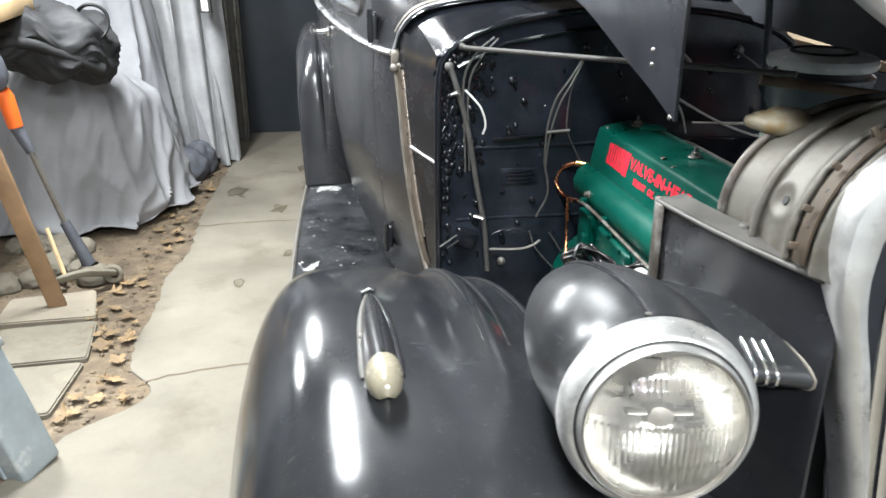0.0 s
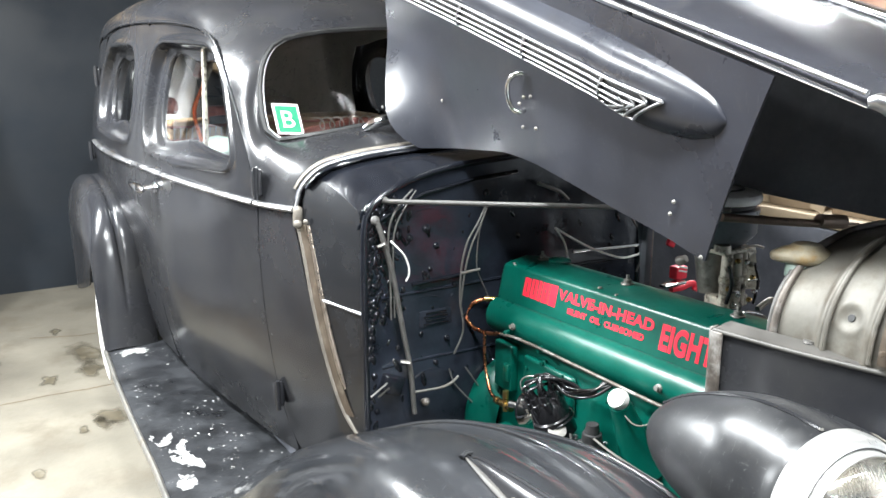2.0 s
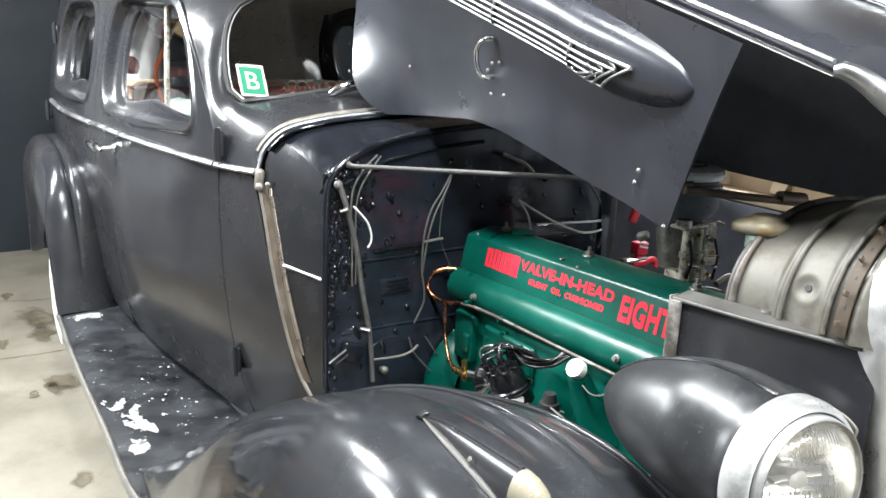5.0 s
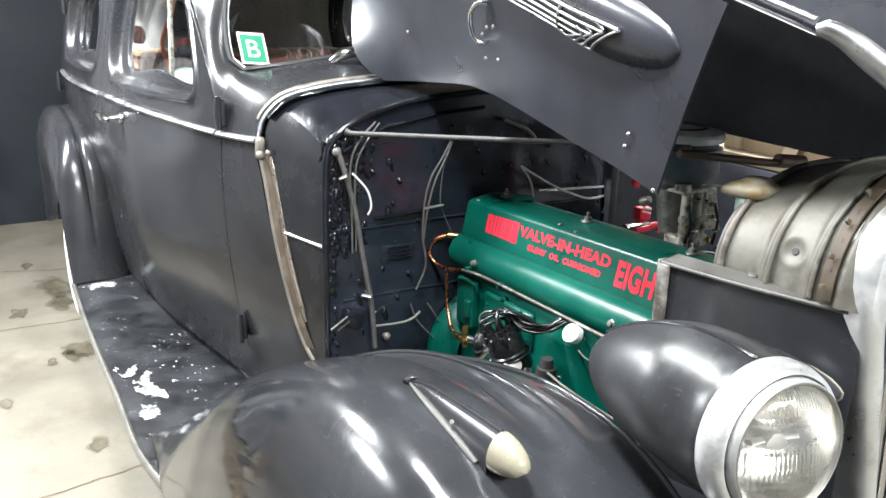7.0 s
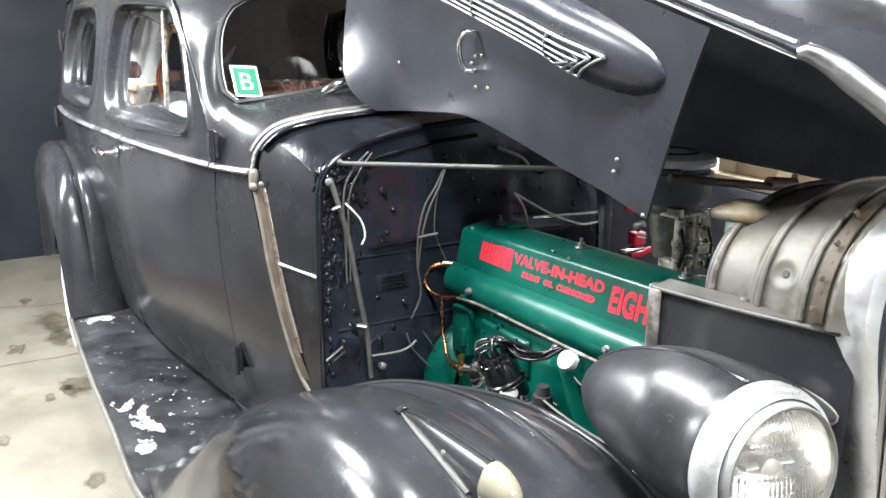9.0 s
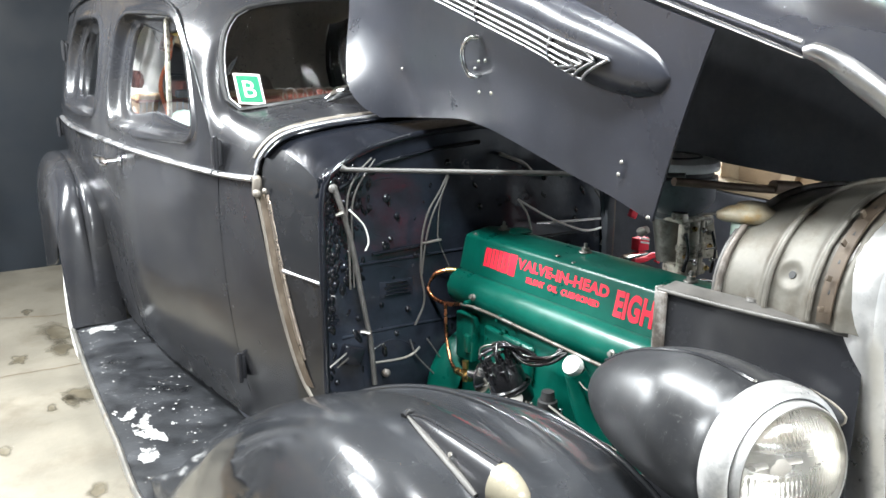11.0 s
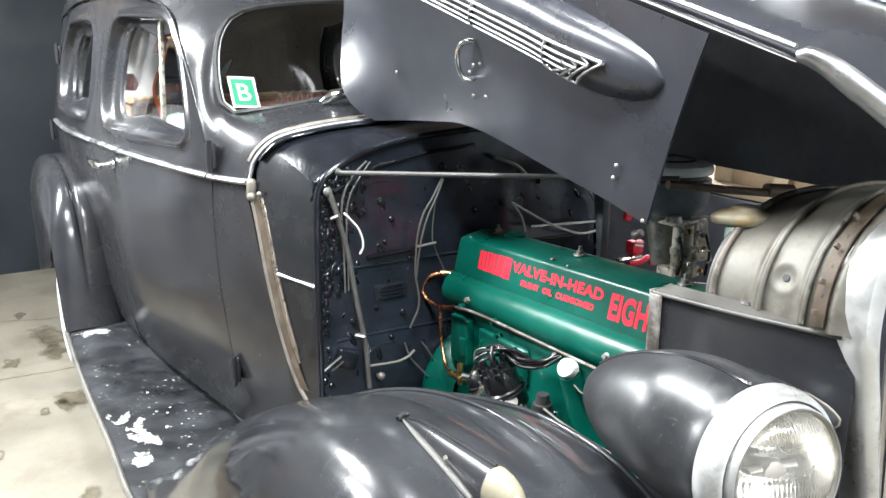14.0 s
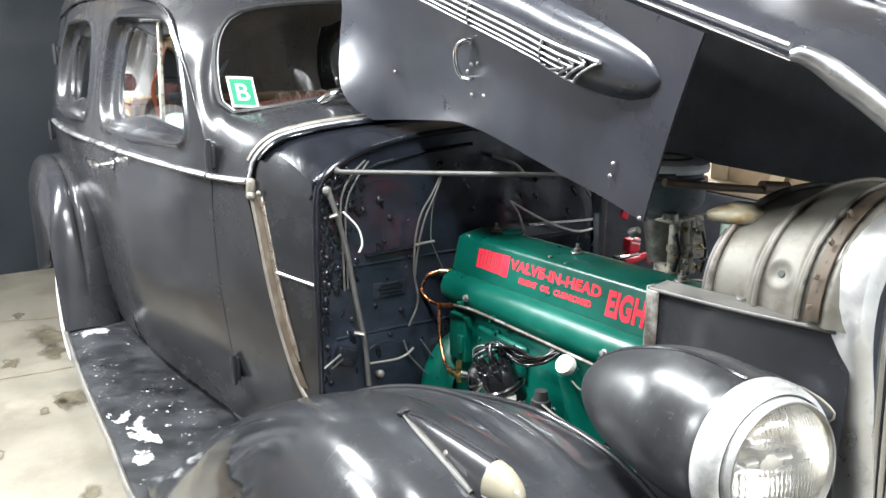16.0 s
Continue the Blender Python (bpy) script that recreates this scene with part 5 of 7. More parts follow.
for pts, r, m in [
    ([(-0.335, 1.995, 1.281), (-0.378, 1.985, 1.249), (-0.404, 1.985, 1.206), (-0.411, 1.985, 1.16), (-0.407, 1.985, 1.054), (-0.403, 1.99, 0.951)], 0.0026, GREYWIRE),
    ([(-0.325, 1.995, 1.278), (-0.366, 1.980, 1.240), (-0.392, 1.978, 1.198), (-0.400, 1.980, 1.15), (-0.398, 1.982, 1.05), (-0.393, 1.99, 0.955)], 0.0022, GREYWIRE),
    ([(-0.407, 1.980, 1.160), (-0.388, 1.978, 1.140), (-0.370, 1.977, 1.118), (-0.358, 1.978, 1.089), (-0.356, 1.980, 1.066), (-0.362, 1.985, 1.049)], 0.0026, OFFWHITE),
    ([(-0.116, 1.985, 1.224), (-0.147, 1.98, 1.177), (-0.177, 1.98, 1.134), (-0.195, 1.98, 1.076), (-0.20, 1.98, 1.026), (-0.201, 1.98, 0.971), (-0.189, 1.982, 0.887), (-0.216, 1.985, 0.823)], 0.0028, GREYWIRE),
    ([(-0.114, 1.983, 1.220), (-0.142, 1.976, 1.170), (-0.168, 1.974, 1.125), (-0.186, 1.974, 1.070), (-0.194, 1.976, 1.020), (-0.198, 1.98, 0.965)], 0.0026, GREYWIRE),
    ([(-0.119, 1.985, 1.207), (-0.142, 1.98, 1.15), (-0.149, 1.98, 1.065), (-0.142, 1.98, 1.038), (-0.108, 1.985, 0.971)], 0.0018, GREYWIRE),
    ([(-0.200, 1.975, 1.049), (-0.142, 1.975, 1.052)], 0.0036, STEEL),
    ([(-0.232, 1.985, 0.784), (-0.22, 1.98, 0.745), (-0.203, 1.98, 0.721), (-0.156, 1.975, 0.667)], 0.0022, GREYWIRE),
    ([(-0.179, 1.985, 0.777), (-0.157, 1.98, 0.743), (-0.135, 1.975, 0.706)], 0.0020, GREYWIRE),
    ([(-0.338, 1.985, 0.740), (-0.256, 1.982, 0.737), (-0.225, 1.98, 0.745), (-0.202, 1.985, 0.757)], 0.0034, STEEL),
    ([(0.119, 1.985, 1.134), (0.17, 1.98, 1.103), (0.244, 1.975, 1.063), (0.31, 1.97, 1.035), (0.366, 1.965, 1.019), (0.434, 1.965, 1.023), (0.479, 1.97, 1.036)], 0.0034, WHITE),
    ([(0.119, 1.985, 1.134), (0.15, 1.98, 1.09), (0.172, 1.985, 1.03)], 0.0030, OFFWHITE),
    ([(0.182, 1.98, 1.058), (0.437, 1.98, 1.046)], 0.0048, CHROME),
    ([(0.057, 1.99, 1.266), (0.096, 1.985, 1.251), (0.136, 1.985, 1.234), (0.163, 1.985, 1.211)], 0.0055, STEEL),
    ([(0.290, 1.99, 1.233), (0.357, 1.98, 1.186), (0.405, 1.975, 1.131), (0.45, 1.975, 1.066), (0.458, 1.98, 1.012), (0.442, 1.985, 0.96)], 0.0034, GREYWIRE),
]:
    part("cable", tube(curve_of(pts, 26), r, 7), m, wall)
for i, (x, z, r) in enumerate([(-0.44, 1.14, 0.008), (-0.44, 1.04, 0.008), (-0.445, 0.90, 0.008), (-0.445, 0.80, 0.009), (-0.44, 0.70, 0.008), (-0.28, 1.17, 0.012), (-0.25, 1.12, 0.009), (-0.33, 1.15, 0.009), (-0.27, 1.06, 0.007), (-0.20, 1.01, 0.007), (-0.22, 0.86, 0.009), (-0.26, 0.80, 0.008), (-0.37, 0.86, 0.008), (-0.1, 1.25, 0.010), (0.30, 1.23, 0.018), (0.24, 1.18, 0.009), (-0.39, 0.62, 0.01), (-0.455, 1.20, 0.012), (-0.43, 1.235, 0.010), (-0.38, 1.262, 0.009)]):
    p = Vector((x, 2.010 + dent(x, z), z))
    part("bolt", lathe([(r, -0.004), (r, 0.004), (r * 0.7, 0.007), (r * 0.35, 0.008), (r * 0.35, 0.014), (0, 0.015)], axis_to(p, p + Vector((0, -1, 0))), 10), GLOSS, wall)
part("data_plate", block((0.10, 0.004, 0.045), pose(-0.255, 2.018, 0.925), 0.001), FIREWALL, wall, "painted-over data plate")
for i in range(4):
    part("plate_bar", block((0.075 - 0.012 * (i % 2), 0.003, 0.004), pose(-0.255, 2.014, 0.910 + 0.010 * i), 0.0005), GLOSS, wall)
part("firewall_rib", tube([(-0.33, 2.010, 1.028), (-0.17, 2.008, 1.035)], 0.006, 6), GLOSS, wall)
part("firewall_rib", tube([(-0.42, 2.008, 1.21), (-0.30, 2.008, 1.265), (-0.15, 2.008, 1.29), (0, 2.008, 1.30)], 0.006, 6), GLOSS, wall)
m = axis_to((-0.305, 2.01, 0.70), (-0.31, 1.9, 0.72))
part("pedal_shaft_knob", lathe([(0.007, -0.01), (0.007, 0.02), (0.011, 0.022), (0.0115, 0.030), (0.007, 0.035), (0, 0.036)], m, 8), RUSTY, wall, "bare metal knob")
part("corner_gusset", block((0.06, 0.03, 0.05), pose(-0.40, 2.0, 0.77, 0, 20, 0), 0.006), GLOSS, wall)


# ---- engine ----
def ez(y, z):
    """The engine sits nose up by a hair."""
    return z + 0.03 * (1.887 - y)


engine = thing("engine", "dark green straight-eight engine with red lettering", "engine", (0, 1.5, 0.50))
prof = [(-0.090, 0.972), (-0.088, 0.980), (-0.0715, 1.058), (-0.0695, 1.063), (-0.065, 1.0665), (-0.052, 1.0705), (0, 1.080), (0.052, 1.0705), (0.065, 1.0665), (0.0695, 1.063), (0.0715, 1.058), (0.090, 0.972)]
pc = np.array(prof)
rows = []
for y, f in [(1.972, 0.60), (1.970, 0.80), (1.963, 0.93), (1.950, 1.0)] + [(y, 1.0) for y in np.linspace(1.85, 1.10, 8)] + [(1.09, 0.93), (1.085, 0.6)]:
    rows.append([(x * (0.7 + 0.3 * f), y, ez(y, 0.972 + (z - 0.972) * (0.55 + 0.45 * f))) for x, z in pc])
bm = grid_mesh(rows)
bm.verts.ensure_lookup_table()
bm.faces.new([bm.verts[i] for i in range(len(pc))])
cover = part("valve_cover", bm, GREEN, engine, "glossy green valve cover with red lettering")
prof = [(-0.070, 0.974), (-0.098, 0.970), (-0.118, 0.955), (-0.128, 0.930), (-0.124, 0.903), (-0.108, 0.884), (-0.096, 0.876)]
bm = grid_mesh([[(x, y, ez(y, z)) for x, z in prof] for y in np.linspace(1.965, 1.08, 10)])
bm.verts.ensure_lookup_table()
bm.faces.new([bm.verts[i] for i in range(7)])
part("pushrod_cover", bm, GREEN, engine)
part("cover_seam", tube([(-0.0905, y, ez(y, 0.968)) for y in (1.96, 1.5, 1.09)], 0.0035, 6), RUBBER_SHADE, cover)
bm = block((0.19, 0.87, 0.40), pose(0, 1.52, 0.70), 0.012)
block((0.26, 0.80, 0.16), pose(0, 1.52, 0.55), 0.02, bm)
part("block", bm, GREEN, engine, "green engine block")
bm = block((0.03, 0.075, 0.13), pose(-0.105, 1.895, ez(1.9, 0.80)), 0.006)
block((0.02, 0.20, 0.10), pose(-0.10, 1.72, ez(1.7, 0.80)), 0.01, bm)
block((0.03, 0.02, 0.05), pose(-0.115, 1.87, ez(1.9, 0.79)), 0.004, bm)
part("side_cover", bm, GREEN, engine)
m = axis_to((0, 2.0, 0.62), (0, 1.9, 0.62))
part("bell_housing", lathe([(0.12, -0.005), (0.17, 0.0), (0.175, 0.02), (0.16, 0.05), (0.12, 0.08)], m, 32), GREEN, engine)
for y in (1.887, 1.567, 1.25):
    bm = lathe([(0.016, 0.0), (0.015, 0.003), (0.009, 0.004), (0.009, 0.011), (0.004, 0.012), (0.004, 0.022), (0, 0.023)], pose(0.0, y, ez(y, 1.080)), 8)
    part("cover_nut", bm, STEEL, cover, "bare steel nut")
for y, z, x in [(1.93, 1.068, -0.06), (1.60, 1.072, -0.055), (1.54, 1.068, -0.058)]:
    part("rivet", lathe([(0.006, 0), (0.005, 0.003), (0, 0.004)], pose(x, y, ez(y, z) - 0.001), 8), STEEL, cover)
for y in (1.84, 1.33):
    p = Vector((-0.127, y, ez(y, 0.925)))
    part("cover_bolt", lathe([(0.010, 0), (0.009, 0.004), (0.006, 0.005), (0.006, 0.011), (0, 0.012)], axis_to(p, p + Vector((-1, 0, 0.2))), 8), STEEL, engine)
part("cover_breather", lathe([(0.03, 0), (0.03, 0.006), (0.02, 0.010), (0, 0.011)], pose(0.02, 1.84, ez(1.84, 1.078)), 14), GREEN, cover)


# red lettering on the sloping face of the cover
def on_cover(y, z, out=0.0006):
    f = (z - 0.980) / (1.046 - 0.980)
    return (-0.088 + 0.014 * f - out, y, ez(y, z))


def cover_text(text, y_start, y_end, z_low, height):
    bm = lettering(text, 0.1, 0.0004, 1.05, 0.0042)
    xs, ys = [v.co.x for v in bm.verts], [v.co.y for v in bm.verts]
    x0, x1, h = min(xs), max(xs), max(ys)
    for v in bm.verts:
        v.co = Vector(on_cover(y_start + (v.co.x - x0) / (x1 - x0) * (y_end - y_start), z_low + v.co.y / h * height, 0.0005 + v.co.z))
    part("red_lettering", bm, RED, cover, "red painted lettering", smooth=False)


cover_text("VALVE-IN-HEAD", 1.722, 1.401, 1.0215, 0.0245)
cover_text("SILENT  OIL  CUSHIONED", 1.680, 1.423, 0.9945, 0.0135)
cover_text("EIGHT", 1.378, 1.234, 0.9915, 0.0535)
for i, (w, lo, hi) in enumerate([(0.026, 0.999, 1.0475), (0.026, 0.999, 1.0485), (0.011, 0.998, 1.049), (0.026, 0.998, 1.0495), (0.028, 0.997, 1.050)]):
    y = 1.861 - [0, 0.030, 0.060, 0.075, 0.105][i]
    bm = grid_mesh([[on_cover(y - w * k, z) for z in (lo, hi)] for k in (0, 0.5, 1)])
    part("red_mark", thick(bm, 0.0006), RED, cover, smooth=False)
for y0, y1, z0, z1 in [(1.849, 1.846, 1.008, 1.036), (1.819, 1.816, 1.008, 1.047), (1.774, 1.771, 1.007, 1.036)]:
    part("mark_gap", thick(grid_mesh([[on_cover(y, z, 0.0014) for z in (z0, z1)] for y in (y0, y1)]), 0.0003), GREEN, cover, smooth=False)

# pipes
part("oil_pipe", tube(curve_of([(-0.085, 1.975, 0.958), (-0.105, 1.992, 0.960), (-0.140, 2.012, 0.945), (-0.158, 2.015, 0.910), (-0.150, 1.99, 0.885), (-0.140, 1.93, 0.884), (-0.138, 1.88, 0.898)], 26), 0.0058, 8), COPPER, engine, "bent copper oil pipe")
part("pipe_union", tube([(-0.078, 1.972, 0.957), (-0.112, 1.996, 0.960)], [0.009, 0.008], 8), BRASS, engine, "brass union")
part("side_pipe", tube(curve_of([(-0.138, 1.90, 0.894), (-0.140, 1.80, 0.908), (-0.142, 1.56, 0.912), (-0.142, 1.33, 0.913), (-0.140, 1.15, 0.915)], 20), 0.0042, 8), RUSTY, engine, "long dull metal pipe")
for y in (1.86, 1.72):
    part("pipe_clip", block((0.02, 0.012, 0.016), pose(-0.132, y, 0.904), 0.003), GREEN, engine)
part("drop_pipe", tube(curve_of([(-0.145, 1.945, 0.884), (-0.146, 1.94, 0.80), (-0.148, 1.93, 0.775), (-0.160, 1.89, 0.735), (-0.172, 1.835, 0.728)], 20), 0.0045, 8), COPPER, engine, "thin copper drop pipe")
bm = tube([(-0.170, 1.85, 0.730), (-0.180, 1.77, 0.738)], 0.010, 8)
tube([(-0.176, 1.80, 0.720), (-0.176, 1.80, 0.775)], 0.008, 8, bm)
part("brass_elbow", bm, BRASS, engine, "brass elbow fitting")
# oil filler
bm = tube([(-0.10, 1.38, 0.72), (-0.125, 1.40, 0.80), (-0.158, 1.408, 0.882)], [0.05, 0.034, 0.024], 20)
part("filler_tube", bm, GREEN, engine)
m = axis_to((-0.156, 1.408, 0.890), (-0.156 - 0.85, 1.408 - 0.10, 0.890 + 0.60))
part("filler_cap", lathe([(0.018, 0), (0.0222, 0.003), (0.0222, 0.017), (0.0205, 0.021), (0.018, 0.0215), (0.017, 0.0202), (0, 0.0202)], m, 32), WHITE, engine, "white oil filler cap")
part("filler_wire", tube(curve_of([(-0.165, 1.39, 0.87), (-0.16, 1.36, 0.855), (-0.14, 1.34, 0.86), (-0.12, 1.33, 0.89)], 12), 0.0018, 6), STEEL, engine)
# distributor
m = axis_to((-0.160, 1.572, 0.705), (-0.212, 1.600, 0.840))
dist = part("distributor", lathe([(0.028, -0.05), (0.030, 0.04), (0.044, 0.050), (0.047, 0.085), (0.049, 0.088), (0.049, 0.097), (0.044, 0.100), (0.043, 0.130), (0.036, 0.143), (0, 0.147)], m, 32), CABLE, engine, "glossy black distributor")
part("cap_band", tube([m @ Vector((0.0485 * math.cos(a), 0.0485 * math.sin(a), 0.088)) for a in np.linspace(0, 2 * math.pi, 30)], 0.003, 6, caps=False), CABLE, dist)
for i in range(9):
    a = i * 2 * math.pi / 8
    r = 0.033 if i < 8 else 0
    q0, q1 = m @ Vector((r * math.cos(a), r * math.sin(a), 0.125)), m @ Vector((r * 1.05 * math.cos(a), r * 1.05 * math.sin(a), 0.166))
    part("cap_tower", tube([q0, q0.lerp(q1, 0.6), q0.lerp(q1, 0.62), q1], [0.0115, 0.0105, 0.0088, 0.0080], 12), CABLE, dist)
    q2 = q1 + (q1 - q0) * 0.55
    end = Vector((-0.137, 1.482 - 0.006 * (i % 5), 0.906 - 0.005 * (i // 3)))
    top = Vector((-0.222 + 0.012 * (i % 4), 1.590 - 0.014 * (i % 3), 0.902 - 0.007 * (i % 4)))
    mid = Vector((-0.200 + 0.012 * (i % 3), 1.535 - 0.008 * (i % 2), 0.868 + 0.006 * (i % 5)))
    part("ignition_cable", tube(curve_of([q1, q2, top, mid, Vector((-0.165, 1.50, 0.868 + 0.005 * (i % 4))), end], 30), 0.0038, 8), CABLE, dist, "black ignition cable")
part("distributor_plate", lathe([(0.021, 0), (0.021, 0.003), (0, 0.0032)], axis_to((-0.215, 1.545, 0.778), (-0.215 - 0.30, 1.545 - 0.35, 0.778 + 0.85)), 24), STEEL, dist, "dull metal oval plate")
for a in (2.4, 4.2):
    part("cap_clip", block((0.006, 0.012, 0.05), m @ pose(0.050 * math.cos(a), 0.050 * math.sin(a), 0.085, 0, 0, math.degrees(a)), 0.002), STEEL, dist)
m2 = axis_to((-0.190, 1.695, 0.772), (-0.235, 1.785, 0.772))
vac = part("vacuum_unit", lathe([(0.018, -0.03), (0.040, -0.012), (0.043, 0.0), (0.045, 0.003), (0.043, 0.006), (0.038, 0.012), (0.022, 0.020), (0.010, 0.024), (0.010, 0.045), (0, 0.046)], m2, 32), CHROME, engine, "bright vacuum canister")
part("vacuum_wire", tube(curve_of([(-0.185, 1.70, 0.79), (-0.19, 1.72, 0.83), (-0.18, 1.69, 0.855), (-0.17, 1.66, 0.85)], 14), 0.0018, 6), STEEL, engine)
bm = block((0.055, 0.05, 0.035), pose(-0.185, 1.462, 0.765), 0.008)
tube([(-0.185, 1.462, 0.775), (-0.185, 1.462, 0.80), (-0.185, 1.462, 0.802), (-0.185, 1.462, 0.822)], [0.024, 0.022, 0.017, 0.014], 14, bm)
tube([(-0.185, 1.462, 0.77), (-0.185, 1.462, 0.69)], [0.03, 0.026], 16, bm)
pump = part("fuel_pump", bm, RUBBER_SHADE, engine, "sooty black fuel pump")
for dx, dy in ((-0.024, 0.03), (-0.028, -0.026), (0.01, -0.032)):
    part("pump_bolt", lathe([(0.006, 0), (0.006, 0.007), (0, 0.008)], pose(-0.185 + dx, 1.462 + dy, 0.782), 8), CHROME, pump)
part("pump_bail", tube(curve_of([(-0.215, 1.50, 0.79), (-0.22, 1.48, 0.74), (-0.22, 1.45, 0.735), (-0.215, 1.42, 0.79)], 14), 0.0025, 6), STEEL, pump)
part("pump_line", tube(curve_of([(-0.20, 1.44, 0.80), (-0.19, 1.40, 0.785), (-0.17, 1.33, 0.765), (-0.15, 1.28, 0.75)], 14), 0.0028, 6), STEEL, engine)
for y, z in [(1.88, 0.83), (1.80, 0.82), (1.74, 0.85), (1.66, 0.84), (1.50, 0.83), (1.45, 0.85)]:
    p = Vector((-0.098, y, ez(y, z)))
    part("block_bolt", lathe([(0.009, -0.004), (0.009, 0.006), (0.005, 0.007), (0.005, 0.016), (0, 0.017)], axis_to(p, p + Vector((-1, 0, 0.1))), 8), GREEN, engine)
for k in range(3):
    part("pan_rail", tube([(-0.135 - 0.008 * k, 1.38, 0.71 - 0.03 * k), (-0.135 - 0.008 * k, 1.10, 0.715 - 0.03 * k)], 0.008, 8), GREEN, engine)
for y in (1.35, 1.25, 1.15):
    p = Vector((-0.145, y, 0.66))
    part("pan_bolt", lathe([(0.010, 0), (0.009, 0.006), (0.005, 0.007), (0.005, 0.014), (0, 0.015)], axis_to(p, p + Vector((-1, 0, 0.5))), 8), STEEL, engine)
for s in (-1, 1):
    part("engine_mount", block((0.30, 0.08, 0.05), pose(s * 0.21, 1.15, 0.565), 0.01), SOOT, engine)

# far side of the engine: air cleaner, carburettor, filler neck
at = pose(0.203, 1.498, 1.215)
ac = part("air_cleaner", lathe([(0.050, -0.050), (0.060, -0.040), (0.086, -0.018), (0.0955, -0.004), (0.0965, 0.040), (0.099, 0.044), (0.099, 0.052), (0.092, 0.055), (0, 0.055)], at, 48), AIRGREY, engine, "round blue-grey air cleaner")
part("cleaner_neck", lathe([(0.088, 0.052), (0.088, 0.068)], at, 40), RUBBER_SHADE, ac)
part("cleaner_lid", lathe([(0.086, 0.066), (0.0995, 0.067), (0.1017, 0.072), (0.1017, 0.080), (0.098, 0.087), (0.070, 0.094), (0, 0.097)], at, 48), LIDWHITE, ac, "pale grey lid")
part("lid_ring", tube([at @ Vector((0.058 * math.cos(a), 0.058 * math.sin(a), 0.0955)) for a in np.linspace(0, 2 * math.pi, 40)], 0.0035, 6), RUBBER_SHADE, ac)
part("lid_clamp", tube([at @ Vector((-0.102, -0.015, 0.070)), at @ Vector((-0.112, -0.018, 0.062)), at @ Vector((-0.106, -0.016, 0.050))], 0.004, 8), CHROME, ac)
# carburettor: float bowl, two barrels, flanges, linkage
bm = block((0.085, 0.06, 0.030), pose(0.205, 1.45, 1.050), 0.006)
block((0.105, 0.075, 0.012), pose(0.205, 1.455, 1.172), 0.004, bm)
for x, r in ((0.168, 0.013), (0.196, 0.017), (0.222, 0.011)):
    tube([(x, 1.425, 1.04), (x, 1.425, 1.10), (x, 1.425, 1.102), (x, 1.425, 1.115), (x, 1.425, 1.117), (x, 1.425, 1.17)], [r, r, r * 1.25, r * 1.25, r, r * 0.95], 16, bm)
tube([(0.155, 1.43, 1.178), (0.155, 1.43, 1.192)], [0.020, 0.018], 16, bm)
tube([(0.235, 1.43, 1.160), (0.262, 1.43, 1.165)], [0.012, 0.010], 12, bm)
carb = part("carburettor", bm, CARBGREY, engine, "grimy pale cast carburettor")
part("carburettor_throat", tube([(0.203, 1.49, 1.06), (0.203, 1.498, 1.17)], [0.034, 0.045], 24), CAST, carb)
for i, (x, z) in enumerate([(0.160, 1.160), (0.182, 1.155), (0.208, 1.150), (0.236, 1.140), (0.158, 1.092), (0.186, 1.075), (0.212, 1.088), (0.238, 1.108), (0.176, 1.052), (0.205, 1.046), (0.232, 1.056), (0.245, 1.075)]):
    p = Vector((x, 1.412 - 0.004 * (i % 3), z))
    part("carburettor_screw", lathe([(0.0065, 0), (0.0065, 0.004), (0.0038, 0.005), (0.0038, 0.011), (0, 0.012)], axis_to(p, p + Vector((-0.5, -1, 0.3))), 8), (STEEL, BRASS, CHROME)[i % 3], carb)
for x0, z0, x1, z1, r, m_ in [(0.236, 1.145, 0.243, 1.045, 0.0035, CABLE), (0.216, 1.105, 0.258, 1.098, 0.0024, CHROME), (0.150, 1.085, 0.190, 1.080, 0.0024, CHROME), (0.180, 1.190, 0.262, 1.178, 0.0030, STEEL), (0.148, 1.150, 0.148, 1.060, 0.0045, CABLE)]:
    part("throttle_link", tube(curve_of([(x0, 1.402, z0), ((x0 + x1) / 2 + 0.006, 1.396, (z0 + z1) / 2 + 0.004), (x1, 1.402, z1)], 10), r, 8), m_, carb)
rows = [[(x + 0.030 * k + 0.004, 1.47 - 0.03 * (x - 0.24) / 0.06, 1.165 - 0.105 * k) for x in np.linspace(0.240, 0.285, 4)] for k in np.linspace(0, 1, 6)]
part("heat_shield", thick(grid_mesh(rows), 0.003), CARBGREY, engine, "pale sheet-metal shield")
part("breather_hose", tube(curve_of([(0.245, 1.39, 1.036), (0.290, 1.39, 1.050), (0.318, 1.39, 1.030), (0.305, 1.39, 1.000), (0.265, 1.39, 0.995)], 20), 0.0075, 10), CHANNEL, engine, "pale bent hose")
for k in range(3):
    part("fuel_line", tube(curve_of([(0.135, 1.385, 1.030 - 0.006 * k), (0.180, 1.375, 1.042 - 0.008 * k), (0.240, 1.375, 1.026 - 0.008 * k), (0.275, 1.385, 1.010 - 0.010 * k)], 14), 0.0030, 8), (CHROME, BROWNPIPE, STEEL)[k], engine, "thin metal fuel line")
part("intake_manifold", tube([(0.13, 1.15, 1.02), (0.13, 1.90, 1.0)], 0.035, 12), CAST, engine)
box_r = part("coil_box", block((0.040, 0.03, 0.036), pose(0.368, 1.75, 1.024), 0.003), RED, engine, "small red box with white marks")
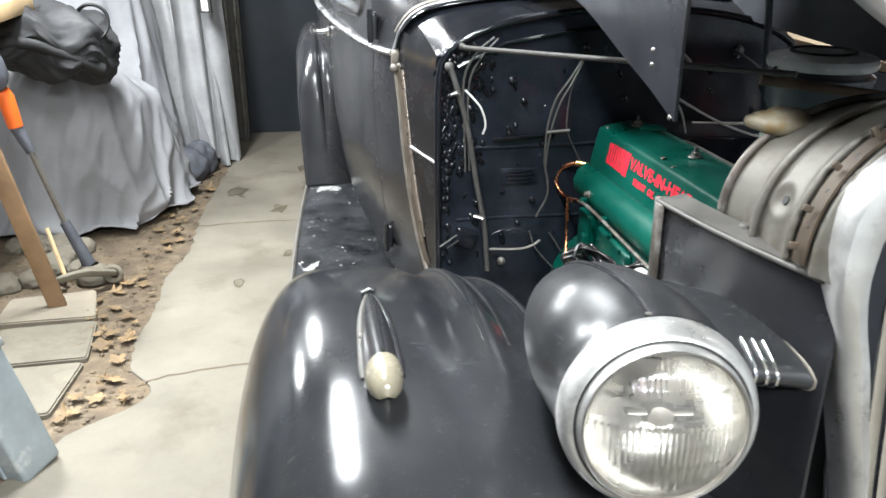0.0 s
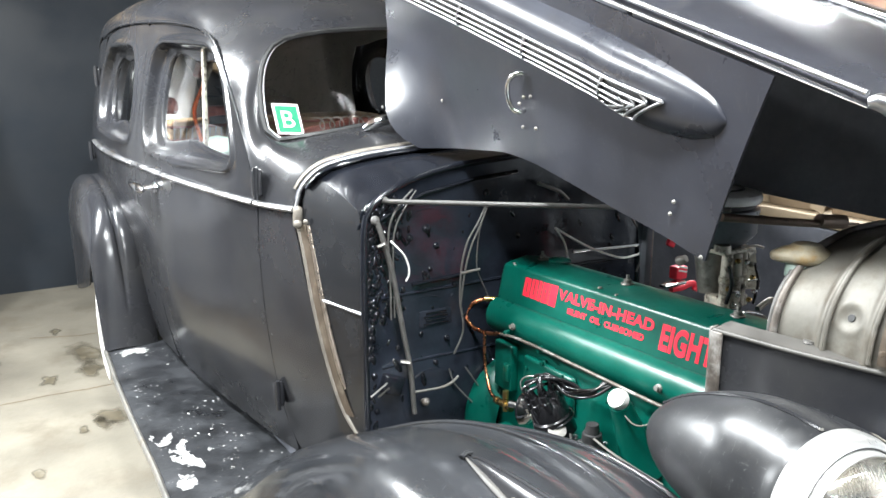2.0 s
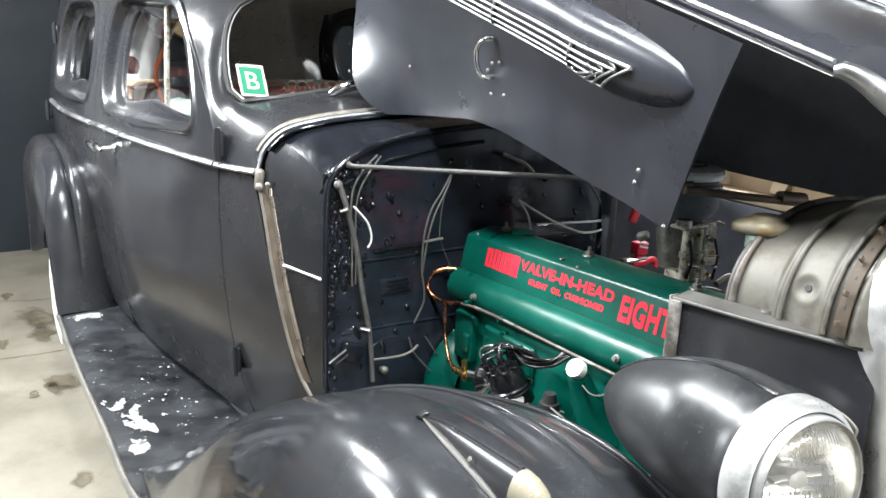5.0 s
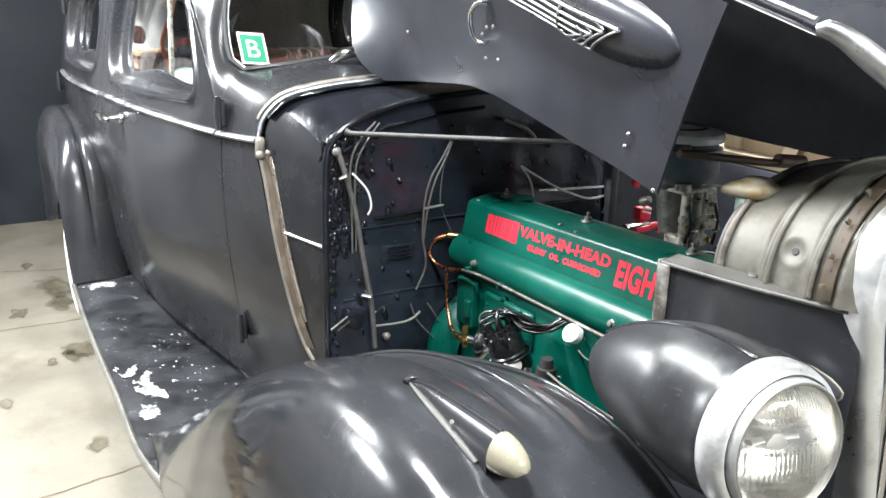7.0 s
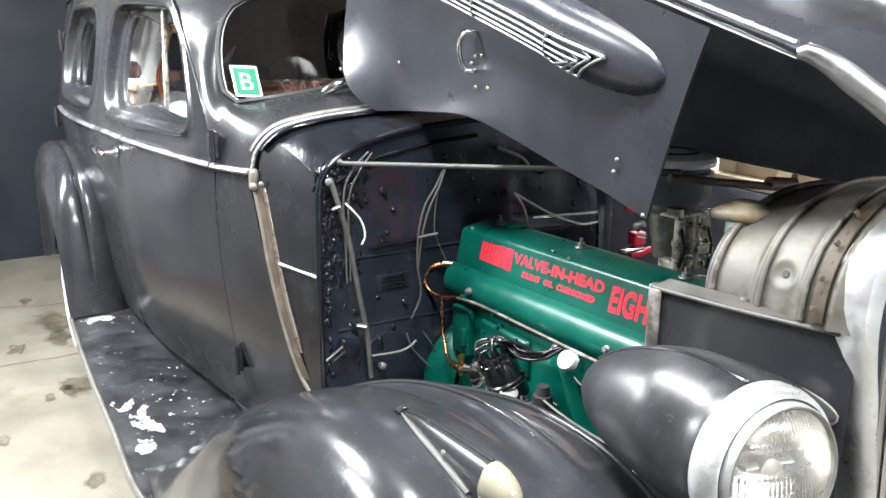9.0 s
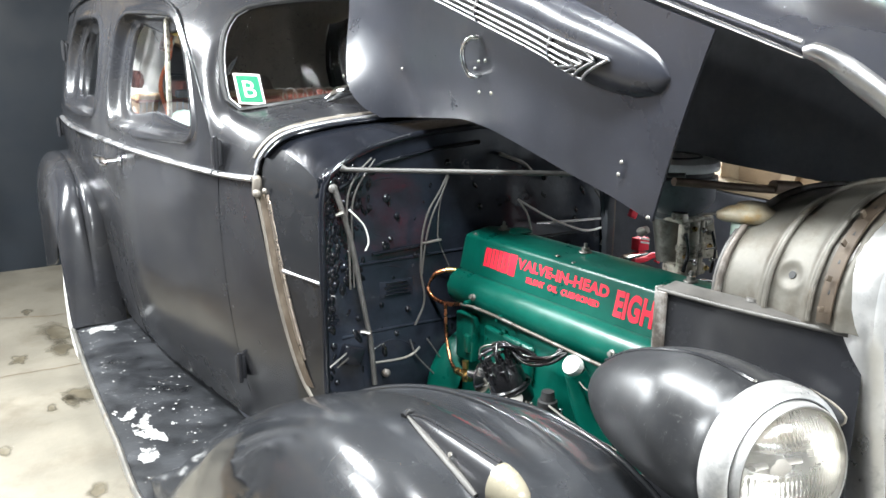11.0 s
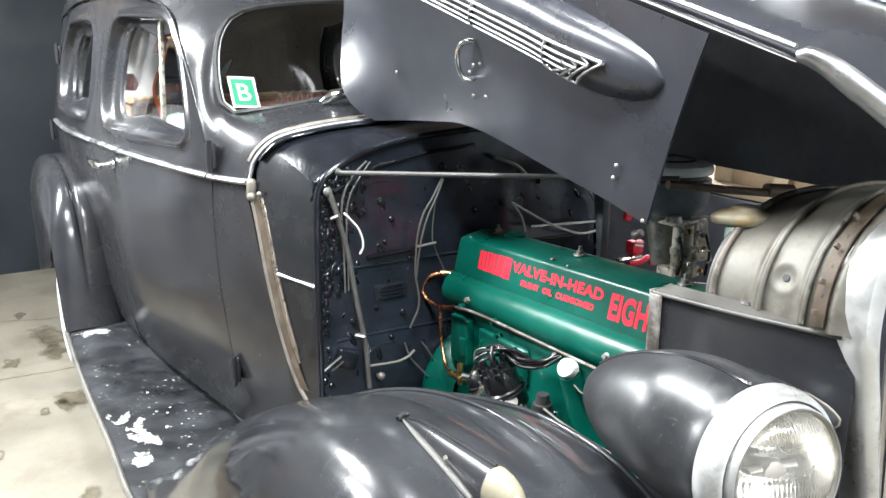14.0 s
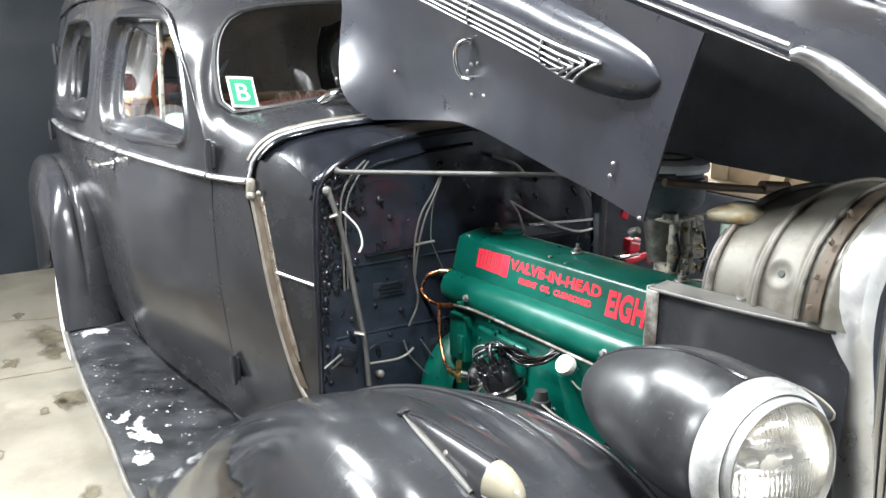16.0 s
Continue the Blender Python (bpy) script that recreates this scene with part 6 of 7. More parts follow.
part("red_foot", tube(curve_of([(0.345, 1.75, 0.978), (0.390, 1.748, 0.978), (0.420, 1.745, 0.986), (0.432, 1.742, 0.975), (0.427, 1.742, 0.964)], 14), 0.009, 10), RED, box_r)
for k in range(2):
    part("white_mark", block((0.034, 0.002, 0.005), pose(0.368, 1.733, 1.030 + 0.011 * k, 0, 14, 0), 0.0006), WHITE, box_r)
part("red_tag", block((0.026, 0.014, 0.040), pose(0.336, 1.75, 1.120, 0, 25, 0), 0.004), RED, engine, "red tag on the bracket")
part("box_bracket", block((0.022, 0.02, 0.22), pose(0.272, 1.78, 1.075), 0.003), SOOT, engine)
part("box_bracket", block((0.012, 0.02, 0.22), pose(0.292, 1.79, 1.085), 0.003), CHANNEL, engine)
part("box_shelf", block((0.075, 0.03, 0.008), pose(0.318, 1.72, 1.005, 0, -3, 0), 0.002), CHROME, engine)
part("shelf_clip", lathe([(0.012, 0), (0.014, 0.006), (0.010, 0.028), (0, 0.030)], axis_to((0.330, 1.72, 1.065), (0.345, 1.66, 1.10)), 14), STEEL, engine)
part("cross_shaft", tube([(-0.05, 1.27, 1.305), (0.31, 1.21, 1.258)], 0.0085, 10), BROWNPIPE, engine, "rusty cross shaft")
part("shaft_coupling", tube([(0.20, 1.228, 1.279), (0.27, 1.217, 1.272)], 0.014, 10), BROWNPIPE, engine)
m = pose(-0.158, 1.003, 1.214, 0, 0, -52)
neck = part("filler_neck", lathe([(0.026, -0.25), (0.026, 0.045), (0.031, 0.050), (0.031, 0.070), (0.026, 0.075)], m, 24), PALEGREEN, engine, "pale green filler neck")
rows = []
for r, h, e in [(0.001, 0.106, 0), (0.018, 0.1055, 0), (0.023, 0.104, 0.0), (0.026, 0.099, 0.1), (0.034, 0.097, 0.5), (0.0405, 0.091, 1), (0.042, 0.086, 1), (0.040, 0.079, 1), (0.034, 0.075, 0.8), (0.026, 0.074, 0.2)]:
    rows.append([m @ Vector(((r + e * 0.017 * abs(math.cos(a)) ** 9 - e * 0.003) * math.cos(a), (r + e * 0.017 * abs(math.cos(a)) ** 9 - e * 0.003) * math.sin(a), h - e * 0.003 * abs(math.cos(a)) ** 9)) for a in np.linspace(0, 2 * math.pi, 48, endpoint=False)])
part("filler_neck_cap", grid_mesh(rows, closed_u=True), CREAM, neck, "yellowed two-eared cap")
part("neck_hose", tube(curve_of([(-0.12, 1.03, 1.26), (-0.05, 1.06, 1.28), (0.05, 1.04, 1.30), (0.15, 1.02, 1.32)], 14), 0.007, 8), GREYWIRE, engine)


# ---- the garage ----
def slab(name, size, at, mat, label="", bevel=0.0):
    return tagged(part(name, block(size, pose(*at), bevel), mat, None, label, smooth=bool(bevel)), label, "", "", "structure")


slab("floor", (9.0, 12.0, 0.2), (-0.6, 1.5, -0.112), DIRT, "brown earth and leaf litter beside the slab")
rows = []
SLAB_EDGE = along([(-5, -2.4), (1.2, -2.3), (1.9, -1.95), (2.25, -1.72), (2.45, -1.60), (2.58, -1.44), (2.70, -1.40), (2.80, -1.47), (2.95, -1.505), (3.3, -1.486), (3.7, -1.480), (3.9, -1.435), (4.5, -1.415), (5.2, -1.36), (5.8, -1.31), (6.3, -1.30)])
rr = random.Random(2)
for y in np.linspace(-4, 6.4, 260):
    e = SLAB_EDGE(y) + 0.018 * (rr.random() - 0.5)
    rows.append([(e, y, -0.03), (e + 0.004, y, -0.004), (e + 0.015, y, 0.0)] + [(e + (3.2 - e) * k, y, 0.0) for k in np.linspace(0.03, 1, 12)])
tagged(part("pavement", grid_mesh(rows), CONCRETE, None, "pale stained concrete slab"), "", "", "", "structure")
for pts in [[(-1.45, 2.72), (-1.3, 2.77), (-1.1, 2.80), (-0.8, 2.84), (0, 2.86)], [(-1.45, 4.33), (-1.1, 4.36), (-0.8, 4.35), (0.5, 4.4)], [(-1.0, 5.3), (-0.7, 5.2), (-0.3, 5.3)]]:
    cr = curve_of([(x, y, 0.0015) for x, y in pts], 40)
    cr = [p + np.array([0.004 * (rr.random() - 0.5), 0.012 * (rr.random() - 0.5), 0]) for p in cr]
    tagged(part("slab_crack", tube(cr, 0.004, 5, flat=0.3), DIRT, None, "dark crack in the slab"), "", "", "", "structure")


def blot(x, y, a):
    """Uneven reach of a stain in the direction a."""
    return 1.5 + 1.1 * noise.noise(Vector((x * 9 + 1.1 * math.cos(a), y * 9 + 1.1 * math.sin(a), 0.3))) + 0.2 * noise.noise(Vector((x * 31 + 2 * math.cos(a), 2 * math.sin(a), y * 17)))


for x, y, r in [(-0.79, 3.97, 0.085), (-0.85, 3.90, 0.05), (-0.935, 3.87, 0.030), (-0.76, 4.88, 0.13), (-0.78, 4.62, 0.09), (-0.86, 5.35, 0.05), (-0.99, 4.55, 0.05), (-1.15, 3.55, 0.035), (-0.90, 3.05, 0.05), (-1.25, 4.9, 0.08)]:
    bm = bmesh.new()
    fade = bm.verts.layers.float.new("fade")
    rings = []
    for k in range(7):
        ring = [bm.verts.new((x + blot(x, y, a) * r * k / 6 * 0.75 * math.cos(a), y + blot(x, y, a) * r * k / 6 * 1.2 * math.sin(a), 0.0012)) for a in np.linspace(0, 2 * math.pi, 28, endpoint=False)] if k else [bm.verts.new((x, y, 0.0012))]
        for v in ring:
            v[fade] = 1.0 - k / 6
        rings.append(ring)
    for a, b in zip(rings, rings[1:]):
        for j in range(28):
            bm.faces.new((a[0], b[j], b[(j + 1) % 28]) if len(a) == 1 else (a[j], b[j], b[(j + 1) % 28], a[(j + 1) % 28]))
    tagged(part("oil_stain", bm, OILSTAIN, None, "dark oil stain on the slab", smooth=False), "", "", "", "structure")
slab("wall_back", (9.0, 0.12, 3.2), (-0.6, 6.42, 1.5), NAVY, "dark navy sheet-metal rear door")
slab("beam", (9.0, 0.14, 0.16), (-0.6, 6.30, 2.13), PINE, "pale timber beam over the rear door")
slab("wall_right", (0.12, 6.3, 3.2), (3.0, 4.35, 1.5), PLY, "varnished brown plywood wall")
# this wall and wall_front are never seen; added as pale reflectors
slab("wall_right_front", (0.12, 5.7, 3.2), (3.0, -1.65, 1.5), BOUNCE_WALL, "unseen pale blue-grey bounce wall")
slab("wall_left", (0.12, 4.5, 3.2), (-3.5, 5.25, 1.5), GREYWALL, "grey painted wall behind the tarpaulins")
# out of view; dark so that the car's paint reflects less
slab("wall_left_front", (0.12, 7.5, 3.2), (-3.5, -0.75, 1.5), NAVY, "unseen dark navy wall added to darken reflections")
slab("wall_front", (9.0, 0.12, 3.2), (-0.6, -3.6, 1.5), BOUNCE_WALL, "unseen pale blue-grey bounce wall")
# never in view; its pale tone fills the darks and shows in the paint
slab("ceiling", (9.0, 12.0, 0.1), (-0.6, 1.5, 2.85), CEILING, "unseen pale ceiling added to bounce light")


def tube_fixture(x, y, z, length, watts, turn):
    base = thing("ceiling_light", "unseen white tube light fitting added on the ceiling", "light", (x, y, z), "ceiling lights")
    part("tray", block((0.30, length + 0.08, 0.04), pose(x, y, z + 0.05, 0, 0, turn), 0.008), WHITE, base)
    tube_lamp(x, y, z + 0.012, length, watts, turn)


# lamps and trays are out of view, placed to set the paint's highlights
tube_fixture(-1.66, 3.40, 2.72, 0.55, 150, 0)
tube_fixture(-2.60, 3.10, 2.72, 0.55, 150, 0)
tube_fixture(2.05, 2.95, 2.72, 1.2, 112, 0)
tube_fixture(-0.95, 1.2, 2.72, 1.2, 82, 0)
# added fill from behind the camera, lifts the dark areas
tube_fixture(-0.3, -1.5, 2.72, 1.5, 215, 90)


# ---- inside the car ----
def soft_block(size, at, bevel, turn=0.0):
    bm = block(size, pose(*at, 0, 0, turn), bevel, segments=4)
    return bm


bm = soft_block((1.10, 0.62, 0.20), (0, 3.25, 0.72), 0.07)
seat = part("front_seat", bm, UPHOLSTERY, car, "dark brown bench seat")
part("seat_back", moved(soft_block((1.10, 0.16, 0.62), (0, 0, 0), 0.07), pose(0, 3.62, 0.98, -10)), UPHOLSTERY, seat)
part("rear_seat", soft_block((1.15, 0.60, 0.24), (0, 4.60, 0.72), 0.08), UPHOLSTERY, car)
part("rear_seat_back", moved(soft_block((1.15, 0.18, 0.60), (0, 0, 0), 0.08), pose(0, 4.98, 1.05, -12)), UPHOLSTERY, car)
part("dashboard", moved(soft_block((1.02, 0.10, 0.22), (0, 0, 0), 0.03), pose(0, 2.50, 1.22)), UPHOLSTERY, car)
part("dash_top", thick(grid_mesh([[(x, y, 1.352 - 0.20 * (y - 2.44)) for x in np.linspace(-0.53, 0.53, 9)] for y in np.linspace(2.45, 2.60, 4)]), 0.01), UPHOLSTERY, car)
wm = axis_to((-0.30, 2.86, 1.12), (-0.30, 3.2, 1.32))
pts = [wm @ Vector((0.21 * math.cos(a), 0.21 * math.sin(a), 0)) for a in np.linspace(0, 2 * math.pi, 40)]
sw = part("steering_wheel", tube(pts, 0.011, 10), RUBBER_SHADE, car)
for k in range(3):
    a = k * 2.094 + 0.5
    part("spoke", tube([wm @ Vector((0, 0, -0.02)), wm @ Vector((0.21 * math.cos(a), 0.21 * math.sin(a), 0))], 0.008, 6), RUBBER_SHADE, sw)
part("steering_column", tube([wm @ Vector((0, 0, 0)), wm @ Vector((0, 0, -0.55))], 0.020, 10), SOOT, car)
part("window_channel", block((0.014, 0.022, 0.36), pose(-0.560, 2.985, 1.455, 6), 0.003), CARBGREY, car, "grey window guide channel")

# loose things on the seats
REDCLOTH = material("rust-red cloth", (0.20, 0.05, 0.035), 0.5, vary=0.2)
YELLOW = material("yellow plastic", (0.75, 0.5, 0.04), 0.45, vary=0.1)
crate = thing("wire_crate", "red wire-mesh crate on the car seat", "crate", (-0.15, 3.62, 1.22))
for k in range(3):
    z = 1.225 + 0.05 * k
    part("band", tube([(-0.55, 3.50, z), (0.40, 3.50, z), (0.40, 3.78, z), (-0.55, 3.78, z), (-0.55, 3.50, z)], 0.006, 6), REDCLOTH, crate)
bm = bmesh.new()
for i in range(14):
    x = -0.55 + 0.30 * i / 13
    tube([(x, 3.497, 1.225), (x + 0.012, 3.497, 1.325)], 0.003, 5, bm)
part("mesh_wires", bm, STEEL, crate, kind="stuff")
part("crate_liner", block((0.90, 0.24, 0.10), pose(-0.075, 3.64, 1.29), 0.02), BROWNWOOD, crate)


def sack(name, label, at, size, mat, seed, category="sack"):
    bm = bmesh.new()
    bmesh.ops.create_icosphere(bm, subdivisions=4, radius=1)
    for v in bm.verts:
        d = v.co.normalized()
        f = 1 + 0.16 * noise.noise(d * 2.3 + Vector((seed, 0, 0))) + 0.07 * noise.noise(d * 6 + Vector((0, seed, 0)))
        v.co = Vector((d.x * size[0] * f, d.y * size[1] * f, max(-size[2] * 0.8, d.z * size[2] * f)))
        v.co += Vector(at) + Vector((0, 0, size[2] * 0.8))
    ob = part(name, bm, mat, None, label)
    return tagged(ob, label, category)


sack("white_bag", "crumpled white bag on the rear seat", (-0.37, 4.36, 0.84), (0.17, 0.24, 0.48), OFFWHITE, 3)
sack("cloth_bundle", "pale folded cloth on the front seat", (-0.22, 3.20, 0.82), (0.26, 0.18, 0.24), TARP, 5, "cloth")
cord = thing("hanging_cord", "orange cord looped over the car seat", "cord", (-0.35, 3.5, 1.29))
part("loop", tube(curve_of([(-0.42, 3.46, 1.62), (-0.43, 3.44, 1.50), (-0.47, 3.45, 1.40), (-0.46, 3.46, 1.32), (-0.42, 3.44, 1.20), (-0.36, 3.42, 1.16)], 24), 0.008, 8), ORANGE, cord)
part("clamp", block((0.05, 0.06, 0.12), pose(-0.40, 3.46, 1.63, 0, 25, 20), 0.012), YELLOW, cord, "yellow plastic clamp")
part("clamp_jaw", block((0.03, 0.04, 0.10), pose(-0.43, 3.46, 1.56, 0, 25, 20), 0.008), REDCLOTH, cord)


toolbox = thing("tool_case", "rust-red and orange tool case on the car seat", "tool case", (-0.40, 3.40, 1.30))
part("case_body", block((0.08, 0.09, 0.065), pose(-0.385, 3.42, 1.375, 0, 0, 15), 0.012), REDCLOTH, toolbox)
part("case_latch", block((0.10, 0.02, 0.03), pose(-0.395, 3.36, 1.36, 0, 0, 15), 0.006), SOOT, toolbox)
part("case_side", block((0.03, 0.10, 0.08), pose(-0.325, 3.42, 1.38, 0, 0, 15), 0.008), ORANGE, toolbox)
sack("folded_sheet", "pale green folded sheet on the car seat", (-0.41, 3.32, 1.20), (0.11, 0.09, 0.055), PALEGREEN, 9, "sheet")
sack("red_rag", "red rag on the wire crate", (-0.555, 3.46, 1.38), (0.025, 0.04, 0.035), REDCLOTH, 4, "rag")
sack("dark_glove", "dark work glove stuffed beside the crate", (-0.60, 3.52, 1.46), (0.03, 0.05, 0.04), SOOT, 6, "glove")


sack("dash_cloth", "rust-red cloth lying along the dashboard", (-0.12, 2.60, 1.345), (0.26, 0.045, 0.035), REDCLOTH, 12, "cloth")
coil = thing("wire_coil", "loose coil of bright wire on the dashboard", "wire", (-0.20, 2.56, 1.385))
part("turns", tube([(-0.36 + 0.36 * t + 0.012 * math.sin(70 * t), 2.535 + 0.02 * math.cos(70 * t), 1.405 + 0.016 * math.sin(70 * t + 1)) for t in np.linspace(0, 1, 160)], 0.0022, 6), STEEL, coil)


# ---- left side of the garage ----
def draped(name, label, cx, cy, rx, ry, top, seed, mat, turn):
    """A tarpaulin over a heap: a rounded top whose slanting folds deepen towards the ground."""
    rows, n = [], 240
    for k in np.linspace(0, 1, 64):
        row = []
        for a in np.linspace(0, 2 * math.pi, n, endpoint=False):
            c, q = math.cos(a), math.sin(a)
            e = (abs(c) ** 2.3 + abs(q) ** 2.3) ** (-1 / 2.3)
            spread = (0.02 + 0.98 * min(1, k / 0.42) ** 0.8) * 0.74 + 0.26 * max(0, (k - 0.42) / 0.58) ** 0.8
            fold = max(0, k - 0.18) ** 0.8
            warp = noise.noise(Vector((c * 1.2, q * 1.2, k * 0.8 + seed)))
            ph = a * 5 + turn * k + 9 * warp
            ridge = 1 - 2 * abs(math.sin(ph / 2)) ** 0.8
            fine = 1 - 2 * abs(noise.noise(Vector((c * 2.6 - turn * 0.4 * k * q, q * 2.6 + turn * 0.4 * k * c, 1.2 * k + seed * 2)))) ** 0.7
            crumple = noise.noise(Vector((c * 5.5 + k * 2, q * 5.5 - k * 2, k * 4 + seed)))
            slant = 1 - 2 * abs(noise.noise(Vector((c * 4.2 + q * 1.5 - turn * 0.55 * k * q, q * 4.2 - c * 1.5 + turn * 0.55 * k * c, 2.6 * k + seed * 3)))) ** 0.6
            wob = fold * (0.045 * ridge + 0.060 * fine + 0.050 * slant) + 0.12 * fold * warp + 0.036 * crumple * min(1, k / 0.3)
            t = (k - 0.42) / 0.58
            z = top * (1 - 0.22 * (k / 0.42) ** 2) if k < 0.42 else top * 0.78 * max(0, 1 - t) ** 1.15
            hump = 0.20 * noise.noise(Vector((cx + rx * c * spread * 1.6, cy + ry * q * spread * 1.6, seed)))
            z = max(0.012 + 0.02 * (1 + math.sin(a * 9)), z + (hump + 0.02 * fine) * (1 - k))
            row.append((cx + rx * c * e * (spread + wob), cy + ry * q * e * (spread + wob), z))
        rows.append(row)
    base = thing(name, label, "tarpaulin", (cx, cy, 0))
    part("sheet", grid_mesh(rows, closed_u=True), mat, base)
    part("hem", tube([Vector(p) + Vector((0, 0, 0.006)) for p in rows[-1] + rows[-1][:1]], 0.006, 6, caps=False), mat, base)


draped("covered_motorbike", "grey tarpaulin draped in folds over a low heap", -2.06, 4.80, 0.56, 0.58, 0.90, 1.3, TARP, 9)
draped("tall_cover", "darker grey cover hanging over a tall stack", -2.12, 5.36, 0.54, 0.42, 1.55, 7.7, material("darker grey cover", (0.20, 0.20, 0.212), 0.6, vary=0.15, scale=5, bump=0.003, bump_scale=14), 4)
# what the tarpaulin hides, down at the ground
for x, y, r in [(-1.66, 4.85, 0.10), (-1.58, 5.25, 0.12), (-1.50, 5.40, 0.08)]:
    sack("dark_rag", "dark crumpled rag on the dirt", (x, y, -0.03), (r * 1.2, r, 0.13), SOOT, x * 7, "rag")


def bag():
    m = pose(-2.00, 4.15, 0.975, 0, 5, 12)
    base = thing("leather_bag", "black leather bag lying on the grey tarpaulin", "bag", (-1.95, 4.05, 0.80))
    bm = bmesh.new()
    bmesh.ops.create_icosphere(bm, subdivisions=5, radius=1)
    for v in bm.verts:
        d = v.co.normalized()
        e = (abs(d.x) ** 3 + abs(d.y) ** 3 + abs(d.z) ** 3) ** (-1 / 3)
        f = e * (1 + 0.10 * noise.noise(d * 3) + 0.05 * noise.noise(d * 9))
        v.co = m @ Vector((d.x * 0.34 * f, d.y * 0.25 * f, d.z * 0.155 * f + 0.05 - 0.06 * d.x + 0.03 * math.sin(9 * d.x + 5 * d.y)))
    part("bag_body", bm, LEATHER, base)
    part("strap", tube(curve_of([m @ Vector(p) for p in [(0.16, -0.10, 0.16), (0.22, -0.16, 0.22), (0.29, -0.17, 0.20), (0.30, -0.17, 0.12), (0.24, -0.18, 0.06), (0.18, -0.2, 0.05)]], 24), 0.013, 10, flat=0.6), LEATHER, base)
    part("fold", tube(curve_of([m @ Vector(p) for p in [(-0.24, -0.22, 0.02), (-0.05, -0.24, 0.06), (0.15, -0.22, 0.0), (0.27, -0.18, -0.06)]], 16), 0.03, 10), LEATHER, base)


bag()


def trimmer():
    base = thing("string_trimmer", "orange and black string trimmer leaning on the tarpaulin", "trimmer", (-1.80, 3.68, 0.0))
    line = [Vector((-2.02, 3.60, 0.93)), Vector((-2.002, 3.615, 0.86)), Vector((-1.985, 3.62, 0.735)), Vector((-1.945, 3.625, 0.625)), Vector((-1.88, 3.68, 0.29)), Vector((-1.81, 3.69, 0.08))]
    part("motor_housing", tube([line[0] + Vector((-0.05, 0, 0.14)), line[0] + Vector((-0.02, 0, 0.07)), line[0], line[1] + Vector((0, 0, 0.05))], [0.045, 0.062, 0.058, 0.034], 14), SOOT, base)
    part("housing_band", tube([line[0] + Vector((-0.045, -0.002, 0.02)), line[0] + Vector((0.03, -0.01, 0.03))], 0.030, 10), ORANGE, base)
    part("grip", tube([line[0] + (line[1] - line[0]) * 0.6, line[1], line[2]], [0.030, 0.036, 0.030], 14), ORANGE, base, "orange grip")
    part("collar", tube([line[2], line[3]], [0.026, 0.020], 12), SOOT, base)
    part("shaft", tube([line[3], line[4]], 0.012, 10), STEEL, base, "bare metal shaft")
    part("neck", tube([line[4], line[5]], [0.022, 0.030], 12), SOOT, base)
    part("spool_head", lathe([(0.07, 0.0), (0.075, 0.03), (0.06, 0.06), (0.03, 0.08)], pose(-1.80, 3.69, 0.0), 20), STONE, base)
    part("guard", tube(curve_of([(-1.93, 3.62, 0.03), (-1.90, 3.55, 0.07), (-1.80, 3.56, 0.09), (-1.71, 3.62, 0.06), (-1.70, 3.70, 0.03)], 16), 0.03, 8, flat=0.6), STONE, base)
    part("guard_ring", tube([(-1.70 + 0.035 * math.cos(a), 3.63, 0.05 + 0.035 * math.sin(a)) for a in np.linspace(0, 2 * math.pi, 20)], 0.012, 8), STONE, base)


trimmer()
ob = part("leaning_plank", moved(block((0.07, 0.03, 1.0), None, 0.004), pose(-1.95, 3.36, 0.43, 4, -10, 8)), BROWNWOOD, None, "brown plank leaning beside the tarpaulin")
tagged(ob, "brown plank leaning beside the tarpaulin", "plank")
ob = part("thin_stick", tube([(-1.90, 3.64, 0.02), (-1.98, 3.75, 0.24)], 0.010, 6), PINE, None)
tagged(ob, "thin pale stick standing in the rubble", "stick")
# shelf whose pine edge hangs over the heap
shelf = thing("shelf", "pale pine shelf with a diagonal brace on the wall", "shelf", (-2.3, 3.2, 1.15))
part("shelf_board", block((0.62, 1.10, 0.03), pose(-2.305, 3.55, 1.205), 0.003), PINE, shelf)
part("shelf_edge", block((0.03, 1.10, 0.07), pose(-1.985, 3.55, 1.185), 0.003), PINE, shelf)
part("brace", moved(block((0.05, 0.03, 0.75), None, 0.003), pose(-2.30, 3.42, 1.02, 0, 48, 0)), PINE, shelf)
# boards and jamb by the rear opening
boards = thing("leaning_boards", "whitewashed boards leaning beside the rear door", "boards", (-1.4, 5.6, 0))
for i, (x0, y0, x1, y1, w, m_) in enumerate([(-1.36, 5.52, -1.50, 5.75, 0.10, WHITEWOOD), (-1.45, 5.48, -1.66, 5.7, 0.09, TARP), (-1.30, 5.62, -1.40, 5.85, 0.09, WHITEWOOD), (-1.55, 5.42, -1.80, 5.7, 0.08, WHITEWOOD)]):
    a, b = Vector((x0, y0, 0.0)), Vector((x1, y1, 1.95))
    m = axis_to(a, b) @ pose(0, 0, 0.98, 0, 0, 0)
    part("board", block((w, 0.025, 1.97) if i % 2 else (0.025, w, 1.97), m, 0.003), m_, boards)
part("sheet_fold", thick(grid_mesh([[(-1.27 - 0.40 * u - 0.10 * k + 0.02 * math.sin(17 * u + 3 * k), 5.62 - 0.22 * u - 0.06 * k + 0.03 * math.cos(23 * u + k) * (0.4 + k), 0.01 + 0.25 * u * u + (2.0 - 0.25 * u * u) * k) for u in np.linspace(0, 1, 40)] for k in np.linspace(0, 1, 14)]), 0.006), WHITEWOOD, boards, "white rippled sheet")
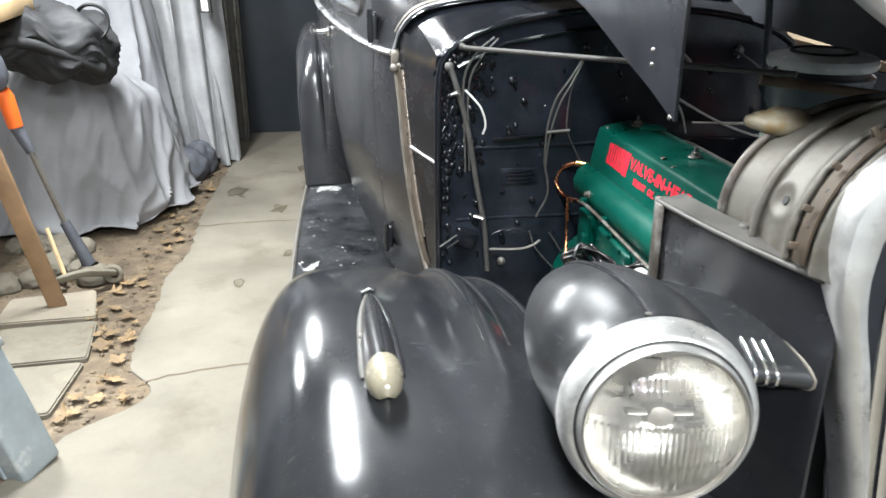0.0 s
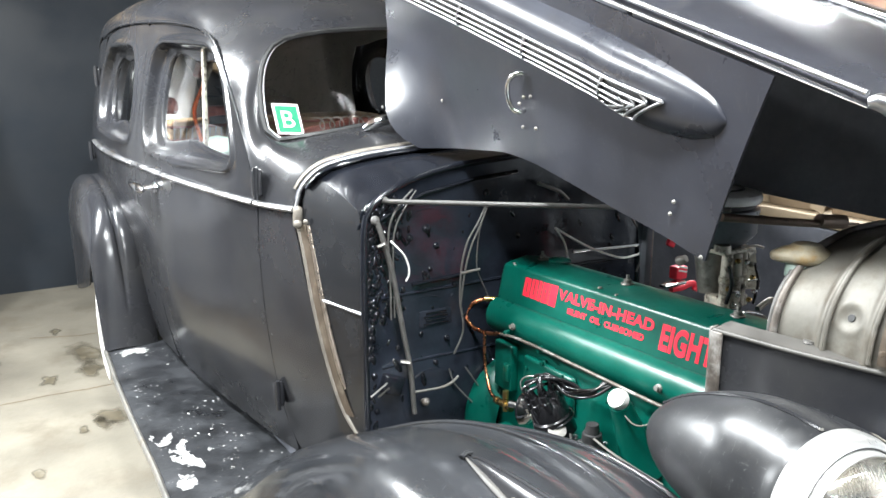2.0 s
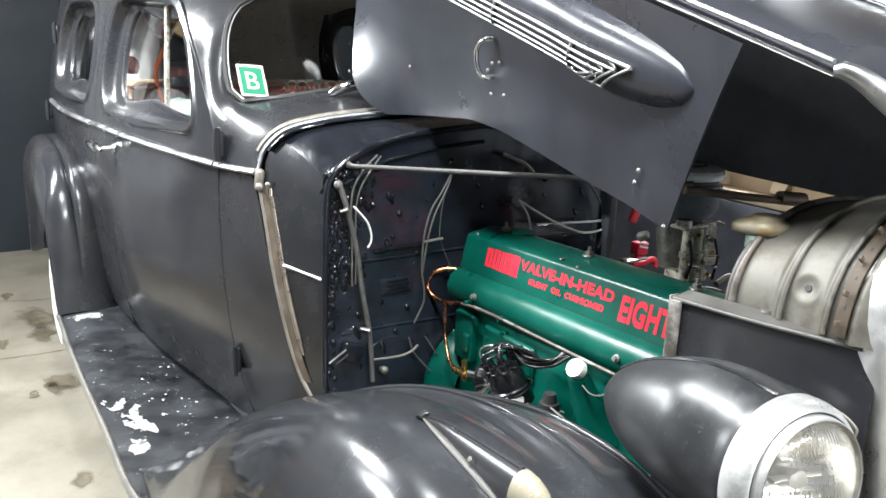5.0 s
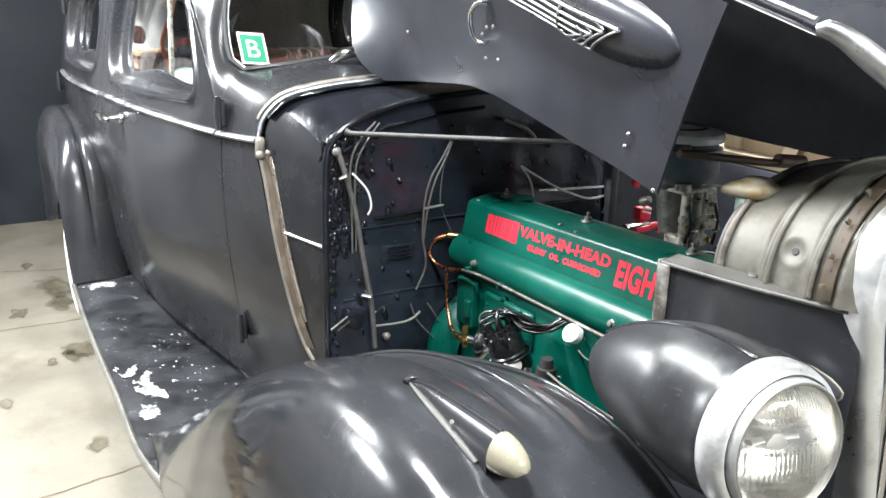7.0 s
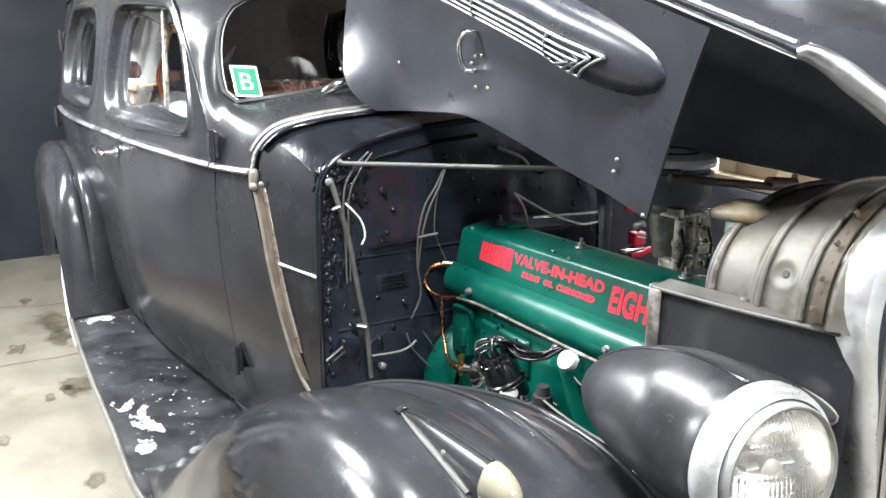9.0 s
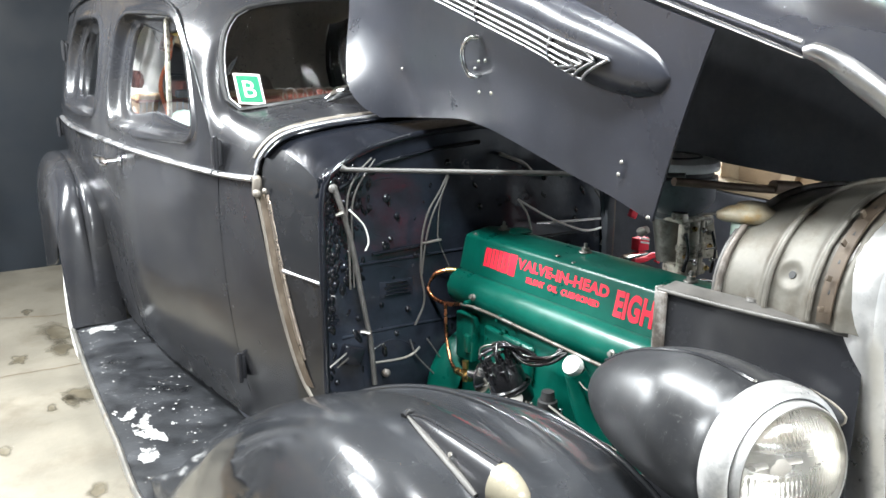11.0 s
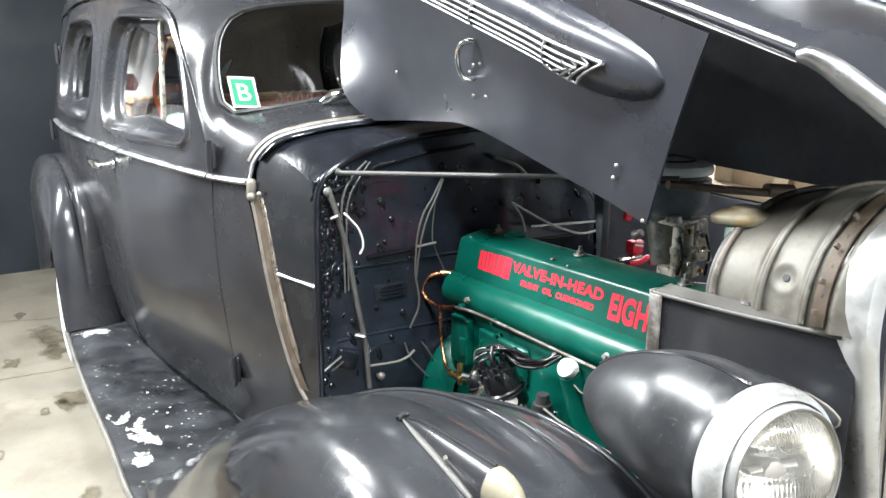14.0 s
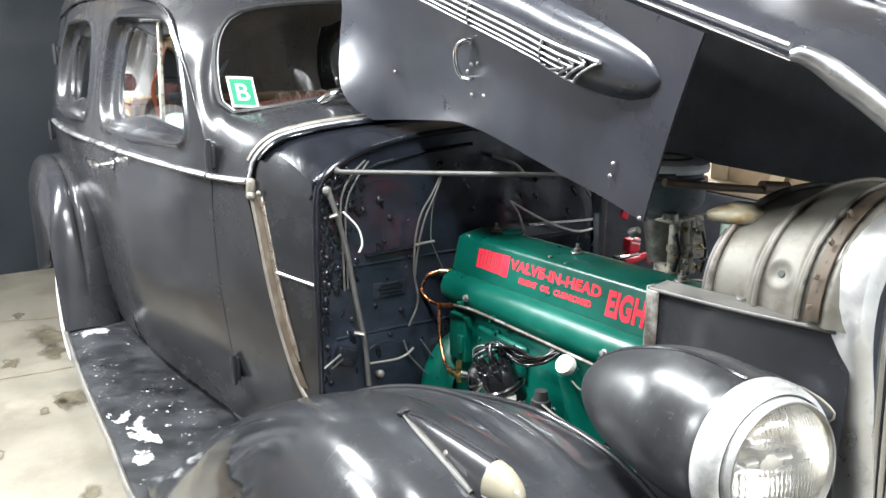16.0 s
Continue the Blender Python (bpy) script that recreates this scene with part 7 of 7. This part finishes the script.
part("frame_border", tube([(-1.42, 5.44, 1.22), (-1.355, 5.40, 1.22), (-1.345, 5.39, 0.99), (-1.41, 5.43, 0.99), (-1.42, 5.44, 1.22)], 0.012, 6), RUBBER_SHADE, boards, "small black frame")
part("frame_sheet", block((0.065, 0.006, 0.22), pose(-1.383, 5.42, 1.105, 0, 0, -30), 0.001), WHITE, boards)
slab("door_jamb", (0.10, 0.10, 2.2), (-1.395, 6.10, 1.1), PINE, "brown timber door jamb", 0.004)
slab("door_jamb_trim", (0.11, 0.05, 2.2), (-1.287, 6.18, 1.1), FLANGE, "dark grey metal door track", 0.004)
for x in (-1.325, -1.262):
    slab("door_jamb_trim", (0.018, 0.03, 2.2), (x, 6.142, 1.1), CAST, "raised edge of the metal door track", 0.003)
part("door_latch", block((0.05, 0.02, 0.012), pose(-1.05, 6.34, 1.02), 0.003), STEEL, bpy.data.objects["wall_back"])
# paving stones, leaves and rubble in the dirt strip
for pts, m_, z in [([(-2.06, 2.905), (-1.66, 2.925), (-1.69, 3.24), (-2.05, 3.22)], STONE, 0.012), ([(-2.0, 2.57), (-1.70, 2.55), (-1.665, 2.90), (-2.05, 2.885)], STONE, 0.010), ([(-2.1, 3.26), (-1.70, 3.27), (-1.76, 3.55), (-2.1, 3.50)], material("dark damp stone", (0.22, 0.19, 0.145), 0.75, vary=0.2, scale=5, bump=0.004, bump_scale=20), 0.016)]:
    bm = bmesh.new()
    f = bm.faces.new([bm.verts.new((x, y, -0.03)) for x, y in rounded(pts, 0.02, 4)])
    r = bmesh.ops.extrude_face_region(bm, geom=[f])
    bmesh.ops.translate(bm, vec=(0, 0, 0.03 + z), verts=[v for v in r["geom"] if isinstance(v, bmesh.types.BMVert)])
    bmesh.ops.bevel(bm, geom=[e for e in bm.edges if all(v.co.z > 0 for v in e.verts)], offset=0.006, segments=2, affect="EDGES")
    tagged(part("paving_stone", bm, m_, None, "flat paving stone set in the dirt"), "flat paving stone set in the dirt", "paving stone", "paving stones")
rr = random.Random(11)


def leaf_mesh(bm, at, r, turn, curl):
    """A dry five-lobed leaf, cupped a little, with its stalk."""
    m = pose(*at, rr.uniform(-10, 10), rr.uniform(-10, 10), turn)
    c = bm.verts.new(m @ Vector((0, 0, 0.003)))
    ring = []
    for i in range(20):
        a = i * 2 * math.pi / 20
        lobe = (1.0, 0.82, 0.62, 0.80)[i % 4] * (1.0 + 0.30 * math.cos(a)) * rr.uniform(0.65, 1.15)
        ring.append(bm.verts.new(m @ Vector((r * lobe * math.cos(a), 0.85 * r * lobe * math.sin(a), curl * r * lobe * lobe * rr.uniform(0.3, 1.3)))))
    for i in range(20):
        bm.faces.new((c, ring[i], ring[(i + 1) % 20]))
    tube([m @ Vector((-0.3 * r, 0, 0.002)), m @ Vector((-1.1 * r, 0.1 * r, 0.004)), m @ Vector((-1.7 * r, 0.35 * r, 0.003))], 0.0011, 4, bm)


for i in range(62):
    y = 2.50 + 2.7 * rr.random() ** 1.1
    x = SLAB_EDGE(y) - 0.02 - 0.24 * rr.random()
    bm = bmesh.new()
    leaf_mesh(bm, (0, 0, 0), rr.uniform(0.018, 0.046), 0, rr.uniform(0.05, 0.4))
    lf = part("fallen_leaf", bm, LEAF, None, "dry brown fallen leaf on the dirt")
    lf.matrix_world = pose(x, y, 0.006, 0, 0, rr.uniform(0, 360))
    tagged(lf, "dry brown fallen leaf on the dirt", "leaf", "fallen leaves")
for x, y in [(-0.98, 2.55), (-1.02, 2.62)]:
    bm = bmesh.new()
    leaf_mesh(bm, (0, 0, 0), 0.03, 0, 0.4)
    lf = part("fallen_leaf", bm, LEAF, None)
    lf.matrix_world = pose(x, y, 0.006, 0, 0, 40)
    tagged(lf, "dry brown fallen leaf on the concrete", "leaf", "fallen leaves")
bm = bmesh.new()
for i in range(700):
    y = 2.45 + 3.2 * rr.random()
    x = SLAB_EDGE(y) - 0.30 * rr.random() - 0.005
    if rr.random() < 0.35:
        x, y = rr.uniform(-2.5, -1.72), rr.uniform(3.4, 4.3)
    r = 0.003 + 0.011 * rr.random() ** 2
    lathe([(0, r * 0.45), (r * 0.7, r * 0.25), (r, -r * 0.2)], pose(x, y, -0.008, rr.uniform(-30, 30), rr.uniform(-30, 30), 0), 5, bm)
tagged(part("litter_crumbs", bm, DIRT, None, "crumbs of earth and broken leaves"), "crumbs of earth and broken leaves", "litter", "", "stuff")
for i in range(12):
    x, y = rr.uniform(-2.4, -1.85), rr.uniform(3.55, 4.2)
    sack("stone_lump", "grey-brown lump of rubble on the dirt", (x, y, -0.03), (0.05 + 0.05 * rr.random(), 0.06, 0.05), STONE, i * 1.7, "stone")
m = pose(-1.80, 2.32, 0.175, 8, -12, -32)
crate = thing("plastic_container", "pale blue-grey plastic container standing on the dirt", "container", (-1.80, 2.32, 0.0))
part("container_body", moved(block((0.28, 0.14, 0.42), None, 0.014, segments=3), m), BLUESTONE, crate)
part("container_rim", moved(block((0.296, 0.156, 0.030), None, 0.008), m @ pose(0, 0, 0.205)), WHITEWOOD, crate, "scuffed pale rim")
for q in (-0.06, 0.06):
    part("container_rib", tube([m @ Vector((q, -0.072, -0.19)), m @ Vector((q, -0.072, 0.18))], 0.006, 8), BLUESTONE, crate)

# ---- right side and rear of the garage ----
bench = thing("workbench", "cream timber workbench along the plywood wall", "bench", (1.9, 2.6, 0))
part("bench_top", block((0.7, 2.6, 0.04), pose(1.75, 2.9, 1.005), 0.005), CARD, bench)
part("bench_front", block((0.03, 2.6, 0.90), pose(1.415, 2.9, 0.53), 0.003), SOOT, bench)
for x in (1.45, 2.05):
    for y in (1.7, 4.1):
        part("bench_leg", block((0.08, 0.08, 0.96), pose(x, y, 0.48), 0.004), SOOT, bench)
box = thing("cardboard_box", "brown cardboard box with a pale folded flap", "box", (1.75, 2.2, 1.025))
part("box_body", block((0.28, 0.20, 0.10), pose(1.60, 2.20, 1.076), 0.004), BROWNCARD, box)
part("box_flap", moved(block((0.004, 0.055, 0.075), None), pose(1.452, 2.072, 1.068, 18, 0, 6)), CARD, box, "pale folded flap")
box = thing("cardboard_box", "brown cardboard box on the workbench", "box", (1.62, 1.90, 1.025))
part("box_body", block((0.30, 0.27, 0.085), pose(1.63, 1.905, 1.068), 0.004), BROWNCARD, box)
box = thing("cream_carton", "cream carton standing on the workbench", "carton", (1.62, 2.36, 1.025))
part("carton_body", block((0.26, 0.09, 0.14), pose(1.60, 2.352, 1.096), 0.003), CARD, box)
part("carton_lid", block((0.27, 0.10, 0.02), pose(1.60, 2.352, 1.170), 0.003), CARD, box)
strut = part("timber_strut", moved(block((0.05, 0.09, 1.5), None, 0.004), pose(2.22, 1.95, 2.15, 32, 0, 0)), PINE, None)
tagged(strut, "pale timber strut braced against the ceiling", "strut")
rack = thing("wall_rack", "metal shelf rack with boxes on the plywood wall", "rack", (2.6, 2.6, 1.6))
part("rack_board", block((0.5, 1.8, 0.02), pose(2.68, 2.9, 1.62), 0.002), STEEL, rack)
part("rack_frame", tube([(2.45, 2.10, 1.62), (2.45, 2.10, 1.90), (2.45, 2.42, 1.90), (2.45, 2.42, 1.62)], 0.010, 6), STEEL, rack)
part("rack_panel", block((0.01, 0.30, 0.26), pose(2.47, 2.26, 1.76), 0.001), NAVY, rack)
for i in range(7):
    part("rack_item", block((0.08, 0.06 + 0.02 * (i % 3), 0.05 + 0.03 * (i % 2)), pose(2.52, 2.55 + 0.16 * i, 1.66 + 0.015 * (i % 2)), 0.01), (CARD, WHITE, RUSTY, STEEL)[i % 4], rack)
sign = thing("warning_sign", "white sign with red letters under the beam", "sign", (1.68, 6.16, 2.1))
part("sign_board", block((0.5, 0.012, 0.30), pose(1.80, 6.20, 2.25), 0.002), WHITE, sign)
part("sign_letters", moved(lettering("NO", 0.15, 0.001), pose(1.60, 6.192, 2.135, 90)), RED, sign, smooth=False)
ob = part("beam_bracket", block((0.10, 0.03, 0.16), pose(1.46, 6.20, 2.13), 0.004), CAST, bpy.data.objects["beam"])
ob = part("beam_plate", block((0.10, 0.012, 0.05), pose(0.05, 6.225, 2.085), 0.002), CARD, bpy.data.objects["beam"])
